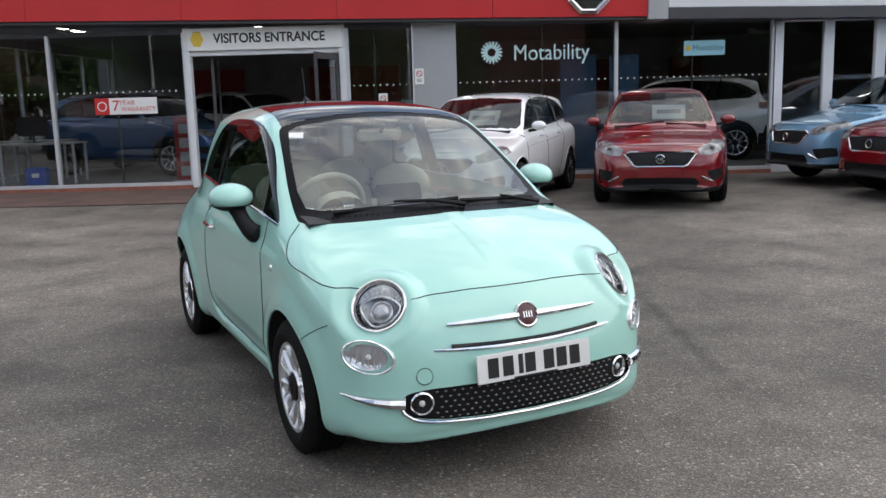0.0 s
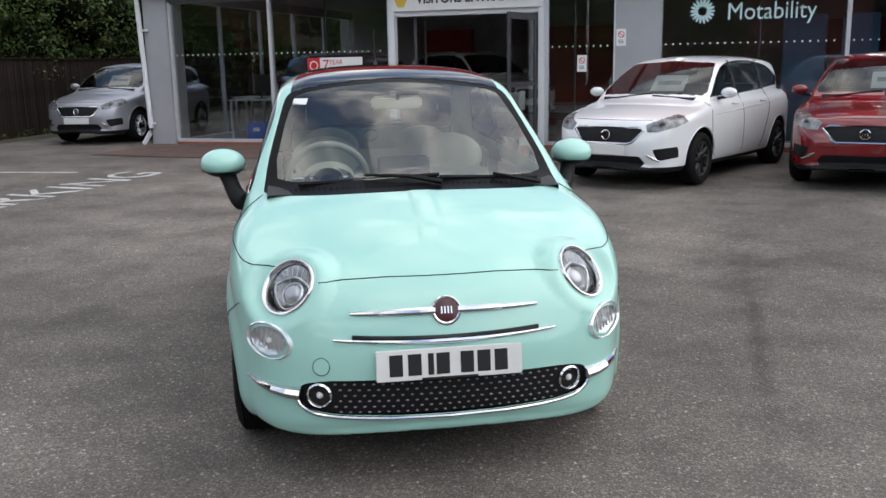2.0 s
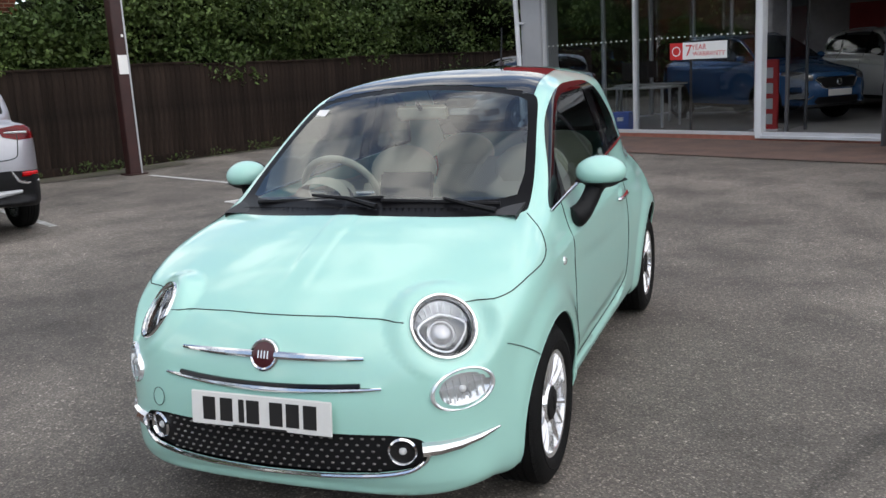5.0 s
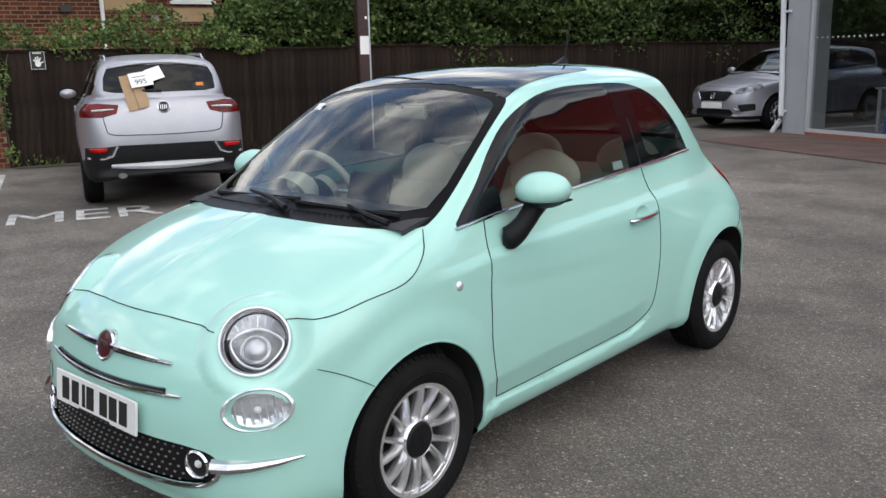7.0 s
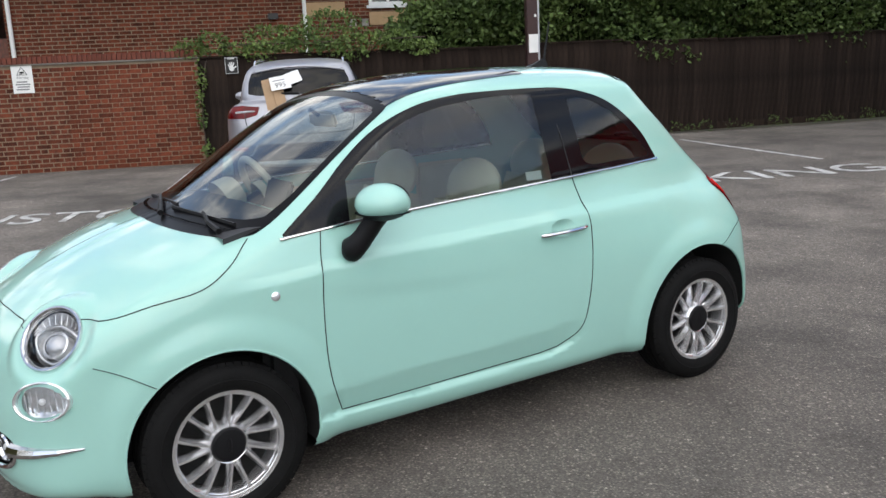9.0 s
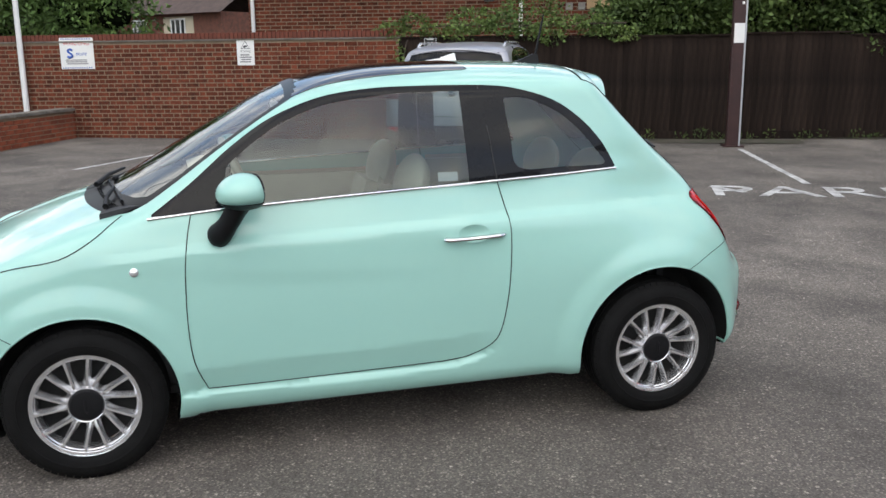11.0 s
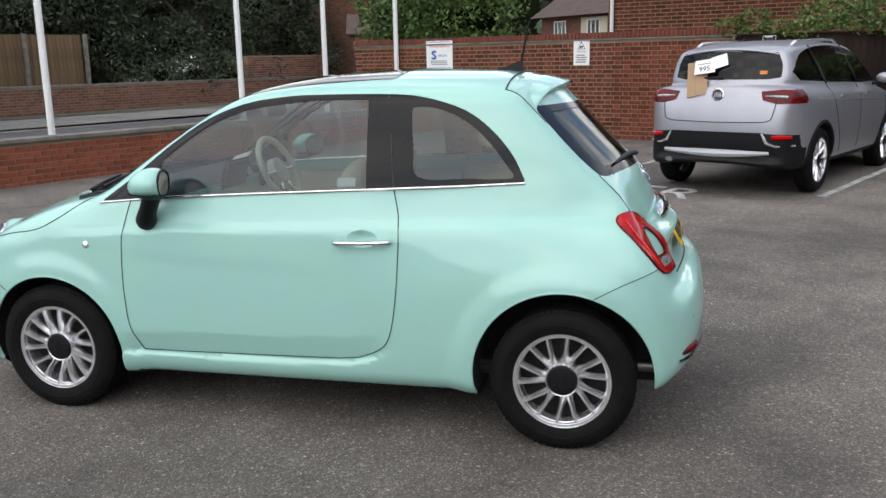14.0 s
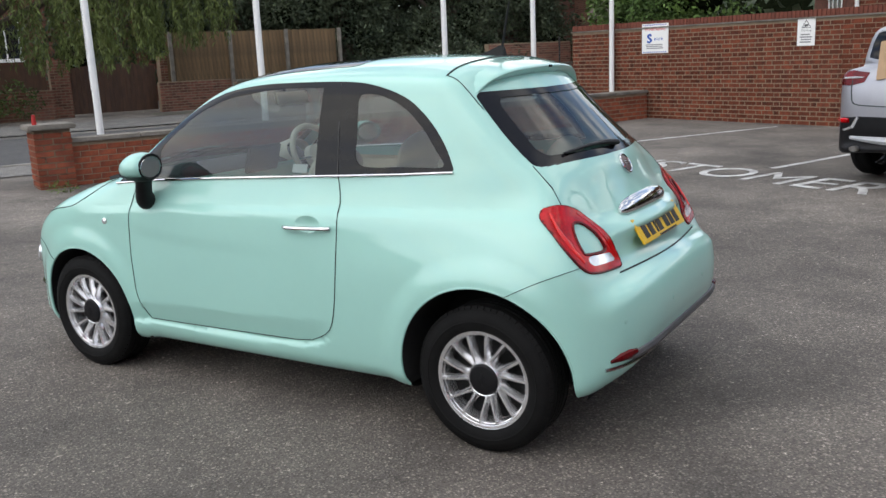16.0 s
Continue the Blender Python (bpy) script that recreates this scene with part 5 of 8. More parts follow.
ax_x = np.unique(np.concatenate([np.linspace(-220, -24, 15), np.arange(-24, 24.1, .75), np.linspace(24, 220, 15)]))
ax_y = np.unique(np.concatenate([np.linspace(-220, -24, 15), np.arange(-24, 24.1, .75), np.linspace(24, 220, 15)]))
gv = [(x, y, min(.24, gz(x, y))) for y in ax_y for x in ax_x]
nx = len(ax_x)
part("ground", mesh_of("ground", gv, [(i * nx + j, i * nx + j + 1, i * nx + nx + j + 1, i * nx + nx + j) for i in range(len(ax_y) - 1) for j in range(nx - 1)], True), M_asph)
tagged(bpy.data.objects["ground"], "worn grey asphalt car park with pale aggregate", "ground", "", "structure")


def gstrip(name, x0, x1, y0, y1, material, label, cat, lift=.004, step=1.0):
    nx_, ny_ = max(2, int(abs(x1 - x0) / step) + 1), max(2, int(abs(y1 - y0) / step) + 1)
    X, Y = np.linspace(x0, x1, nx_), np.linspace(y0, y1, ny_)
    v = [(x, y, min(.24, gz(x, y)) + lift) for y in Y for x in X]
    f = [(i * nx_ + j, i * nx_ + j + 1, i * nx_ + nx_ + j + 1, i * nx_ + nx_ + j) for i in range(ny_ - 1) for j in range(nx_ - 1)]
    return tagged(part(name, mesh_of(name, v, f), material), label, cat, "", "structure")


# road beyond the low wall, with footways and kerbs
gstrip("road", -60, 60, -11.5, -5.9, M_road, "grey asphalt public road", "road", .006, 1.5)
gstrip("pavement", -60, 60, -5.9, -4.6, M_pave, "pale asphalt footway along the road", "pavement", .015, 1.5)
gstrip("pavement", -60, 60, -14.2, -11.5, M_pave, "asphalt footway on the far side of the road", "pavement", .06, 1.5)
for y in (-5.95, -11.45):
    k = tagged(part("kerb", box(-60, 60, y - .06, y + .06, -.1, min(.24, gz(0, y)) + .035, .012), M_conc), "concrete road kerb", "kerb", "", "structure")
gstrip("pavement", -8.9, -.9, 13.0, 14.93, M_paver, "brown block paving in front of the showroom", "pavement", .012, .5)
gstrip("fence_verge", -11.85, -11.25, 2.5, 9.0, M_dirt, "strip of dirt and moss along the fence", "verge", .012, .4)

gstrip("fence_verge", -12.75, -12.05, 8.8, 16.8, M_dirt, "strip of dirt and moss along the fence", "verge", .012, .4)
# painted lettering and bay lines
for body, y0, width in (("CUSTOMER", 2.02, 4.25), ("PARKING", 9.22, 4.05)):
    ob = words(body, 1.0, M_line, None, Matrix.Identity(4), "painted_lettering", .002)
    me = ob.data
    xs = [v.co.x for v in me.vertices]
    w0, w1 = min(xs), max(xs)
    for v in me.vertices:
        v.co.x = (v.co.x - (w0 + w1) / 2) / (w1 - w0) * width
        v.co.y *= .95
    ob.matrix_basis = pose(-6.52, y0, 0, 0, 0, 90)
    for v in me.vertices:
        v.co.z += gz(-6.52 - v.co.y, y0 + v.co.x) + .006
    tagged(ob, "worn white painted lettering on the asphalt", "road marking")
for x0, y0, x1, y1 in ((-7.15, -.98, -10.9, -.45), (-7.1, 2.42, -10.6, 2.36), (-7.1, 5.26, -10.9, 5.28), (-7.1, 8.27, -10.5, 7.93), (-7.5, 11.0, -10.9, 10.37), (-6.85, 7.2, -6.45, 7.52)):
    d = Vector((x1 - x0, y1 - y0))
    bm = bmesh.new()
    m0 = Matrix.Translation((x0, y0, 0)) @ Matrix.Rotation(math.atan2(d.y, d.x), 4, "Z")
    n_ = 8
    rows = []
    for k in range(n_ + 1):
        c = [m0 @ Vector((d.length * k / n_, s * (.042 + .006 * math.sin(k * 2.3 + s)), 0)) for s in (-1, 1)]
        rows.append([bm.verts.new((p.x, p.y, gz(p.x, p.y) + .006)) for p in c])
    for a, b in zip(rows, rows[1:]):
        bm.faces.new((a[0], b[0], b[1], a[1]))
    tagged(part("bay_line", bm, M_line), "worn white parking bay line", "road marking", "bay lines")
# ---- brick walls, fence, poles ----
M_brick = mat("red_brick", (0.165, 0.044, 0.022), .9, spec=.2, color2=(.075, .025, .016), scale=9, bump=.4, bump_scale=90, island=.36)
M_brick_cope = mat("coping_brick", (0.165, 0.045, 0.025), .88, color2=(.105, .031, .02), scale=7, bump=.4, bump_scale=80, island=.12)
M_brick_low = mat("orange_brick", (0.27, 0.074, 0.037), .88, spec=.2, color2=(.15, .044, .027), scale=9, bump=.4, bump_scale=90, island=.25)
M_brick_old = mat("old_brick", (0.205, 0.082, 0.054), .92, color2=(.11, .052, .038), scale=6, bump=.4, bump_scale=60, island=.35)
M_mortar = mat("mortar", (0.21, 0.155, 0.105), .95, vary=.15, scale=6, bump=.3, bump_scale=120)
M_tile = mat("creasing_tile", (0.27, 0.10, 0.07), .85, vary=.2, scale=8, bump=.3, bump_scale=70)
M_cope = mat("stone_coping", (0.22, 0.195, 0.165), .9, color2=(.12, .11, .092), scale=4, bump=.35, bump_scale=60)
M_fence = mat("stained_board", (0.027, 0.018, 0.0135), .9, spec=.15, color2=(.011, .008, .0065), scale=3, bump=.4, bump_scale=30, island=.3, stretch=(6, 6, 1))
M_pole = mat("pole_white", (0.75, 0.75, 0.74), .4, vary=.05, scale=3)
M_brown = mat("dark_brown_paint", (0.032, 0.009, 0.008), .5, vary=.2, scale=6)
M_greysteel = mat("grey_steel", (0.42, 0.43, 0.45), .4, .2, vary=.05, scale=4)
BRICK = {}


def brick_mesh(l, h, d, key):
    k = (round(l, 3), round(h, 3), round(d, 3), key)
    if k not in BRICK:
        bm = box(-l / 2, l / 2, -d / 2, d / 2, -h / 2, h / 2)
        es = [e for e in bm.edges if all(v.co.y < 0 for v in e.verts)]
        bmesh.ops.bevel(bm, geom=es, offset=.004, segments=1, affect="EDGES")
        me = bpy.data.meshes.new("brick")
        bm.to_mesh(me); bm.free()
        BRICK[k] = me
    return BRICK[k]


def brick_wall(owner, m, length, z0, z1, thick, material, singles=(0, 0), headers=False):
    """Running bond on the side y < 0 of the local frame m (x along the wall). singles: the stretch of x whose bricks stand as parts."""
    core = part("mortar_core", box(.006, length - .006, .006, thick - .006, z0, z1), M_mortar, owner, at=m)
    rnd = random.Random(int(length * 100))
    L, H, J = .214, .064, .0115
    rows = int((z1 - z0) / (H + J))
    vs, fs = [], []
    for r in range(rows):
        z = z0 + (r + .5) * (H + J)
        x = -(r % 2) * (L + J) * (.75 if headers else .5)
        col = 0
        while x < length - .01:
            Lb = (L - J) / 2 if headers and col % 2 else L
            col += 1
            a, b = max(0, x), min(length, x + Lb)
            if b - a > .04:
                l = b - a
                proud = rnd.uniform(-.0025, .0025)
                if singles[0] <= a and b <= singles[1] and l > Lb - .002:
                    me = brick_mesh(Lb, H, .10, material.name)
                    o = part("brick", me, material, owner)
                    o.matrix_basis = m @ Matrix.Translation(((a + b) / 2, .05 + proud, z))
                else:
                    c = Vector(((a + b) / 2, 0, z))
                    i0 = len(vs)
                    e = .004
                    y0 = proud
                    for dx, dy, dz in ((-l / 2, .05, -H / 2), (l / 2, .05, -H / 2), (l / 2, .05, H / 2), (-l / 2, .05, H / 2), (-l / 2 + e, y0, -H / 2 + e), (l / 2 - e, y0, -H / 2 + e), (l / 2 - e, y0, H / 2 - e), (-l / 2 + e, y0, H / 2 - e)):
                        vs.append(m @ Vector((c.x + dx, dy, c.z + dz)))
                    fs += [(i0 + 4, i0 + 5, i0 + 6, i0 + 7), (i0, i0 + 1, i0 + 5, i0 + 4), (i0 + 1, i0 + 2, i0 + 6, i0 + 5), (i0 + 2, i0 + 3, i0 + 7, i0 + 6), (i0 + 3, i0, i0 + 4, i0 + 7)]
            x += Lb + J
    if vs:
        tagged(part("brickwork", mesh_of("brickwork", vs, fs), material, owner), "", "", "", "stuff")
    return core


def along(a, b):
    """A frame at a whose x runs to b; y points to the left of that run."""
    return Matrix.Translation((a[0], a[1], 0)) @ Matrix.Rotation(math.atan2(b[1] - a[1], b[0] - a[0]), 4, "Z"), math.hypot(b[0] - a[0], b[1] - a[1])


# tall boundary wall: the yard lies on its +x side
wt = tagged(new("wall_west"), "tall red brick boundary wall with a tile and brick coping", "wall", "", "structure")
m_t, l_t = along((-11.5, 2.42), (-10.93, -5.6))
m_t = Matrix.Translation((-10.93, -5.6, 0)) @ Matrix.Rotation(math.atan2(8.02, -.57), 4, "Z")
m_t = m_t @ Matrix.Identity(4)
# local y must point away from the yard
brick_wall(wt, m_t, l_t, .02, 1.80, .22, M_brick, (l_t - 2.2, l_t), headers=True)
part("creasing_tiles", box(-.03, l_t + .02, -.028, .25, 1.80, 1.825, .004), M_cope, wt, "thin pale tile course", at=m_t)
cp = int(l_t / .0755)
for k in range(cp):
    part("coping_brick", brick_mesh(.065, .105, .225, "cope"), M_brick_cope, wt, at=m_t @ Matrix.Translation((.04 + k * .0755, .11, 1.880)))
# low wall along the road with its end pier
wl_ = tagged(new("wall_south"), "low orange brick wall with a flat stone coping", "wall", "", "structure")
m_l, l_l = along((-11.02, -3.52), (-.48, -3.05))
m_l = Matrix.Translation((-.48, -3.05, 0)) @ Matrix.Rotation(math.atan2(-.47, -10.54), 4, "Z")
brick_wall(wl_, m_l, l_l, .03, .60, .24, M_brick_low, (0, 9.4))
nseg = 12
for k in range(nseg):
    part("coping_slab", box(k * l_l / nseg + .004, (k + 1) * l_l / nseg - .004, -.035, .275, .602, .655, .008), M_cope, wl_, at=m_l)
m_p = m_l @ Matrix.Translation((-.44, -.10, 0))
pier = tagged(new("gate_pier"), "square orange brick pier with a pale stone cap", "pier", "", "structure")
for rot, dx, dy in ((0, 0, 0), (90, .44, 0), (180, .44, .44), (270, 0, .44)):
    brick_wall(pier, m_p @ Matrix.Translation((dx, dy, 0)) @ Matrix.Rotation(radians(rot), 4, "Z"), .44, .0, .79, .2, M_brick_low, (0, 0))
part("pier_cap", box(-.06, .50, -.06, .50, .79, .855, .012), M_cope, pier, "pale stone cap", at=m_p)
part("pier_lamp", cyl(.03, .855, .98, 12, .022, m=m_p @ Matrix.Translation((.05, .12, 0))), mat("red_plastic", (.35, .01, .01), .4), pier, "small red plastic post")
# five white flag poles behind it
for k, x in enumerate((-1.12, -3.62, -7.02, -8.97, -10.92)):
    fp = thing("flag_pole", pose(x, -4.4, min(.24, gz(x, -4.4)) + .04), "tall slim white flag pole standing behind the low wall", "flag pole", "flag poles")
    part("shaft", cyl(.052, 0, 6.5, 20, .036), M_pole, fp, "", True)
    part("collar", cyl(.07, 0, .12, 20, .06, .01), M_pole, fp)
    part("halyard", tube([(.055, .0, 1.1), (.050, .0, 6.3)], .004, 5), M_pole, fp)

# dark closeboard fence
fn = tagged(new("fence"), "dark stained closeboard timber fence, weathered green at its foot", "fence", "", "structure")
FA, FB = (-11.52, 2.46), (-13.27, 22.6)
m_f = Matrix.Translation((*FA, 0)) @ Matrix.Rotation(math.atan2(FB[1] - FA[1], FB[0] - FA[0]), 4, "Z")
l_f = math.hypot(FB[0] - FA[0], FB[1] - FA[1])
bd = bmesh.new()
for p_, q_ in (((0, 0), (.112, .0)),):
    v_ = [bd.verts.new(c) for c in ((0, -.004, 0), (.112, -.020, 0), (.112, .0, 0), (0, .004, 0), (0, -.004, 1), (.112, -.020, 1), (.112, 0, 1), (0, .004, 1))]
    for f_ in ((0, 1, 5, 4), (1, 2, 6, 5), (2, 3, 7, 6), (3, 0, 4, 7), (4, 5, 6, 7), (3, 2, 1, 0)):
        bd.faces.new([v_[i] for i in f_])
me_board = bpy.data.meshes.new("board"); bd.to_mesh(me_board); bd.free()
rb_ = random.Random(5)
nb = int(l_f / .1)
for k in range(nb):
    panel_no = int(k * .1 / 1.83)
    top = 1.80 - .012 * (panel_no % 3) - (.03 if k * .1 > 7 else 0)
    P0 = m_f @ Vector((k * .1, 0, 0))
    z0 = gz(P0.x, P0.y) + .03
    part("board", me_board, M_fence, fn, at=m_f @ Matrix.Translation((k * .1, rb_.uniform(-.003, .003), z0 + .10)) @ Matrix.Diagonal((1, -1, top - z0 - .10 + rb_.uniform(-.008, .008), 1)))
for k in range(int(l_f / 1.83) + 1):
    a, b = k * 1.83, min(l_f, (k + 1) * 1.83)
    top = 1.80 - .012 * (k % 3) - (.03 if a > 7 else 0)
    z0 = gz(*(m_f @ Vector((a, 0, 0))).xy)
    part("capping_rail", box(a + .004, b - .004, -.035, .035, top - .005, top + .022, .004), M_fence, fn, at=m_f)
    part("gravel_board", box(a + .004, b - .004, -.012, .014, z0 - .03, z0 + .14, .003), M_fence, fn, at=m_f)
    part("fence_post", box(a - .045, a + .045, .02, .11, z0, top - .01, .005), M_fence, fn, at=m_f)
    for zr in (.35, 1.0, 1.62):
        part("fence_rail", box(a, b, .012, .06, zr, zr + .07), M_fence, fn, at=m_f)

# signs
M_sign_black = mat("sign_black", (.012, .012, .012), .4)
M_sign_red = mat("sign_red", (.55, .02, .02), .4)
M_sign_blue = mat("sign_blue", (.03, .10, .42), .4)
M_sign_grey = mat("sign_grey", (.25, .25, .25), .5)


def board_sign(name, m, w, h, label):
    s = thing(name, m, label, "sign")
    part("panel", box(-w / 2, w / 2, -h / 2, h / 2, 0, .006, .002), M_paper, s)
    return s


def text_bars(s, x0, x1, y, h, rows, material, z=.0062, gap=1.8):
    rnd = random.Random(int(abs(x0) * 1000) + rows)
    for r in range(rows):
        part("text_bar", box(x0 + rnd.uniform(0, .1) * (x1 - x0), x1 - rnd.uniform(0, .2) * (x1 - x0), y - r * h * gap - h / 2, y - r * h * gap + h / 2, z, z + .001), material, s)


m_tn = m_t.to_3x3() @ Vector((0, -1, 0))     # out of the tall wall, into the yard
def on_wall(x, z):
    p = m_t @ Vector((x, -.004, z))
    return frame_at(p, m_tn)
cc = board_sign("camera_sign", on_wall(5.34, 1.60) @ Matrix.Scale(1.36, 4), .23, .33, "white wall sign with a camera triangle on the brick wall")
part("triangle", tube([(-.055, .045, .007), (.055, .045, .007), (0, .135, .007)], .006, 4, True), M_sign_black, cc)
part("camera_mark", box(-.022, .025, .062, .082, .006, .009), M_sign_black, cc)
part("camera_mark", box(-.030, .0, .054, .061, .006, .009), M_sign_black, cc)
words("Warning", .038, M_sign_grey, cc, Matrix.Translation((0, .012, .007)), "lettering", .0005)
text_bars(cc, -.08, .08, -.035, .016, 4, M_sign_grey)
wn_ = board_sign("warning_sign", on_wall(2.22, 1.61) @ Matrix.Scale(1.52, 4), .42, .36, "white, red and blue warning sign on the brick wall")
words("WARNING", .068, M_sign_red, wn_, Matrix.Translation((0, .115, .0065)), "lettering", .0006)
part("emblem", tube(spline([(-.052, .034, .008), (-.085, .048, .008), (-.112, .028, .008), (-.085, .002, .008), (-.056, -.022, .008), (-.085, -.046, .008), (-.118, -.034, .008)], 4).tolist(), .012, 6), M_sign_blue, wn_)
words("ecure", .06, M_sign_blue, wn_, Matrix.Translation((.055, -.004, .0065)), "lettering", .0006)
text_bars(wn_, -.16, .15, -.075, .012, 3, M_sign_grey)
for k in range(13):
    part("checker", box(-.19 + k * .0295, -.176 + k * .0295, -.172, -.158, .006, .0075), M_sign_blue, wn_)
    part("checker", box(-.19 + k * .0295, -.176 + k * .0295, .158, .172, .006, .0075), M_sign_blue, wn_)
m_fn = (m_f.to_3x3() @ Vector((0, -1, 0)))
hs_ = thing("small_black_sign", frame_at(m_f @ Vector((.50, .030, 1.665)) + m_fn * .055, m_fn) @ Matrix.Scale(1.15, 4), "small black sign with a pale palm mark on the fence", "sign")
part("panel", box(-.095, .095, -.12, .12, 0, .006, .002), M_sign_black, hs_)
part("border", tube([(-.085, -.11, .007), (.085, -.11, .007), (.085, .11, .007), (-.085, .11, .007)], .004, 4, True), M_paper, hs_)
part("palm_mark", lathe([(.036, .006), (.030, .009), (.0, .0095)], 20, m=Matrix.Translation((0, -.045, 0))), M_paper, hs_)
for a, l in ((-38, .062), (-16, .078), (3, .082), (22, .075), (62, .055)):
    part("palm_mark", box(-.008, .008, .02, .02 + l, .006, .009, .003, None, Matrix.Translation((0, -.05, 0)) @ Matrix.Rotation(radians(-a), 4, "Z")), M_paper, hs_)
text_bars(hs_, -.06, .06, .095, .014, 1, M_paper)

# brown steel column in front of the fence, with a paper notice
col = thing("steel_column", pose(-10.92, 7.86, gz(-10.92, 7.86)), "dark red-brown steel lamp column beside the fence", "lamp column")
part("shaft", box(-.10, .10, -.10, .10, 0, 6.0, .012), M_brown, col)
part("base_plate", box(-.16, .16, -.16, .16, 0, .02, .004), M_brown, col)
part("edge_strip", box(.101, .108, .075, .10, 0, 5.9), M_greysteel, col)
part("notice", box(.1015, .106, -.075, .075, 1.56, 1.85, .001), M_paper, col, "white paper notice")
part("tag", box(.1015, .105, .02, .055, 2.12, 2.16), M_paper, col)

# ---- showroom ----
M_red_clad = mat("red_cladding", (0.46, 0.012, 0.014), .38, vary=.06, scale=.8)
M_white_clad = mat("white_cladding", (0.66, 0.67, 0.68), .4, vary=.04, scale=1.2)
M_grey_clad = mat("grey_cladding", (0.36, 0.365, 0.375), .45, vary=.06, scale=1.0)
M_dark_trim = mat("dark_grey_trim", (0.05, 0.05, 0.055), .5, vary=.1, scale=2)
M_alu = mat("aluminium_frame", (0.60, 0.61, 0.63), .35, .3, vary=.05, scale=4)
M_white_frame = mat("white_frame", (0.70, 0.71, 0.73), .4, vary=.03, scale=4)
M_shopglass = glass("shop_glass", (0.80, 0.82, 0.83), .075)
M_floor_in = mat("showroom_floor", (0.20, 0.195, 0.19), .55, vary=.1, scale=1.5)
M_wall_in = mat("showroom_wall", (0.36, 0.345, 0.35), .7, vary=.2, scale=1.2)
M_ceil_in = mat("showroom_ceiling", (0.34, 0.34, 0.35), .8, vary=.1, scale=2)
M_teal = mat("teal_print", (0.50, 0.70, 0.70), .5)
M_navy = mat("navy_print", (0.035, 0.085, 0.16), .6, vary=.1, scale=3)
M_skyblue = mat("pale_blue_print", (0.30, 0.58, 0.66), .5)
M_yellow = mat("yellow_print", (0.70, 0.48, 0.05), .5)
M_redpanel = mat("red_panel", (0.30, 0.012, 0.012), .5, vary=.1, scale=2)
M_desk = mat("desk_top", (0.45, 0.44, 0.42), .5, vary=.05, scale=5)
FY, Z0, ZG = 15.05, .19, 2.68          # facade line, sill height, top of the glazing

b_floor = tagged(part("floor", box(-8.9, 14, 15.12, 24.2, .0, .15), M_floor_in), "grey showroom floor", "floor", "", "structure")
tagged(part("ceiling", box(-8.9, 14, 15.3, 24.2, 2.95, 3.1), M_ceil_in), "dark showroom ceiling", "ceiling", "", "structure")
tagged(part("wall_north", box(-9.1, 14, 24.2, 24.4, 0, 4.4), M_wall_in), "dark rear wall of the showroom", "wall", "", "structure")
tagged(part("wall_east", box(14, 14.2, 15.0, 24.4, 0, 4.4), M_wall_in), "side wall of the showroom", "wall", "", "structure")
tagged(part("roof", box(-9.1, 14.2, 15.0, 24.4, 4.4, 4.55), M_dark_trim), "flat showroom roof", "roof", "", "structure")
wf = tagged(new("wall_facade"), "glazed showroom front with grey columns and aluminium mullions", "wall", "", "structure")
part("plinth", box(-8.5, 5.6, FY - .06, FY + .10, .0, Z0 - .03, .008), M_tile, wf, "low brick plinth")
part("sill", box(-8.5, 5.6, FY - .05, FY + .06, Z0 - .03, Z0 + .025, .005), M_alu, wf)
part("head_rail", box(-8.5, 5.6, FY - .03, FY + .05, ZG - .03, ZG + .05, .005), M_dark_trim, wf)
part("column", box(-9.02, -8.52, FY - .08, FY + .42, 0, 2.9, .01), M_grey_clad, wf, "pale grey corner column")
part("column", box(-.42, .31, FY - .07, FY + .30, 0, 2.78, .01), M_grey_clad, wf, "pale grey clad column")
part("column_joint", box(-.425, -.40, FY - .076, FY - .06, 0, 2.75), M_alu, wf)
for x, w in ((-8.49, .05), (-6.46, .055), (-4.20, .06), (-1.50, .06), (2.97, .06), (5.58, .06)):
    part("mullion", box(x - w / 2, x + w / 2, FY - .05, FY + .07, Z0, ZG, .006), M_alu, wf, "slim aluminium mullion")
for x in (-5.40, -1.05, 1.75, 4.25):
    part("glazing_bar", box(x - .012, x + .012, FY + .02, FY + .06, Z0, ZG), M_dark_trim, wf)
for a, b in ((-8.46, -6.49), (-6.43, -4.23), (-1.47, -.42), (.31, 2.94), (3.0, 5.55)):
    g = part("pane", box(a, b, FY + .005, FY + .013, Z0 + .02, ZG - .02), M_shopglass, wf, "large shop window pane")
    g.visible_shadow = False
    dots = bmesh.new()
    for k in range(int((b - a) / .11)):
        cyl(.014, 0, .002, 10, bm=dots, m=frame_at((a + .06 + k * .11, FY + .003, 1.74), (0, -1, 0)))
    part("safety_dots", dots, M_paper, wf, "row of pale safety dots on the glass")
# return of the glazing on the west side
ws_ = tagged(new("wall_side"), "glazed side of the showroom", "wall", "", "structure")
for y in (15.5, 17.2, 18.9, 20.6, 22.3, 24.0):
    part("mullion", box(-8.80, -8.72, y - .03, y + .03, .15, 2.75, .005), M_alu, ws_)
for y in (15.53, 17.23, 18.93, 20.63, 22.33):
    g = part("pane", box(-8.764, -8.756, y, y + 1.64, .17, 2.72), M_shopglass, ws_)
    g.visible_shadow = False
part("sill", box(-8.82, -8.70, 15.47, 24.2, .0, .17, .005), M_alu, ws_)
part("upper_wall", box(-8.9, -8.7, 15.3, 24.2, 2.75, 4.4), M_grey_clad, ws_)
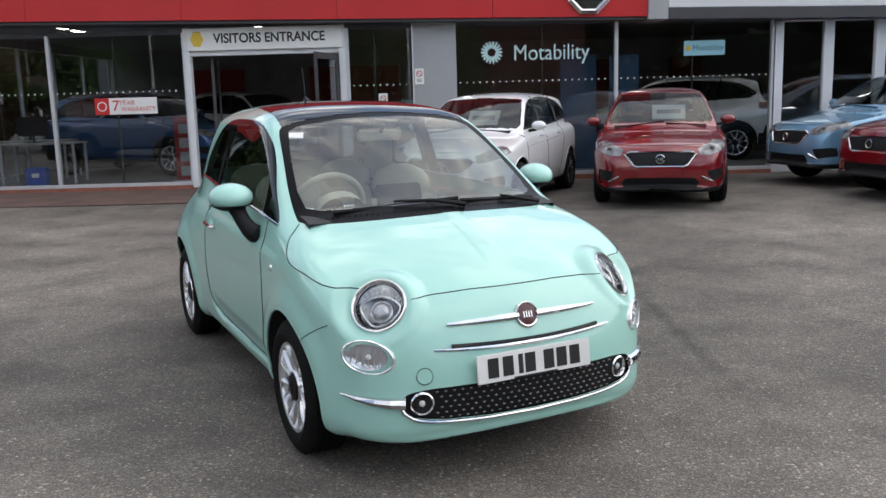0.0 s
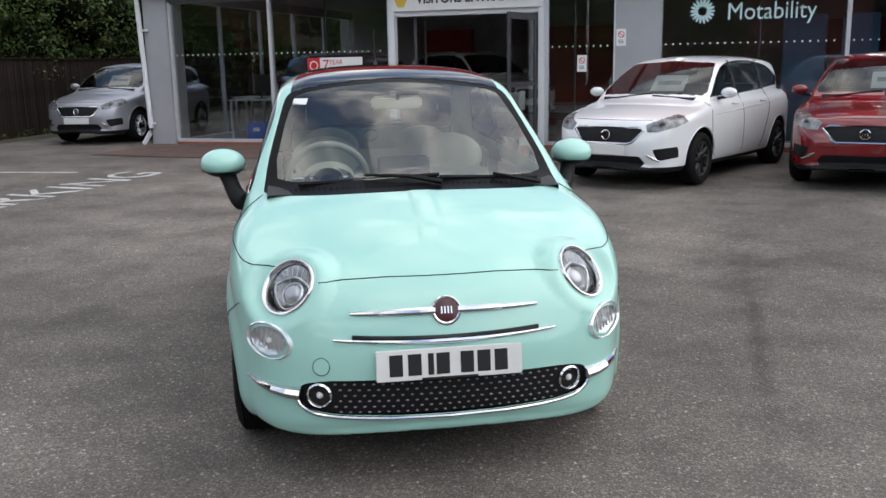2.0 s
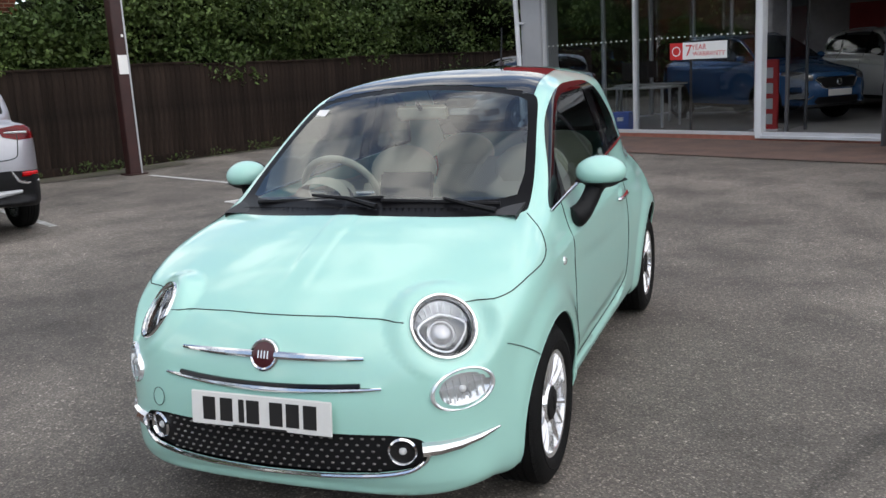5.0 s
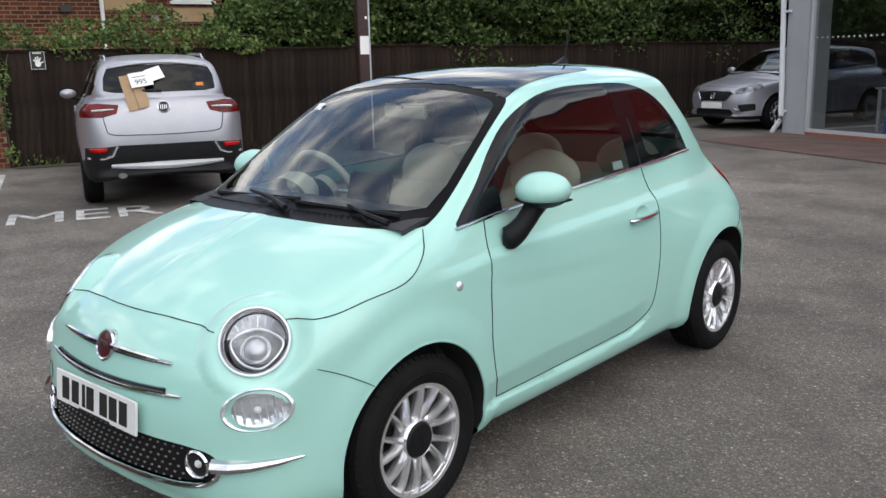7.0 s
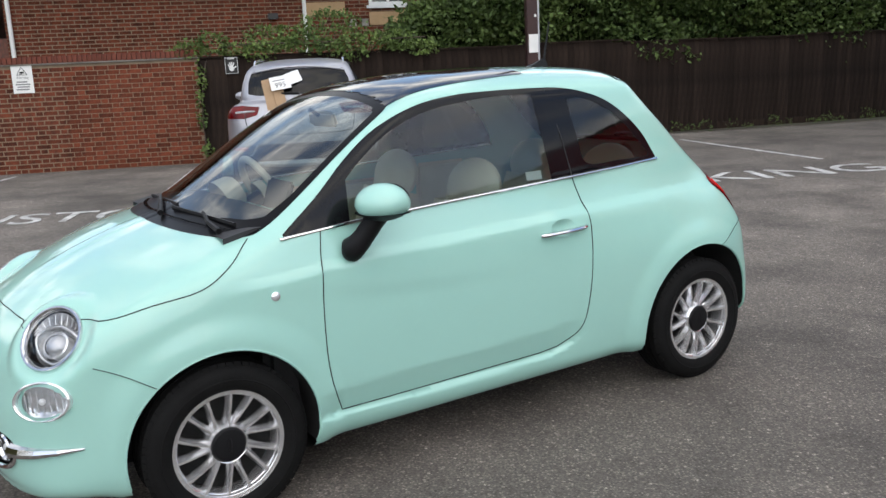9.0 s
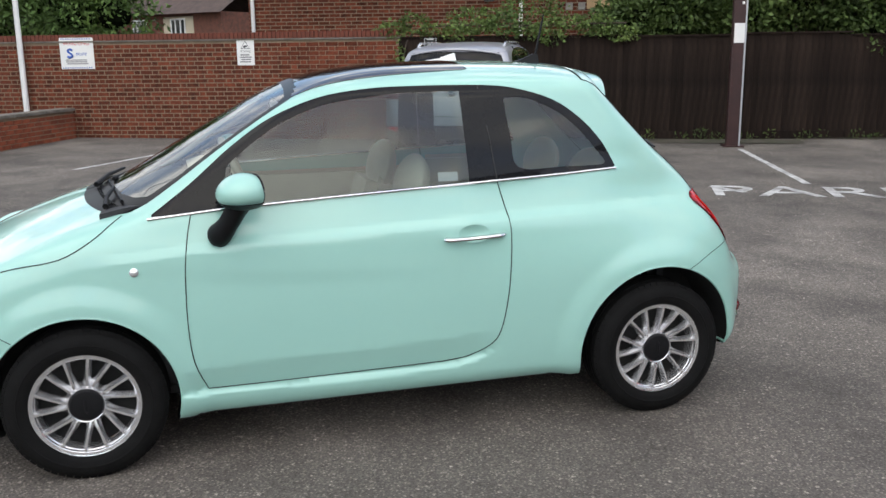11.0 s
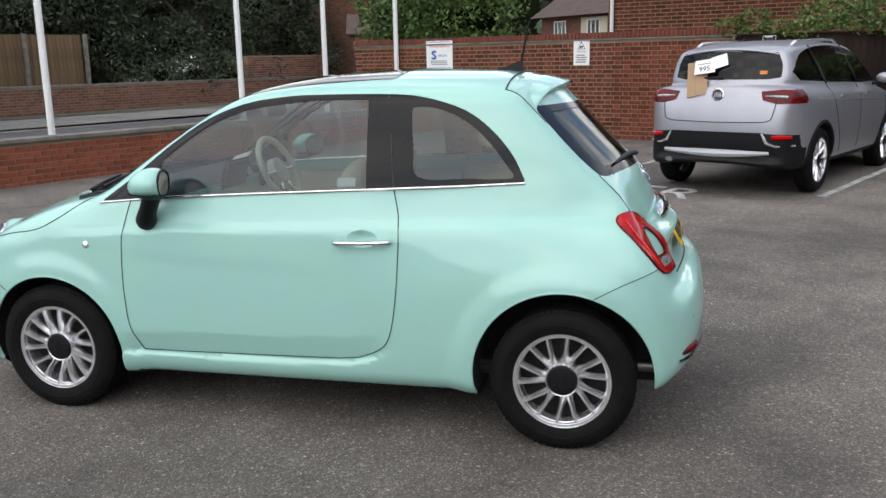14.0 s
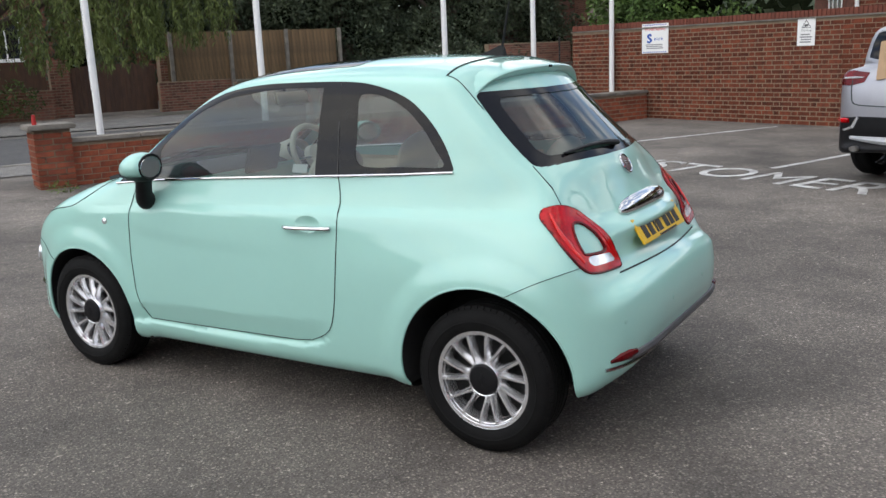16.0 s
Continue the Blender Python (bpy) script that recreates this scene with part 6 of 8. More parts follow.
# down pipe leaning off the corner column
dp = thing("down_pipe", pose(-8.98, 14.90, 0), "white rainwater pipe on the corner column", "drain pipe")
part("pipe", tube([(-.16, 0, 3.6), (-.10, 0, 2.9), (.0, 0, .42), (-.02, -.01, .33), (-.16, -.04, .12)], .045, 14), M_white_frame, dp, "", True)
for z in (.5, 2.2):
    part("bracket", box(-.06, .06, -.02, .09, z - .02, z + .02), M_white_frame, dp)

# fascia: red sheet, grey post, white sign band
fs_ = tagged(new("fascia"), "bright red fascia band above the showroom windows", "fascia", "", "structure")
lean = Matrix.Translation((0, 0, 2.735)) @ Matrix.Rotation(radians(1.05), 4, "Y")
part("soffit", box(-9.05, 3.4, FY - .35, FY + .3, -.02, .03, .004), M_dark_trim, fs_, at=lean)
for k in range(5):
    a = -9.1 + k * 2.5
    part("cladding_panel", box(a + .002, a + 2.498, FY - .40, FY + .25, .03, 1.65, .004), M_red_clad, fs_, "red metal cladding panel", at=lean)
part("end_post", box(3.40, 3.72, FY - .45, FY + .25, -.02, 1.7, .006), M_grey_clad, fs_, at=lean)
part("sign_band", box(3.72, 13.5, FY - .42, FY + .25, .16, 1.6, .01), M_white_clad, fs_, "white sign band", at=lean)
part("band_edge", box(3.72, 13.5, FY - .45, FY + .25, -.02, .16, .006), M_dark_trim, fs_, at=lean)
part("sign_emblem", lathe([(.36, 0), (.36, .03), (.30, .05), (.27, .03), (.0, .03)], 8, m=lean @ frame_at((2.44, FY - .41, .40), (0, -1, 0)) @ Matrix.Rotation(radians(22.5), 4, "Z")), M_chrome, fs_, "octagonal chrome emblem")

# entrance
en = tagged(new("door_entrance"), "open glazed visitors entrance with white frame", "door", "", "structure")
for x in (-4.14, -1.58):
    part("jamb", box(x - .05, x + .05, FY - .09, FY + .07, .12, 2.74, .006), M_white_frame, en)
sg = part("sign_panel", box(-4.12, -1.56, FY - .12, FY - .05, 2.37, 2.73, .006), M_paper, en, "white visitors entrance sign")
words("VISITORS ENTRANCE", .215, M_sign_black, en, frame_at((-2.76, FY - .121, 2.555), (0, -1, 0)), "lettering", .002, "black capital letters", "CENTER", .90, .0055)
part("sign_shield", lathe([(.13, 0), (.12, .006), (.0, .007)], 6, m=frame_at((-3.95, FY - .121, 2.555), (0, -1, 0)) @ Matrix.Diagonal((.85, 1.05, 1, 1))), M_yellow, en, "yellow shield mark")
part("transom", box(-4.1, -1.6, FY - .06, FY + .05, 2.29, 2.37, .005), M_white_frame, en)
part("threshold", box(-4.1, -1.6, FY - .1, FY + .1, .12, .165, .004), M_alu, en, "metal threshold strip")
leaf = part("door_leaf", box(-.02, .02, -1.0, -.94, .02, 2.12, .004), M_dark_trim, en, "open dark metal door leaf", at=pose(-1.66, FY - .08, .14, 0, 0, -14))
for b_ in (box(-.02, .02, -.08, 0, .02, 2.12, .004), box(-.02, .02, -.94, -.08, .02, .16, .004), box(-.02, .02, -.94, -.08, 2.02, 2.12, .004), box(-.02, .02, -.94, -.08, 1.0, 1.06, .004)):
    part("leaf_rail", b_, M_dark_trim, leaf)
part("leaf_pane", box(-.003, .003, -.94, -.08, .1, 2.05), M_shopglass, leaf)
part("leaf_notice", box(-.006, -.004, -.62, -.40, .62, .92), M_paper, leaf)
lf2 = part("door_leaf", box(-.025, .025, 0, .06, .02, 2.12, .004), M_dark_trim, en, "dark inner door leaf", at=pose(-3.78, FY + .10, .14, 0, 0, 8))
part("leaf_rail", box(-.02, .02, .9, .96, .02, 2.12, .004), M_dark_trim, lf2)
part("leaf_pane", box(-.003, .003, .06, .9, .1, 2.05), M_shopglass, lf2)

# white framed doors at the right
fd = tagged(new("door_fold"), "white framed folding glass doors", "door", "", "structure")
for x in (5.66, 6.50, 7.36, 8.22, 9.08):
    part("stile", box(x - .085, x + .085, FY - .05, FY + .06, .12, 2.66, .008), M_white_frame, fd)
part("top_rail", box(5.6, 9.2, FY - .05, FY + .06, 2.58, 2.74, .006), M_white_frame, fd)
part("bottom_rail", box(5.6, 9.2, FY - .045, FY + .055, .10, .30, .006), M_white_frame, fd)
for x in (5.745, 6.585, 7.445, 8.305):
    part("pane", box(x, x + .67, FY, FY + .008, .3, 2.58), M_shopglass, fd)
part("pull_handle", tube([(5.74, FY - .06, 1.15), (5.74, FY - .10, 1.17), (5.95, FY - .10, 1.17)], .012, 8), M_chrome, fd)
tagged(part("wall_right", box(9.2, 14.2, FY, FY + .2, 0, 2.75), M_grey_clad), "grey wall of the showroom", "wall", "", "structure")

# writing and prints on the glass
lg = thing("window_lettering", frame_at((1.62, FY - .002, 2.19), (0, -1, 0)), "pale teal lettering and flower emblem on the shop window", "window print")
words("Motability", .36, M_teal, lg, Matrix.Translation((.27, .0, 0)), "lettering", .0, "", "CENTER", .88)
for k in range(18):
    a = k * 20
    part("petal", lathe([(.0, .0), (1, .001), (.0, .0015)], 10, m=Matrix.Translation((-.72, .03, 0)) @ Matrix.Rotation(radians(a), 4, "Z") @ Matrix.Translation((.125, 0, 0)) @ Matrix.Diagonal((.065, .019, 1, 1))), M_teal, lg)
l2 = thing("window_sticker", frame_at((4.44, FY - .002, 2.20), (0, -1, 0)), "pale blue sticker with dark lettering on the window", "sticker")
part("sheet", box(-.34, .34, -.12, .12, -.001, .001), M_skyblue, l2)
words("Motability", .13, M_navy, l2, Matrix.Translation((.06, 0, .0015)), "lettering", .0005)
part("sun_mark", lathe([(.045, .001), (.0, .002)], 14, m=Matrix.Translation((-.27, 0, 0))), M_yellow, l2)
l3 = thing("warranty_banner", frame_at((-5.24, FY - .012, 1.51), (0, -1, 0)), "white and red seven year warranty banner on the window", "banner")
part("sheet", box(-.52, .52, -.135, .135, 0, .004), M_paper, l3)
part("red_end", box(-.52, -.28, -.135, .135, .0042, .0055), M_sign_red, l3)
part("octagon_mark", lathe([(.085, .006), (.07, .008), (.065, .006)], 8, m=Matrix.Translation((-.40, 0, 0))), M_paper, l3)
words("7", .25, M_sign_red, l3, Matrix.Translation((-.17, 0, .005)), "lettering", .0008)
words("YEAR", .115, M_sign_red, l3, Matrix.Translation((.02, .05, .005)), "lettering", .0008)
words("WARRANTY", .105, M_sign_red, l3, Matrix.Translation((.20, -.055, .005)), "lettering", .0008)
for x, z in ((-.31, 1.86), (-.93, 1.47)):
    ns = thing("no_smoking_sign", frame_at((x, FY - (.074 if x > -.4 else .004), z), (0, -1, 0)), "small white no smoking notice", "sign")
    part("sheet", box(-.075, .075, -.13, .13, 0, .003), M_paper, ns)
    part("ring_mark", tube([(.045 * math.cos(t), .045 + .045 * math.sin(t), .004) for t in np.linspace(0, 6.283, 20, endpoint=False)], .006, 4, True), M_sign_red, ns)
    part("bar_mark", box(-.045, .045, -.005, .005, .003, .0045, 0, None, Matrix.Translation((0, .045, 0)) @ Matrix.Rotation(radians(-40), 4, "Z")), M_sign_red, ns)
    text_bars(ns, -.05, .05, -.04, .012, 3, M_sign_grey, .0032)
ex = thing("fire_extinguisher", pose(-1.62, 13.85, gz(-1.62, 13.85) + .012), "red fire extinguisher standing on the block paving", "extinguisher")
part("cylinder", lathe([(.0, 0), (.075, 0), (.08, .02), (.08, .40), (.06, .46), (.025, .49), (.025, .52), (0, .52)], 20), M_red_clad, ex, "", True)
part("label", lathe([(.0805, .18), (.0805, .32)], 20), M_paper, ex)
part("valve", box(-.02, .02, -.03, .06, .52, .57, .006), M_sign_black, ex)
part("hose", tube(spline([(.03, 0, .54), (.10, .0, .50), (.105, 0, .30), (.09, 0, .16)], 5).tolist(), .011, 6), M_sign_black, ex)
# things inside, seen through the glass
for x, y, w in ((2.42, 15.55, .62), (3.22, 15.6, .52)):
    bn = thing("banner_stand", pose(x, y, .15), "dark blue roll-up banner behind the shop window", "banner")
    part("sheet", box(-w / 2, w / 2, -.005, .005, .05, 2.0), M_navy, bn)
    part("base", box(-w / 2, w / 2, -.08, .08, 0, .06, .01), M_alu, bn)
for x, y, rz in ((-7.3, 16.4, 4), (-8.0, 17.8, 0)):
    dk = thing("office_desk", pose(x, y, .15, 0, 0, rz), "pale office desk with metal legs in the showroom", "desk")
    part("desktop", box(-.7, .7, -.38, .38, .71, .74, .005), M_desk, dk)
    for sx in (-.64, .64):
        for sy in (-.33, .33):
            part("leg", box(sx - .02, sx + .02, sy - .02, sy + .02, 0, .71), M_alu, dk)
    mon = thing("monitor", pose(x - .2, y + .1, .89, 0, 0, rz), "black computer monitor on the desk", "monitor")
    part("screen", box(-.27, .27, -.015, .015, .12, .46, .006), M_sign_black, mon)
    part("foot", box(-.1, .1, -.08, .08, 0, .012), M_sign_black, mon)
    part("neck", box(-.02, .02, -.01, .01, .01, .14), M_sign_black, mon)
bx = thing("storage_box", pose(-7.05, 15.5, .15, 0, 0, 10), "bright blue plastic box on the showroom floor", "box")
part("body", box(-.17, .17, -.14, .14, 0, .34, .012), M_sign_blue, bx)
part("label", box(-.06, .06, -.146, -.141, .18, .25), M_paper, bx)
rp = thing("display_stand", pose(-4.55, 16.0, .15, 0, 0, 6), "narrow red display stand with white pictures", "display stand")
part("panel", box(-.2, .2, -.03, .03, 0, 1.15, .01), M_redpanel, rp)
for k in range(4):
    part("picture", box(-.12, .12, -.034, -.031, .1 + k * .25, .27 + k * .25), M_grey_clad, rp)
part("foot", box(-.24, .24, -.12, .12, 0, .02), M_alu, rp)
for x0, x1 in ((-6.6, -5.2), (-3.4, -1.0), (3.6, 5.0), (6.2, 7.0)):
    tagged(part("wall_panel", box(x0, x1, 23.9, 24.18, .4, 2.4), M_redpanel), "dark red panel on the showroom wall", "panel", "", "structure")
# fill lights added out of sight above the window head, to brighten the showroom
M_fill = mat("fill_glow", (1.0, .97, .92), .5, emit=5.5)
for x in (-6.8, -3.4, .4, 3.6, 6.8):
    for y in (16.2, 17.5):
        cl = thing("fill_light", pose(x, y, 2.95), "slim fill light added out of view under the showroom ceiling", "lamp", "showroom lights")
        part("frame", box(-.08, .08, -.54, .54, -.02, -.002), M_white, cl)
        part("diffuser", box(-.05, .05, -.50, .50, -.026, -.021), M_fill, cl)

# ---- parked cars ----
H_LOW = dict(side=[(1.95, .20), (2.05, .30), (2.075, .46), (2.055, .60), (2.0, .72), (1.90, .80), (1.60, .875), (1.25, .935), (.98, .985), (.4, 1.02), (-.8, 1.06), (-1.6, 1.075), (-1.80, 1.06), (-1.885, 1.0), (-1.94, .85), (-1.97, .6), (-1.95, .38), (-1.85, .25), (0, .19)],
             plan=[(2.17, 0), (2.14, .3), (2.05, .54), (1.86, .72), (1.5, .83), (1.0, .87), (0, .86), (-1.0, .87), (-1.6, .83), (-1.9, .69), (-2.05, .4), (-2.08, 0)],
             front=[(0, .15), (.6, .17), (.77, .22), (.835, .36), (.862, .55), (.858, .74), (.83, .88), (.765, .98), (.6, 1.06), (0, 1.13)])
H_TOP = dict(side=[(1.25, .9), (1.08, 1.0), (.75, 1.2), (.42, 1.37), (.15, 1.455), (-.3, 1.495), (-.8, 1.49), (-1.3, 1.46), (-1.6, 1.42), (-1.73, 1.37), (-1.79, 1.2), (-1.835, 1.08), (-1.80, .95), (-1.7, .85), (0, .8)],
             plan=[(1.5, 0), (1.4, .45), (1.1, .70), (.7, .775), (0, .785), (-.8, .765), (-1.4, .70), (-1.72, .60), (-1.9, .42), (-1.98, 0)],
             front=[(0, .75), (.80, .75), (.785, .95), (.74, 1.05), (.68, 1.2), (.62, 1.34), (.555, 1.43), (.4, 1.49), (.2, 1.52), (0, 1.525)])


def scaled(d, sx, sy, sz, up=0.0, **kw):
    f = {"side": (sx, sz, 0, up), "plan": (sx, sy, 0, 0), "front": (sy, sz, 0, up)}
    return dict({k: [(a * f[k][0] + f[k][2], b * f[k][1] + f[k][3]) for a, b in v] for k, v in d.items()}, **kw)


def parked_shell(sx, sy, sz, up):
    return Shell(scaled(H_LOW, sx, sy, sz, up, sag_z=.08, sag_x=(.10, .04), k=.065), scaled(H_TOP, sx, sy, sz, up, sag_z=.05, sag_x=(.25, .2), k=.05, taper=.05), blend=.03)


SHAPES = {"hatch": dict(s=(1, 1, 1, 0), wb=1.26, R=.305, arch=.365, half=.765), "suv": dict(s=(1.055, 1.04, 1.045, .06), wb=1.29, R=.34, arch=.40, half=.79)}
M_paints = {"white": mat("white_car_paint", (.74, .75, .76), .25, coat=1.0, vary=.02, scale=2), "red": mat("red_car_paint", (.17, .004, .008), .22, .15, coat=1.0, vary=.05, scale=3),
            "silver": mat("silver_car_paint", (.36, .36, .39), .38, .6, coat=.5, vary=.04, scale=3), "blue": mat("pale_blue_car_paint", (.16, .31, .46), .25, .35, coat=1.0, vary=.04, scale=3),
            "navy": mat("blue_car_paint", (.03, .10, .25), .25, .3, coat=1.0, vary=.04, scale=3)}
M_carglass = glass("car_glass", (.42, .46, .46), .05)
M_privacy = glass("privacy_glass", (.06, .065, .08), .028)
M_card = mat("cardboard", (.36, .24, .14), .85, vary=.1, scale=6)
CACHE = {}


def parked_car(kind, paint, x, y, rz, label, group="", z=None, front=True, rear=False, plate="white", h=.04, dark_rims=False):
    sp = SHAPES[kind]
    sx, sy, sz, up = sp["s"]
    X = lambda a: a * sx
    Zz = lambda b: b * sz + up
    Y = lambda a: a * sy
    yz = lambda pts: [(Y(a), Zz(b)) for a, b in pts]
    xz = lambda pts: [(X(a), Zz(b)) for a, b in pts]
    GL = xz(spline([(.88, 1.005), (.55, 1.23), (.22, 1.375), (-.3, 1.425), (-.9, 1.41), (-1.35, 1.335), (-1.62, 1.17)], 3).tolist() + [(-1.5, 1.09), (-.6, 1.045), (.3, 1.015)])
    SCR = yz([(-.05, 1.035), (.45, 1.03), (.655, 1.02), (.69, 1.06), (.62, 1.26), (.555, 1.385), (.5, 1.405), (-.05, 1.43)])
    RSC = yz([(-.05, 1.10), (.45, 1.10), (.56, 1.12), (.55, 1.25), (.50, 1.36), (-.05, 1.38)])
    GRI = yz([(-.05, .705), (.38, .695), (.44, .665), (.33, .535), (.28, .515), (-.05, .51)])
    HL = yz([(.45, .725), (.56, .775), (.66, .83), (.76, .895), (.84, .93), (.86, .87), (.84, .78), (.74, .695), (.60, .650), (.49, .645)])
    LOWI = yz([(-.05, .375), (.42, .375), (.48, .30), (.44, .255), (-.05, .25)])
    FOG = yz([(.56, .455), (.76, .48), (.77, .36), (.62, .325)])
    TL = yz([(.43, .985), (.62, 1.0), (.80, 1.0), (.83, .92), (.80, .87), (.60, .865), (.46, .90)])
    RB = yz([(-.05, .585), (.48, .585), (.56, .575), (.79, .565), (.80, .44), (.9, .40), (.9, .2), (-.05, .2)])
    ARF, ARR = ring(sp["wb"], sp["R"] + .01, sp["arch"], sp["arch"], 40), ring(-sp["wb"], sp["R"] + .01, sp["arch"], sp["arch"], 40)
    if kind not in CACHE:
        sh = parked_shell(*sp["s"])
        flank = lambda P, N: P[:, 1] > .4
        fr = lambda P, N: P[:, 0] > 1.0
        re = lambda P, N: P[:, 0] < X(-1.62)
        regions = [("underbody", "side", None, lambda P, N: (N[:, 2] < -.7) & (P[:, 2] < .4)),
                   ("sill", "side", xz([(2.4, .12), (2.4, .255), (-2.4, .255), (-2.4, .12)]), lambda P, N: N[:, 2] > -.7),
                   ("rear_bumper", "end", RB, re), ("side_glass", "side", GL, flank), ("windscreen", "end", SCR, lambda P, N: (P[:, 0] > .1) & (P[:, 1] < Y(.70))),
                   ("rear_glass", "end", RSC, re), ("grille", "end", GRI, fr), ("headlamp", "end", HL, lambda P, N: P[:, 0] > X(1.60)), ("lower_intake", "end", LOWI, fr), ("fog_intake", "end", FOG, fr), ("tail_lamp", "end", TL, re),
                   ("arch_front", "side", ARF, flank), ("arch_rear", "side", ARR, flank)]
        CACHE[kind] = (sh, panels(sh, .03, ((-2.3, 2.4), 1.05, (.05, 1.85)), regions))
    sh, (V, N, L, R) = CACHE[kind]
    both = lambda k: np.vstack([L[k], R[k]])
    M_p = M_paints[paint]
    z = gz(x, y) if z is None else z
    car = thing("parked_suv" if kind == "suv" else "parked_hatchback", pose(x, y, z, 0, 0, rz), label, "car", group)
    body = panel("body", V, N, both("body"), M_p, car)
    panel("underbody", V, N, both("underbody"), M_under, car)
    panel("sill", V, N, both("sill"), M_plastic, car, "black lower trim")
    panel("rear_bumper", V, N, both("rear_bumper"), M_plastic if kind == "suv" else M_p, car)
    panel("windscreen", V, N, both("windscreen"), M_carglass, car, "dark windscreen")
    panel("rear_glass", V, N, both("rear_glass"), M_privacy if kind == "suv" else M_carglass, car, "dark rear window")
    gr = panel("grille", V, N, both("grille"), M_plastic, car, "black mesh grille", -.015)
    panel("lower_intake", V, N, both("lower_intake"), M_plastic, car, "", -.01)
    half_g = on_end(sh, GRI[1:-1], 1, .004)
    full = [(q[0], q[1], q[2]) for q in half_g] + [(q[0], -q[1], q[2]) for q in half_g[::-1]]
    part("grille_surround", tube(full, .014, 6, True), M_chrome, gr, "chrome grille surround")
    bx_ = sh.end_x(.0, Zz(.61))[0]
    bd_ = part("badge", lathe([(.062, -.01), (.062, .012), (.052, .016), (.046, .010)], 8, m=frame_at((bx_, 0, Zz(.61)), (1, 0, .1)) @ Matrix.Rotation(radians(22.5), 4, "Z")), M_chrome, gr, "octagonal chrome badge")
    for p0, p1 in (((-.025, -.02), (-.025, .02)), ((0, -.02), (0, .02)), ((.025, -.02), (.025, .02))):
        part("badge_mark", tube([frame_at((bx_ + .012, 0, Zz(.61)), (1, 0, .1)) @ Vector((*p0, 0)), frame_at((bx_ + .012, 0, Zz(.61)), (1, 0, .1)) @ Vector((*p1, 0))], .005, 5), M_chrome, gr)
    for s, S in ((1, L), (-1, R)):
        panel("side_glass", V, N, S["side_glass"], M_carglass, car, "dark side windows")
        hl = panel("headlamp", V, N, S["headlamp"], M_headlamp, car, "swept clear headlamp", .004)
        c = on_end(sh, [(s * Y(.63), Zz(.725))], 1, .006)[0]
        part("projector", lathe([(.036, -.006), (.032, .0), (.0, .004)], 16, m=frame_at(c, (.85, s * .4, .3))), M_trim_dark, hl)
        fi = panel("fog_intake", V, N, S["fog_intake"], M_plastic, car, "", -.006)
        part("chrome_blade", tube(on_end(sh, [(s * a, b) for a, b in yz([(.50, .395), (.56, .36), (.64, .325)])], 1, .006), [.008, .016, .006], 6, up=(1, 0, 0)), M_chrome, fi)
        panel("tail_lamp", V, N, S["tail_lamp"], M_red_dark, car, "red tail lamp", .004)
        part("window_trim", tube(on_side(sh, GL[-3:] + GL[:1], s, .004), .008, 6), M_chrome if kind == "hatch" else M_black_gloss, car)
        for xx in (.05, -.92):
            part("window_pillar", tube(on_side(sh, xz([(xx + .06, 1.03), (xx, 1.2), (xx - .06, 1.42)]), s, -.018), .028, 6), M_black_gloss, car)
        for pts in ([(1.0, .95), (1.02, .7), (.98, .4), (.85, .3)], [(.06, 1.02), (.03, .7), (.02, .3)], [(-.88, 1.05), (-.85, .8), (-.72, .55), (-.60, .3)]):
            part("door_gap", tube(on_side(sh, xz(spline(pts, 4).tolist()), s, .0), .0045, 5), M_gap, car)
        part("belt_crease", tube(on_side(sh, xz([(.9, .80), (.2, .83), (-.6, .86), (-1.4, .90)]), s, -.006), .012, 6), M_p, car)
        for xx in (.32, -.62):
            part("door_handle", tube(on_side(sh, xz([(xx - .08, .90), (xx, .905), (xx + .08, .905)]), s, .018), .013, 6), M_p, car)
        m = part("door_mirror", ball(1, 16, 10, None, Matrix.Diagonal((.062, .10, .062, 1))), M_p, car, "", True, at=pose(X(.70), s * (Y(.90)), Zz(1.05)))
        part("mirror_foot", tube([(0, -s * .03, -.05), (.0, -s * .14, -.07)], .022, 6), M_plastic, m)
        for nm, cx in (("front_arch", sp["wb"]), ("rear_arch", -sp["wb"])):
            arc = [(cx + (sp["arch"] + .002) * math.cos(t), sp["R"] + .01 + (sp["arch"] + .002) * math.sin(t)) for t in np.linspace(radians(-8), radians(188), 26)]
            part(nm, tube(on_side(sh, arc, s, -.008), .022 if kind == "suv" else .014, 6), M_plastic if kind == "suv" else M_p, car)
            liner = bmesh.new()
            yo = sh.side_y(*np.array(arc).T)
            va = [liner.verts.new((a, s * (q - .012), b)) for (a, b), q in zip(arc, yo)]
            vb = [liner.verts.new((a, s * .45, b)) for a, b in arc]
            for k in range(len(arc) - 1):
                liner.faces.new((va[k], va[k + 1], vb[k + 1], vb[k]))
            liner.faces.new(vb)
            part("wheel_well", liner, M_under, car)
            wheel(car, cx, s * (sp["half"] - .02), sp["R"], sp["R"], sp["R"] - .095, .20, 10, key=kind + ("_dark" if dark_rims else ""), dark=dark_rims)
    part("bonnet_gap", tube(on_end(sh, [(y_, Zz(.775)) for y_ in np.linspace(-.5, .5, 15)], 1), .004, 5), M_gap, car)
    if plate:
        px_ = sh.end_x(.0, Zz(.44))[0]
        part("front_plate", box(-.26, .26, -.055, .055, 0, .008, .002), M_plate_w if plate == "white" else M_p, car, "blank dealer plate", at=frame_at((px_ + .004, 0, Zz(.44)), (1, 0, .02)))
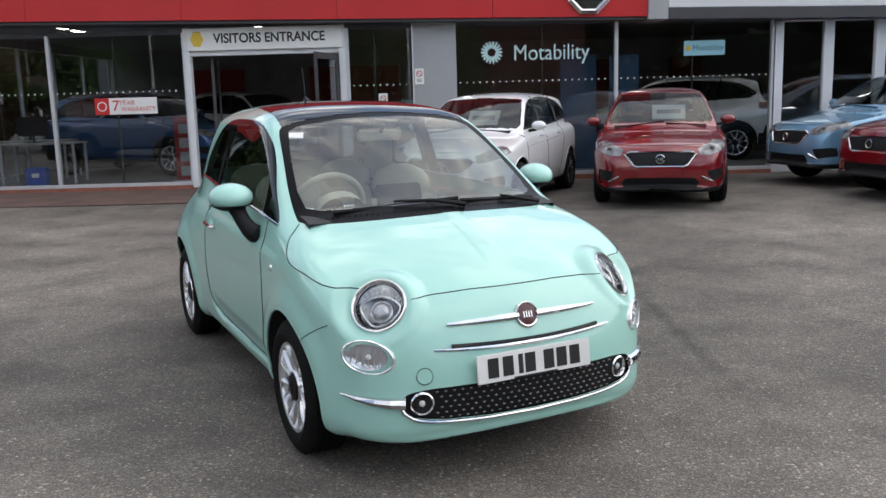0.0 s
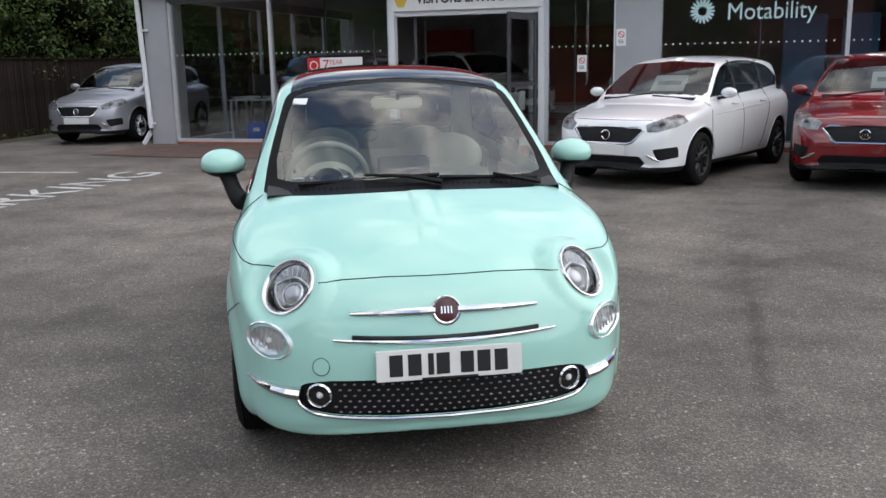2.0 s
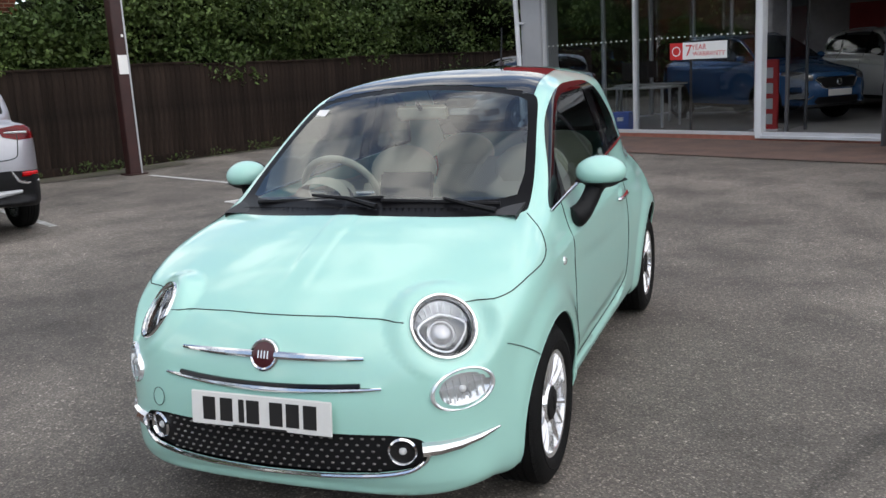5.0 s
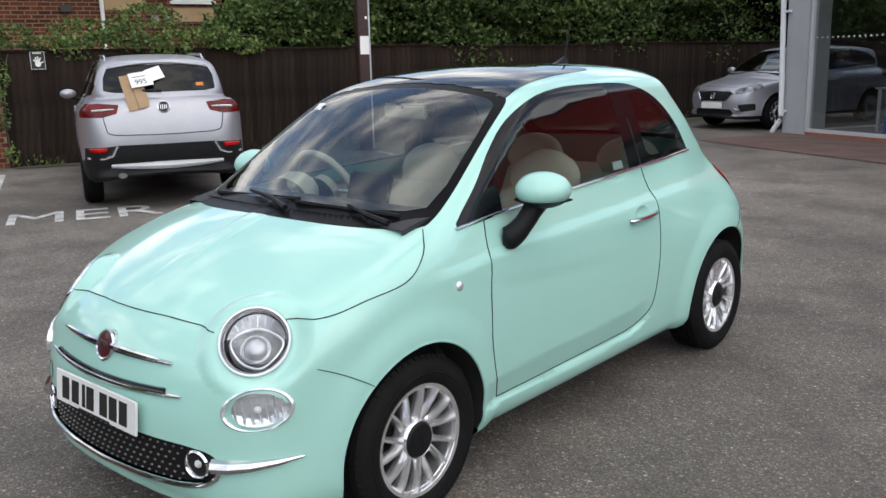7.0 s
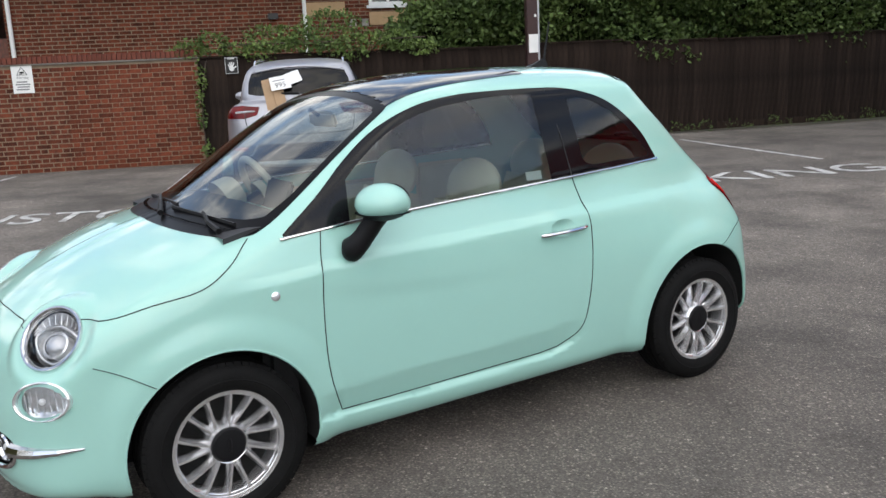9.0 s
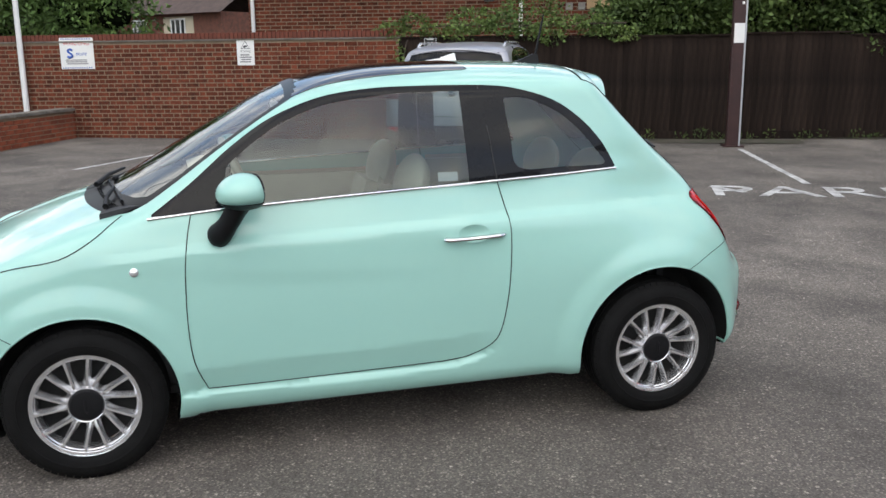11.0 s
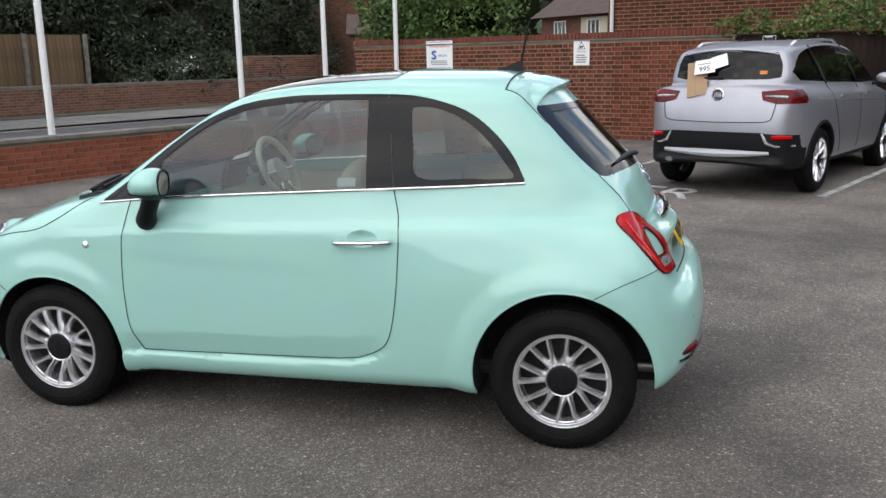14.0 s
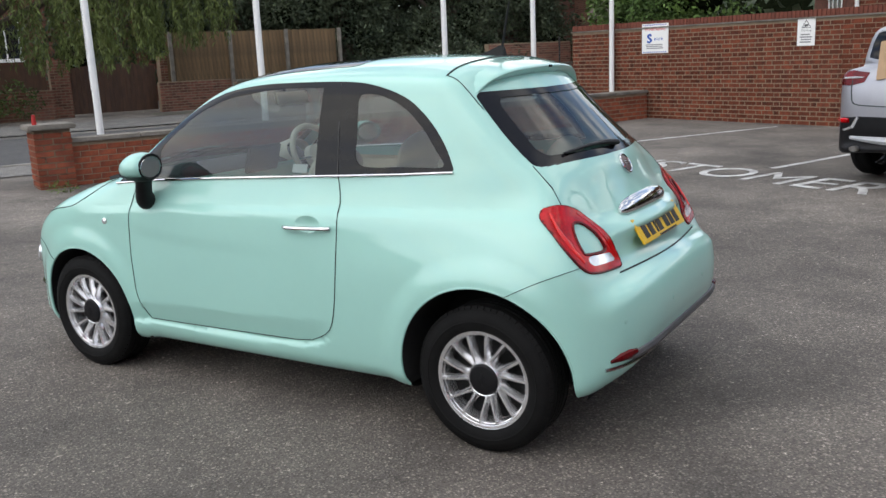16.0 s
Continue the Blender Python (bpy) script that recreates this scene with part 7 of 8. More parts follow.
    for y0, y1 in ((-.45, .05), (.08, .55)):
        zz = sh.top_z([X(1.06), X(1.02)], [abs(y0), abs(y1)])
        part("wiper", tube([(X(1.06), y0, zz[0] + .012), (X(1.02), y1, zz[1] + .012)], .009, 6), M_plastic, car)
    # seats and dash as dark shapes behind the glass
    cab = bmesh.new()
    box(-1.7, 1.1, -.66, .66, .3, .36, .02, cab)
    box(.75, 1.1, -.66, .66, .5, 1.0, .06, cab)
    for yy in (-.36, .36):
        box(-.35, -.2, yy - .24, yy + .24, .4, 1.1, .06, cab)
        box(-.36, -.25, yy - .12, yy + .12, 1.12, 1.3, .05, cab)
    box(-1.2, -1.05, -.6, .6, .4, 1.1, .06, cab)
    part("cabin", cab, M_trim_dark, car, "dark cabin with seats")
    if kind == "suv":
        for s in (1, -1):
            xs = np.linspace(.1, -1.35, 12)
            zt = sh.top_z(X(1) * xs, np.full(12, Y(.50)))
            part("roof_rail", tube([(X(a), s * Y(.50), b + (.035 if 0 < k < 11 else .0)) for k, (a, b) in enumerate(zip(xs, zt))], .016, 6), M_alloy, car, "silver roof rail")
    return car, sh, (X, Y, Zz, yz, xz)


white_car, sh_h, fn_h = parked_car("hatch", "white", .75, 12.82, -112.4, "white five-door hatchback with dark wheels parked by the showroom", dark_rims=True)
red_car, *_ = parked_car("hatch", "red", 3.2, 13.0, -103.3, "dark red five-door hatchback parked facing the yard", plate="red")
silver_car, *_ = parked_car("hatch", "silver", -10.45, 16.5, -85, "silver hatchback parked between the fence and the showroom")
blue_car, *_ = parked_car("suv", "blue", 7.26, 13.62, -169, "pale metallic blue compact SUV parked by the glass doors", plate="")
redsuv_car, *_ = parked_car("suv", "red", 7.5, 11.75, -165, "dark red compact SUV parked beside the blue one", plate="")
suv_car, sh_s, (sX, sY, sZ, syz, sxz) = parked_car("suv", "silver", -8.66, 4.27, 180, "silver compact SUV parked in a bay with papers under its wiper", plate="")
parked_car("suv", "navy", -6.1, 18.5, -22, "dark blue SUV displayed inside the showroom", z=.15)
parked_car("suv", "white", -4.3, 20.9, -38, "white SUV displayed inside the showroom", z=.15)
parked_car("suv", "white", 4.6, 18.3, 170, "white SUV displayed inside the showroom behind the glass", z=.15)

# price cards behind the windscreens
for car, s_ in ((white_car, 1), (red_car, 1), (silver_car, 1)):
    pc = thing("price_card", car.matrix_basis @ frame_at((.66, .12 * s_, 1.145), (.72, 0, .69)), "white price card lying behind a windscreen", "card", "price cards")
    part("card", box(-.22, .22, -.13, .13, 0.02, .023), M_paper, pc)
    part("text_bar", box(-.16, .16, -.03, .04, .0232, .0245), M_sign_grey, pc)
# details at the back of the silver SUV
def rear_at(y, z, out=.004):
    return on_end(sh_s, [(y, z)], -1, out)[0]
part("tailgate_gap", tube([rear_at(y, z) for y, z in spline([(.62, 1.02), (.60, .88), (.55, .79), (.3, .775), (0, .77), (-.3, .775), (-.55, .79), (-.60, .88), (-.62, 1.02)], 4)], .005, 5), M_gap, suv_car)
part("rear_badge", lathe([(.07, -.01), (.07, .012), (.060, .016), (.053, .010)], 8, m=frame_at(rear_at(0, 1.055), (-1, 0, .2)) @ Matrix.Rotation(radians(22.5), 4, "Z")), M_chrome, suv_car, "octagonal chrome badge")
part("badge_face", lathe([(.054, .008), (.0, .009)], 8, m=frame_at(rear_at(0, 1.055), (-1, 0, .2)) @ Matrix.Rotation(radians(22.5), 4, "Z")), M_trim_dark, suv_car)
for p0, p1 in (((-.030, -.025), (-.030, .025)), ((-.010, -.025), (-.010, .025)), ((.010, -.025), (.010, .025)), ((.030, -.025), (.030, .025))):
    part("badge_mark", tube([frame_at(rear_at(0, 1.055, .014), (-1, 0, .2)) @ Vector((*p0, 0)), frame_at(rear_at(0, 1.055, .014), (-1, 0, .2)) @ Vector((*p1, 0))], .006, 5), M_chrome, suv_car)
part("skid_plate", tube([rear_at(y, .46 - .02 * (1 - (y / .58) ** 2), .0) for y in np.linspace(-.58, .58, 11)], [.016 + .030 * (1 - (abs(k - 5) / 5.2) ** 2) for k in range(11)], 8, up=(1, 0, 0)), M_greysteel, suv_car, "silver skid plate")
for s in (1, -1):
    part("rear_reflector", tube([rear_at(s * y, .625, .004) for y in (.60, .68, .77)], [.022, .027, .022], 6, up=(1, 0, 0)), M_red_lamp, suv_car, "red bumper lamp")
    part("chrome_slash", tube([rear_at(s * y, z, .008) for y, z in ((.50, .665), (.555, .565), (.64, .535), (.80, .540))], [.014, .018, .014, .012], 6, up=(1, 0, 0)), M_alloy, suv_car, "bright metal slash")
    part("lamp_core", tube([rear_at(s * y, z, .008) for y, z in ((.50, 1.045), (.62, 1.04), (.72, 1.035))], [.006, .012, .012], 6, up=(1, 0, 0)), M_clear_lamp, suv_car)
part("exhaust", tube([(-2.05, .48, .36), (-2.14, .48, .36)], .045, 12, flat=.6), M_disc, suv_car, "oval exhaust tip")
part("wiper", tube([rear_at(y, 1.225 + .01 * y, .02) for y in (.0, .18, .34)], [.016, .012, .008], 6), M_plastic, suv_car)
part("spoiler", tube([rear_at(y, 1.52 - .05 * (y / .5) ** 2, .0) for y in np.linspace(-.52, .52, 11)], [.01 + .025 * (1 - (abs(k - 5) / 5.3) ** 2) for k in range(11)], 8, flat=.6), M_paints["silver"], suv_car)
sw_m = suv_car.matrix_basis
pp = thing("paper_sheets", sw_m @ frame_at(rear_at(.10, 1.355, .04), (-.85, 0, .5)), "white price papers tucked under the rear wiper", "paper")
part("sheet", box(-.115, .115, -.085, .085, 0, .003, 0, None, Matrix.Translation((-.10, -.01, 0)) @ Matrix.Rotation(radians(9), 4, "Z")), M_paper, pp)
part("sheet", box(-.085, .085, -.075, .075, -.006, -.003, 0, None, Matrix.Translation((.045, .055, 0)) @ Matrix.Rotation(radians(20), 4, "Z")), M_paper, pp)
words("995", .085, M_sign_black, pp, Matrix.Translation((-.10, -.040, .0035)) @ Matrix.Rotation(radians(9), 4, "Z"), "lettering", .0005)
part("text_bar", box(-.085, .055, .028, .040, .0032, .004, 0, None, Matrix.Translation((-.10, -.01, 0)) @ Matrix.Rotation(radians(9), 4, "Z")), M_sign_grey, pp)
cb = thing("cardboard_sheet", sw_m @ frame_at(rear_at(.31, 1.21, .05), (-.9, 0, .40)), "folded brown cardboard held under the rear wiper", "cardboard")
part("flap", box(-.075, .075, -.20, .20, 0, .004, 0, None, Matrix.Rotation(radians(10), 4, "Z")), M_card, cb)
part("flap", box(-.06, .06, -.17, .15, .006, .010, 0, None, Matrix.Translation((.09, -.01, 0)) @ Matrix.Rotation(radians(12), 4, "Z") @ Matrix.Rotation(radians(14), 4, "Y")), M_card, cb)
st_ = thing("rear_sticker", sw_m @ frame_at(rear_at(-.40, 1.28, .006), (-.9, 0, .4)), "small orange sticker inside the rear window", "sticker")
part("sheet", box(-.05, .05, -.02, .02, 0, .002), mat("orange_print", (.6, .2, .03), .5), st_)

# ---- foliage ----
def leaf_material(name, a, b):
    m = mat(name, a, .55, color2=b, scale=1.2, island=.45, spec=.18)
    return m


M_leaf_hedge = leaf_material("hedge_leaf", (.085, .125, .034), (.032, .056, .016))
M_leaf_dark = leaf_material("conifer_leaf", (.085, .104, .060), (.028, .040, .024))
M_leaf_laurel = leaf_material("laurel_leaf", (.10, .16, .040), (.05, .09, .025))
M_leaf_willow = leaf_material("willow_leaf", (.13, .155, .045), (.075, .10, .03))
M_leaf_ivy = leaf_material("ivy_leaf", (.12, .17, .045), (.06, .10, .028))
M_bark = mat("bark", (.085, .062, .045), .95, color2=(.04, .03, .024), scale=6, bump=.8, bump_scale=25, stretch=(3, 3, 1))
# near-black, unglossy: stands in for the shade deep inside foliage
M_shade = mat("foliage_shade", (.006, .008, .004), 1.0, vary=.3, scale=5, spec=0.0)
rng = np.random.default_rng(11)


def leaves(blobs, n, size, slim=.5, hang=0.0, lump=.25):
    """Many small folded leaves over and inside a set of ellipsoid clumps."""
    B = np.array(blobs, float)
    vol = (B[:, 3] * B[:, 4] * B[:, 5]) ** .67
    k = rng.choice(len(B), n, p=vol / vol.sum())
    d = rng.normal(size=(n, 3))
    d /= np.linalg.norm(d, axis=1)[:, None]
    rad = rng.uniform(.45, 1, n) ** .5 * (1 + lump * np.sin(5 * d[:, 0] + 3 * B[k, 1]) * np.sin(6 * d[:, 2] + 2 * B[k, 0]) + rng.normal(0, .06, n))
    c = B[k, :3] + d * B[k, 3:6] * rad[:, None]
    up = rng.normal(size=(n, 3)) * .8 + d * .9
    up[:, 2] -= hang
    up /= np.linalg.norm(up, axis=1)[:, None]
    s = np.cross(up, rng.normal(size=(n, 3)))
    s /= np.linalg.norm(s, axis=1)[:, None] + 1e-6
    nrm = np.cross(up, s)
    L = size * rng.uniform(.6, 1.3, n)[:, None]
    W = L * slim
    V = np.stack([c - up * L * .5, c + s * W * .5 + nrm * W * .15, c + up * L * .5, c - s * W * .5 + nrm * W * .15], 1).reshape(-1, 3)
    F = np.arange(4 * n).reshape(-1, 4)
    me = bpy.data.meshes.new("leaves")
    me.vertices.add(4 * n); me.vertices.foreach_set("co", V.ravel())
    me.loops.add(4 * n); me.loops.foreach_set("vertex_index", F.ravel())
    me.polygons.add(n); me.polygons.foreach_set("loop_start", np.arange(0, 4 * n, 4)); me.polygons.foreach_set("loop_total", np.full(n, 4))
    me.update(calc_edges=True)
    return me


def limbs(base, tips, r0):
    bm = bmesh.new()
    b = Vector(base)
    top = Vector((sum(t[0] for t in tips) / len(tips), sum(t[1] for t in tips) / len(tips), sum(t[2] for t in tips) / len(tips)))
    fork = b.lerp(top, .45)
    tube([b, b.lerp(fork, .5) + Vector((.05, .03, 0)), fork], [r0, r0 * .85, r0 * .7], 10, bm=bm)
    for t in tips:
        t = Vector(t)
        mid = fork.lerp(t, .5) + Vector((.0, .0, .12))
        tube([fork, mid, t], [r0 * .6, r0 * .38, r0 * .12], 7, bm=bm)
    return bm


def tree(name, base, blobs, n, size, leaf, label, cat="tree", slim=.5, r0=.14, hang=0.0, kind=""):
    t = thing(name, pose(0, 0, 0), label, cat, "", kind)
    part("trunk", limbs(base, [(b[0], b[1], b[2]) for b in blobs], r0), M_bark, t, "", True)
    # dark balls in each clump paint the shade between the leaves
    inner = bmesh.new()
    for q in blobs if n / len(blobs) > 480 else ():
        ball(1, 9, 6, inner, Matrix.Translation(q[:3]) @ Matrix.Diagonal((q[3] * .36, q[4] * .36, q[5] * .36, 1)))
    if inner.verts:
        tagged(part("inner_growth", inner, M_shade, t), "", "", "", "stuff")
    part("crown", leaves(blobs, n, size, slim, hang), leaf, t)
    return t


def blobs_along(a, b, z0, z1, n, depth, r, seed):
    rr = random.Random(seed)
    out = []
    for k in range(n):
        f = (k + rr.random()) / n
        x, y = a[0] + (b[0] - a[0]) * f, a[1] + (b[1] - a[1]) * f
        q = r * rr.uniform(.75, 1.25)
        out.append((x + rr.uniform(-depth, depth), y, rr.uniform(z0, z1), q, q * 1.1, q * .9))
    return out


# hedge standing behind the fence: lower and looser near the house, tall further on
hedges = [(tuple((a[0] - .28, a[1])), tuple((b[0] - .28, b[1])), *rest) for a, b, *rest in [((-12.35, 6.0), (-12.6, 8.2), 1.75, 2.5, 18, .3, .45, 20000), ((-12.5, 7.8), (-12.9, 10.8), 1.7, 3.3, 26, .35, .55, 30000), ((-12.7, 10.2), (-13.2, 13.4), 1.6, 3.6, 28, .4, .6, 34000), ((-13.0, 13.0), (-13.6, 16.8), 1.5, 3.8, 30, .45, .65, 34000), ((-13.6, 16.4), (-14.4, 25.0), .9, 4.2, 40, .5, .9, 42000), ((-14.2, 24.0), (-8.8, 31.0), .8, 4.0, 60, .8, 1.0, 44000)]]
for k, (a, b, z0, z1, n, dep, r, cnt) in enumerate(hedges):
    bl = blobs_along(a, b, z0, z1, n, dep, r, 40 + k)
    h_ = thing("hedge", pose(0, 0, 0), "dense green hedge growing over the dark fence", "hedge", "hedges behind the fence")
    part("stems", limbs(((a[0] + b[0]) / 2 - .5, (a[1] + b[1]) / 2, .1), [q[:3] for q in bl[::3]], .09), M_bark, h_, "", True)
    # near-black balls and a slab behind paint the hedge's inner shade
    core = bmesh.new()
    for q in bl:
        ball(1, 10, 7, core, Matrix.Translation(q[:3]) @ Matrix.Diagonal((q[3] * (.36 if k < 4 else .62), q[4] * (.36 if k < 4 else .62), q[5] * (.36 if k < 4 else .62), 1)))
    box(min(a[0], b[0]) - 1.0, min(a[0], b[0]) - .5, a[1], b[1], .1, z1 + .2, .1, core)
    tagged(part("inner_growth", core, M_shade, h_), "", "", "", "stuff")
    part("foliage", leaves(bl, int(cnt * .85), .10, .55, 0, .42), M_leaf_hedge, h_)
# ivy spilling over the fence top near the house and down the wall's end
iv = thing("ivy", pose(0, 0, 0), "loose green ivy spilling over the fence and wall end", "climbing plant")
ivb = [(-11.62 - .1 * (k / 9), 2.3 + k * .38, 1.93 + .10 * math.sin(k * 1.7), .22, .30, .17 + .05 * math.sin(k * 2.9)) for k in range(11)]
ivb += [(-11.42, 2.46, 1.45, .09, .10, .3), (-11.44, 2.42, .9, .08, .09, .3), (-11.42, 2.48, .3, .08, .10, .15), (-12.1, 4.6, 2.2, .4, .6, .35), (-12.2, 3.6, 2.1, .35, .5, .25)]
part("foliage", leaves(ivb, 5200, .062, .7), M_leaf_ivy, iv)
part("vine", tube(spline([(-11.43, 2.47, .0), (-11.42, 2.44, .7), (-11.45, 2.5, 1.4), (-11.6, 2.8, 1.95), (-11.7, 4.5, 1.98), (-11.8, 6.2, 2.0)], 6).tolist(), .012, 6), M_bark, iv)
# weeds at the fence foot and along the wall
wd = thing("weeds", pose(0, 0, 0), "small green weeds at the foot of the fence and wall", "weeds", "", "stuff")
wb_ = []
for k in range(54):
    f = (k * .137) % 1
    q = m_f @ Vector((l_f * f, -.08, 0))
    wb_.append((q.x + .05, q.y, gz(q.x, q.y) + .05, .07 + .05 * ((k * 7) % 3), .13, .06 + .04 * (k % 4)))
part("clump", leaves(wb_ + [(-.25, -2.65, .1, .2, .3, .06)], 2600, .06, .25, -.6), M_leaf_ivy, wd)

# across the road: dark conifers, laurel over the wall, weeping willow
tree("conifer", (-11.5, -18.5, .2), blobs_along((-10.2, -18.2), (-14.5, -18.6), 1.5, 4.6, 22, .9, .95, 3), 30000, .17, M_leaf_dark, "large dark conifer behind the far garden wall", slim=.32, r0=.22)
tree("conifer", (-15.5, -18.0, .2), blobs_along((-14.0, -17.6), (-21.0, -18.0), 1.6, 4.8, 26, .9, .95, 4), 34000, .17, M_leaf_dark, "large dark conifer with low hanging boughs", slim=.32, r0=.22)
tree("conifer", (-8.8, -19.5, .2), blobs_along((-6.4, -19.6), (-10.8, -19.0), 2.3, 4.8, 18, .8, .9, 5), 22000, .17, M_leaf_dark, "dark conifer behind the timber garden fence", slim=.32, r0=.2)
tree("laurel", (-13.6, -6.0, .1), blobs_along((-12.6, -3.4), (-13.8, -7.4), 2.0, 3.3, 20, .45, .75, 6), 16000, .13, M_leaf_laurel, "glossy green laurel rising above the brick wall", slim=.42, r0=.12)
tree("conifer", (-12, -22.0, .2), blobs_along((-3.5, -21.6), (-21.5, -21.0), 1.2, 7.0, 46, .9, 1.5, 31), 26000, .30, M_leaf_dark, "row of tall dark conifers behind the gardens", slim=.4, r0=.25)
tree("shrub", (-15.0, -16.3, .2), blobs_along((-12.0, -16.3), (-17.0, -16.2), .8, 1.6, 10, .3, .7, 7), 5000, .12, M_leaf_dark, "dark shrubs behind the old brick wall", "shrub", slim=.5, r0=.06)
tree("tree", (-22, -22, .2), blobs_along((-18, -22), (-30, -19), 2.0, 7.0, 26, 1.5, 1.8, 8), 11000, .25, M_leaf_dark, "tall dark tree among the far houses", slim=.5, r0=.25)
tree("tree", (-24, 2, .2), blobs_along((-24, 0), (-26, 4), 2.5, 6.5, 20, 1.2, 1.5, 9), 8000, .22, M_leaf_laurel, "green tree behind the brick house", slim=.5, r0=.2)
# willow: hanging strands of narrow leaves
wlw = thing("willow", pose(0, 0, 0), "weeping willow with long hanging yellow-green strands", "tree")
part("trunk", limbs((.4, -15.4, .2), [(-3.2, -13.6, 4.6), (-1.6, -13.8, 5.0), (.6, -14.2, 5.0), (1.8, -14.6, 4.6), (-5.2, -14.8, 4.4)], .22), M_bark, wlw, "", True)
strands, stems = [], bmesh.new()
rw_ = random.Random(21)
for k in range(330):
    x, y = rw_.uniform(-6.6, 2.2), rw_.uniform(-15.2, -13.2)
    zt, zb = rw_.uniform(3.6, 5.4), rw_.uniform(1.5, 2.3) + max(0, (-x - 3.5)) * .22
    if k % 4 == 0:
        tube([(x, y, zt), (x + .08, y, (zt + zb) / 2), (x + .04, y, zb)], [.008, .005, .003], 4, bm=stems)
    m_ = int((zt - zb) / .28)
    for j in range(m_):
        f = j / max(1, m_ - 1)
        strands.append((x + .10 * math.sin(f * 3) + rw_.uniform(-.03, .03), y, zt + (zb - zt) * f, .09, .09, .18))
part("twigs", stems, M_bark, wlw)
tagged(part("strands", leaves(strands, 42000, .17, .16, 2.2, 0), M_leaf_willow, wlw), "", "", "", "stuff")

# ---- neighbours ----
M_rooftile = mat("roof_tile", (.075, .05, .042), .85, vary=.25, scale=3, bump=.4, bump_scale=20)
M_tan = mat("tan_panel", (.42, .28, .15), .8, vary=.1, scale=3)
M_cream_wall = mat("cream_render", (.52, .46, .34), .85, vary=.08, scale=2)
M_tan_fence = mat("tan_fence", (.17, .105, .050), .85, color2=(.085, .058, .03), scale=2, bump=.4, bump_scale=20, island=.2, stretch=(5, 5, 1))
M_gate = mat("brown_gate", (.085, .040, .022), .7, color2=(.05, .025, .016), scale=3, island=.2, stretch=(5, 5, 1))
M_dark_glass = mat("dark_window", (.02, .022, .025), .08, spec=.8)


def window(parent, m, w, h, bars=1):
    wn1 = part("window", box(-w / 2, w / 2, -h / 2, h / 2, -.03, .0), M_dark_glass, parent, at=m)
    for b in (box(-w / 2, w / 2, -h / 2, -h / 2 + .06, 0, .03), box(-w / 2, w / 2, h / 2 - .06, h / 2, 0, .03), box(-w / 2, -w / 2 + .06, -h / 2, h / 2, 0, .031), box(w / 2 - .06, w / 2, -h / 2, h / 2, 0, .031)):
        part("frame", b, M_white, wn1)
    for k in range(bars):
        x = -w / 2 + (k + 1) * w / (bars + 1)
        part("glazing_bar", box(x - .025, x + .025, -h / 2, h / 2, 0, .032), M_white, wn1)
    part("sill", box(-w / 2 - .05, w / 2 + .05, -h / 2 - .06, -h / 2, 0, .07), M_white, wn1)
    return wn1


# brick house behind the yard wall
ho = thing("brick_house", pose(0, 0, 0), "red brick house with white windows behind the boundary wall", "house")
hm = Matrix.Translation((-14.35, -1.5, 0)) @ Matrix.Rotation(math.atan2(9.5, -1.35), 4, "Z")
brick_wall(ho, hm, 9.6, .1, 4.3, .25, M_brick, (0, 0))
side_m = Matrix.Translation((-14.35 - 5.5, -1.5 - .78, 0)) @ Matrix.Rotation(math.atan2(.78, 5.5), 4, "Z")
brick_wall(ho, side_m, 5.55, .1, 4.3, .25, M_brick, (0, 0))
part("roof", box(-.3, 9.9, -.4, 6, 4.3, 4.45, .02, None, Matrix.Rotation(radians(14), 4, "X")), M_rooftile, ho, "dark tiled roof", at=hm)
hn = hm.to_3x3() @ Vector((0, -1, 0))
def on_house(x, z, out=.0):
    return frame_at(hm @ Vector((x, -.005 - out, z)), hn)
for x, zb in ((6.05, 2.98), (7.35, 2.76)):
    window(ho, on_house(x, zb + .6), .80, 1.15)
    part("tan_panel", box(-.40, .40, -.13, .13, 0, .02), M_tan, ho, "tan panel under the window", at=on_house(x, zb - .24))
for x in (.10, 5.62):
    part("rain_pipe", tube([hm @ Vector((x, -.06, .2)), hm @ Vector((x, -.06, 4.3))], .04, 10), M_white, ho, "white rainwater pipe")
fl_ = part("floodlight", box(-.10, .10, -.06, .06, .0, .09, .01), M_sign_black, ho, "black floodlight", at=on_house(4.98, 2.62, .05))
for x in (6.6, 6.85):
    part("vent", box(-.07, .07, -.07, .07, 0, .02), M_conc, ho, "small grey wall vent", at=on_house(x, 2.45))

# far side of the road: old wall, timber fence, gate, outbuilding, houses
ow = tagged(new("garden_wall"), "weathered old brick garden wall across the road", "wall", "", "structure")
m_o = Matrix.Translation((-7.0, -15.3, 0)) @ Matrix.Rotation(math.pi + .03, 4, "Z")
brick_wall(ow, m_o, 12.5, .2, .98, .25, M_brick_old, (0, 0))
part("wall_top", box(0, 12.5, -.02, .27, .98, 1.04, .01), M_cope, ow, at=m_o)
m_o2 = Matrix.Translation((-5.3, -16.9, 0)) @ Matrix.Rotation(math.pi + .08, 4, "Z")
brick_wall(ow, m_o2, 2.6, .2, 1.05, .25, M_brick_old, (0, 0))
gstrip("verge", -30, -4.5, -15.3, -14.2, M_dirt, "grassy verge before the old wall", "verge", .08, 1.5)
tf = tagged(new("garden_fence"), "tan close-boarded garden fence with concrete posts", "fence", "", "structure")
for k in range(44):
    part("fence_board", box(0, .118, -.012, .012, 0, 1.42, .002), M_tan_fence, tf, at=pose(-5.75 - k * .12, -17.15 - .004 * (k % 2) + k * .004, 1.0))
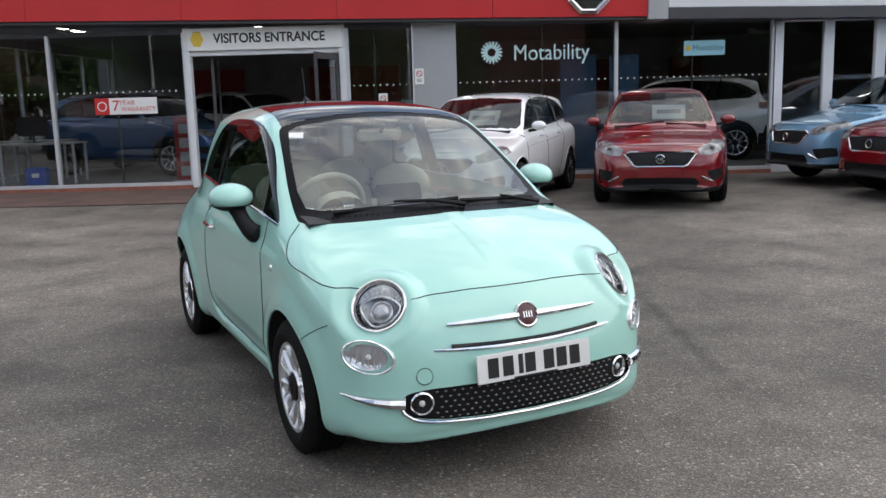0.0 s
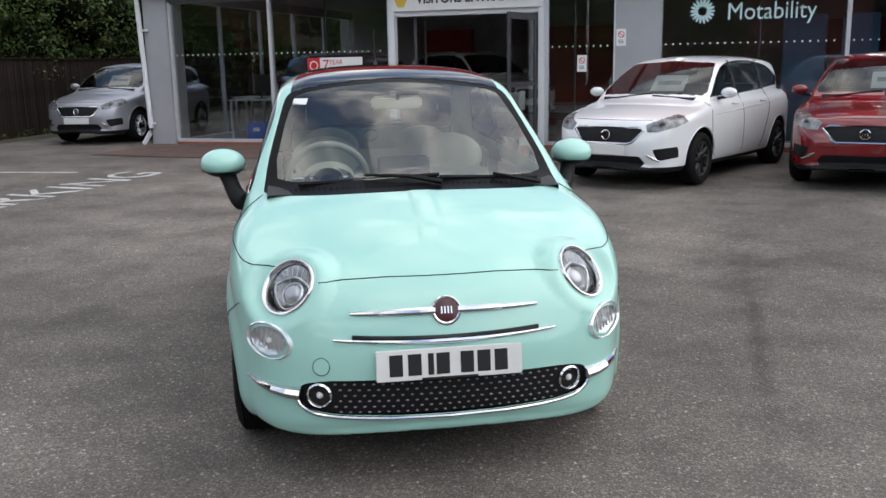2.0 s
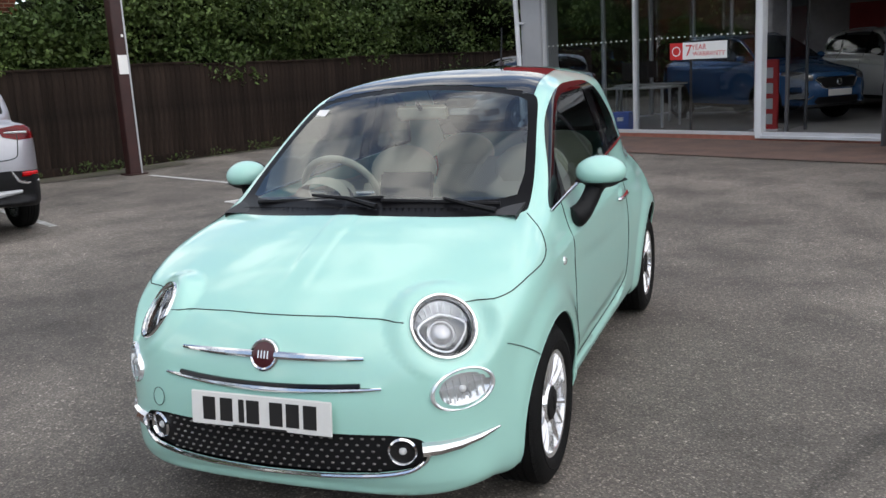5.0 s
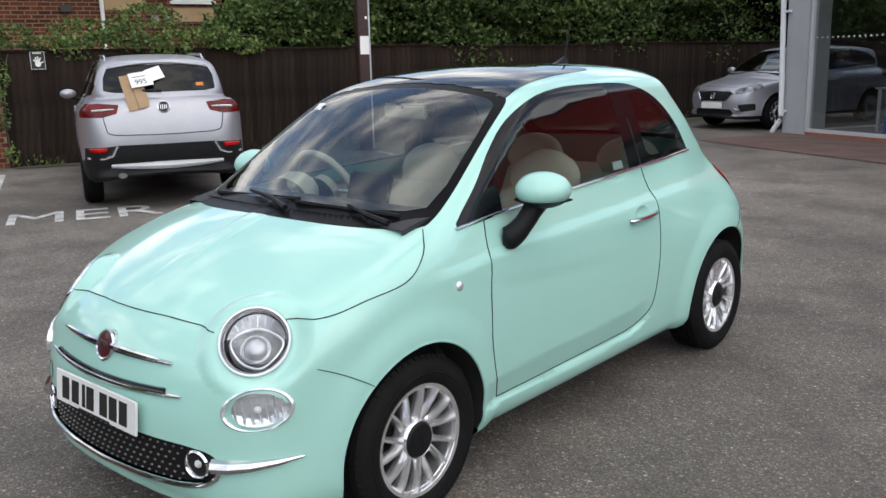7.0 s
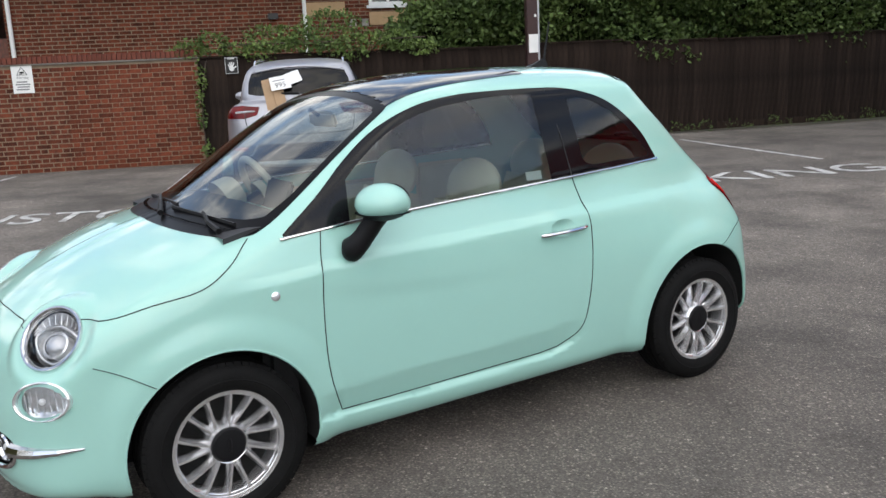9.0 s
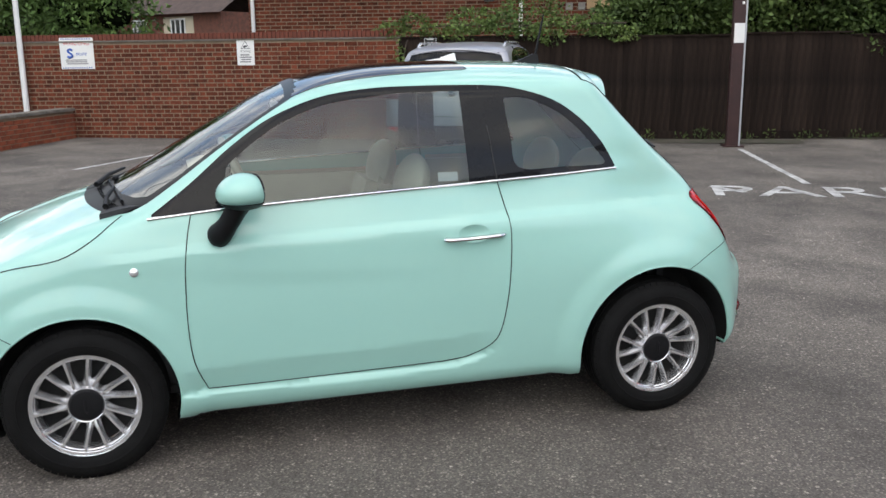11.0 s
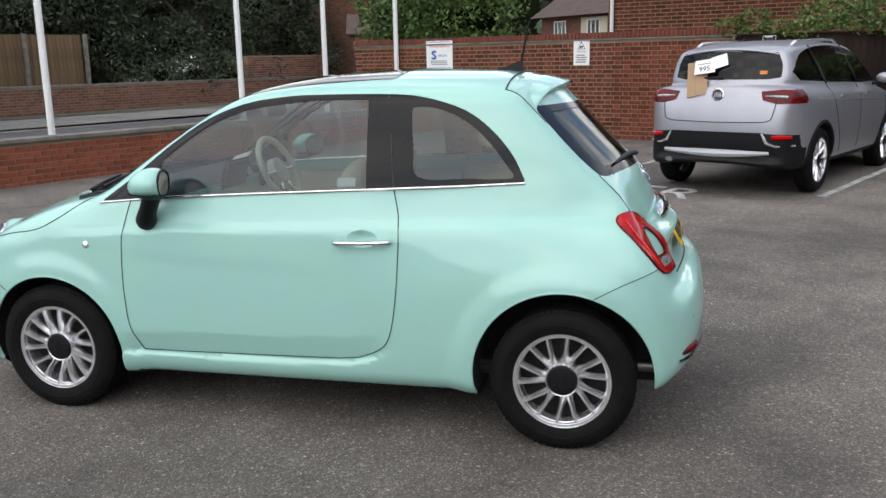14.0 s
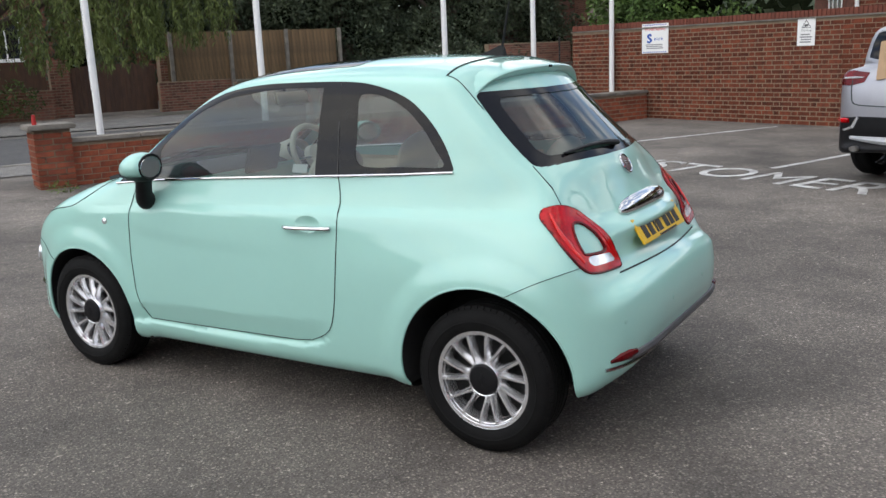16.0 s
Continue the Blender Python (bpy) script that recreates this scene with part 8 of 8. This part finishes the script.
for k in range(4):
    part("concrete_post", box(-.05, .05, -.05, .07, .2, 2.44, .01), M_cope, tf, at=pose(-5.75 - k * 1.75, -17.08 + k * .06, 0))
gt = thing("timber_gate", pose(-4.15, -17.55, .2), "wide dark brown timber driveway gate between brick piers", "gate")
for k in range(20):
    x = -1.2 + k * .12
    part("gate_board", box(x, x + .116, -.02, .02, .08, 1.42 - .10 * ((x + .06) / 1.2) ** 2, .003), M_gate, gt)
part("gate_rail", box(-1.2, 1.2, -.06, -.02, 1.0, 1.1), M_gate, gt)
part("gate_rail", box(-1.2, 1.2, -.06, -.02, .3, .4), M_gate, gt)
gp = tagged(new("gate_piers"), "old brick gate piers across the road", "pier", "", "structure")
for x in (-5.72, -2.75):
    brick_wall(gp, Matrix.Translation((x + .25, -17.3, 0)) @ Matrix.Rotation(math.pi, 4, "Z"), .5, .15, 1.75, .4, M_brick_old, (0, 0))
    part("pier_core", box(x - .24, x + .24, -17.75, -17.31, .15, 1.78, .01), M_brick_old, gp)
ow3 = tagged(new("garden_wall_left"), "old curved brick garden wall beside the gate", "wall", "", "structure")
brick_wall(ow3, Matrix.Translation((8.5, -17.0, 0)) @ Matrix.Rotation(math.pi, 4, "Z"), 11, .15, 1.0, .25, M_brick_old, (0, 0))
part("panel_fence", box(-2.4, 8.5, -17.5, -17.4, 1.0, 1.7, .01), M_gate, ow3)
tree("shrub", (1.0, -16.4, .2), blobs_along((-2.2, -16.5), (6.0, -16.5), .6, 1.3, 10, .25, .5, 17), 4000, .09, M_leaf_hedge, "low green shrubs before the garden wall", "shrub", slim=.5, r0=.05)

ob_ = thing("brick_outbuilding", pose(-20.3, -13.9, .2, 0, 0, 44), "small brick porch with a pitched tiled roof", "outbuilding")
for (x0, x1, y0, rot) in ((-1.1, 1.1, -.9, 0), (0, 0, 0, 0)):
    if x1 > x0:
        brick_wall(ob_, Matrix.Translation((x0, y0, 0)), x1 - x0, 0, 2.2, .2, M_brick_old, (0, 0))
for p_ in (box(-1.1, -.9, -.85, 1.4, 0, 2.15), box(.9, 1.1, -.85, 1.4, 0, 2.15)):
    part("side_wall", p_, M_brick_old, ob_)
for s in (1, -1):
    part("roof_slope", box(0, 1.45, -1.15, 1.6, 0, .06, .01, None, Matrix.Translation((0, 0, 2.85)) @ Matrix.Diagonal((s, 1, 1, 1)) @ Matrix.Rotation(radians(29), 4, "Y")), M_rooftile, ob_, "dark tiled roof slope")
gab = bmesh.new()
gab.faces.new([gab.verts.new(c) for c in ((-1.1, -.9, 2.2), (1.1, -.9, 2.2), (0, -.9, 2.8))])
gab.faces.new([gab.verts.new(c) for c in ((1.1, -.8, 2.2), (-1.1, -.8, 2.2), (0, -.8, 2.8))])
part("gable", gab, M_brick_old, ob_)
for x in (-.45, .35):
    part("dark_window", box(x - .17, x + .17, -.93, -.90, 1.25, 1.85, .005), M_sign_black, ob_)
ig = thing("iron_gate", pose(-18.6, -15.3, .2, 0, 0, 48), "black iron side gate by the outbuilding", "gate")
for k in range(9):
    part("bar", box(k * .11, k * .11 + .02, -.01, .01, 0, 1.7), M_sign_black, ig)
for z in (.2, 1.5):
    part("rail", box(0, .92, -.015, .015, z, z + .04), M_sign_black, ig)
for x, y in ((-18.9, -13.7), (-19.25, -13.35)):
    mb = thing("post_box", pose(x, y, .2, 0, 0, 45), "black post box on a slim steel post", "post box", "post boxes")
    part("post", cyl(.03, 0, 1.0, 10), M_sign_black, mb)
    part("case", box(-.17, .17, -.1, .1, .95, 1.45, .02), M_sign_black, mb)
rs_ = thing("street_sign", pose(-17.6, -15.4, .2, 0, 0, 40), "low white street nameplate on two posts", "sign")
part("plate", box(-.35, .35, -.01, .01, .38, .55, .004), M_paper, rs_)
part("name_bar", box(-.28, .28, -.013, -.011, .43, .5), M_sign_black, rs_)
for x in (-.25, .25):
    part("post", box(x - .025, x + .025, .01, .05, 0, .5), M_conc, rs_)
hw = thing("garden_house_wall", pose(0, 0, 0), "old brick house wall partly hidden by trees", "house")
part("wall", box(-24, -19.4, -20.5, -20, 0, 6), M_brick_old, hw)
part("wall", box(-17, 9, -25.2, -25, 0, 6), M_brick_old, hw)
brick_wall(hw, Matrix.Translation((-22.6, -19.2, 0)) @ Matrix.Rotation(math.atan2(7.4, 1.7), 4, "Z"), 7.6, .2, 5.6, .3, M_brick_old, (0, 0))
brick_wall(hw, Matrix.Translation((-19.45, -15.75, 0)) @ Matrix.Rotation(math.pi + .04, 4, "Z") @ Matrix.Translation((-3.6, 0, 0)), 3.6, .2, 1.75, .3, M_brick_old, (0, 0))
for x in (-11, -8.2, -5.2, -2.4):
    window(hw, frame_at((x, -24.99, 2.55), (0, 1, 0)), .95, 1.3)
part("roof", box(-17.5, 9.5, -28.5, -24.6, 5.8, 6, .02), M_rooftile, hw)
fh = thing("cream_house", pose(-32.6, -13.2, 0, 0, 0, 70), "far house with cream walls and a dark tiled roof", "house")
part("house_wall", box(-3.2, 3.2, 0, 6, 0, 3.35), M_brick_old, fh)
part("render_panel", box(-.2, 1.6, -.03, 0, 1.9, 3.2), M_cream_wall, fh)
rf_ = bmesh.new()
v1 = [rf_.verts.new(c) for c in ((-3.6, -.4, 3.3), (3.6, -.4, 3.3), (3.6, 3, 5.4), (-3.6, 3, 5.4))]
rf_.faces.new(v1)
v2 = [rf_.verts.new(c) for c in ((-3.6, 6.4, 3.3), (3.6, 6.4, 3.3))]
rf_.faces.new((v1[3], v1[2], v2[1], v2[0]))
part("roof", rf_, M_rooftile, fh)
for x in (-1.7, .7):
    window(fh, frame_at((x, -.04, 2.75), (0, -1, 0)), .9, .75, 2)
# tree line closing the place to the east and round the rest of the horizon
bk = tagged(new("backdrop"), "added tree line around the site, partly to darken reflections", "backdrop", "", "structure")
bkb = []
rk = random.Random(77)
for k in range(150):
    a = radians(-60 + k * 150 / 150)
    r = rk.uniform(46, 54)
    q = rk.uniform(2.2, 3.6)
    bkb.append((r * math.cos(a), 5 + r * math.sin(a), rk.uniform(.8, 3.2), q, q, q))
for k in range(70):
    q = rk.uniform(2.5, 4)
    bkb.append((-45 + rk.uniform(-4, 4), -30 + k * 1.1, rk.uniform(1, 4), q, q, q))
# taller row added out of view, so the shop windows mirror less bright sky
for k in range(60):
    q = rk.uniform(2.5, 4)
    bkb.append((2 + k * .9, -30 + rk.uniform(-3, 3), rk.uniform(1, 8), q, q, q))
# near-black balls paint shade into the tree line and close its gaps
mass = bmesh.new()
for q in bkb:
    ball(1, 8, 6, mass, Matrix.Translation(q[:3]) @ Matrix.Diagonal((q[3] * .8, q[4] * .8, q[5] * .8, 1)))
tagged(part("inner_growth", mass, M_shade, bk), "", "", "", "stuff")
part("tree_line", leaves(bkb, 36000, .8, .6), M_leaf_dark, bk)
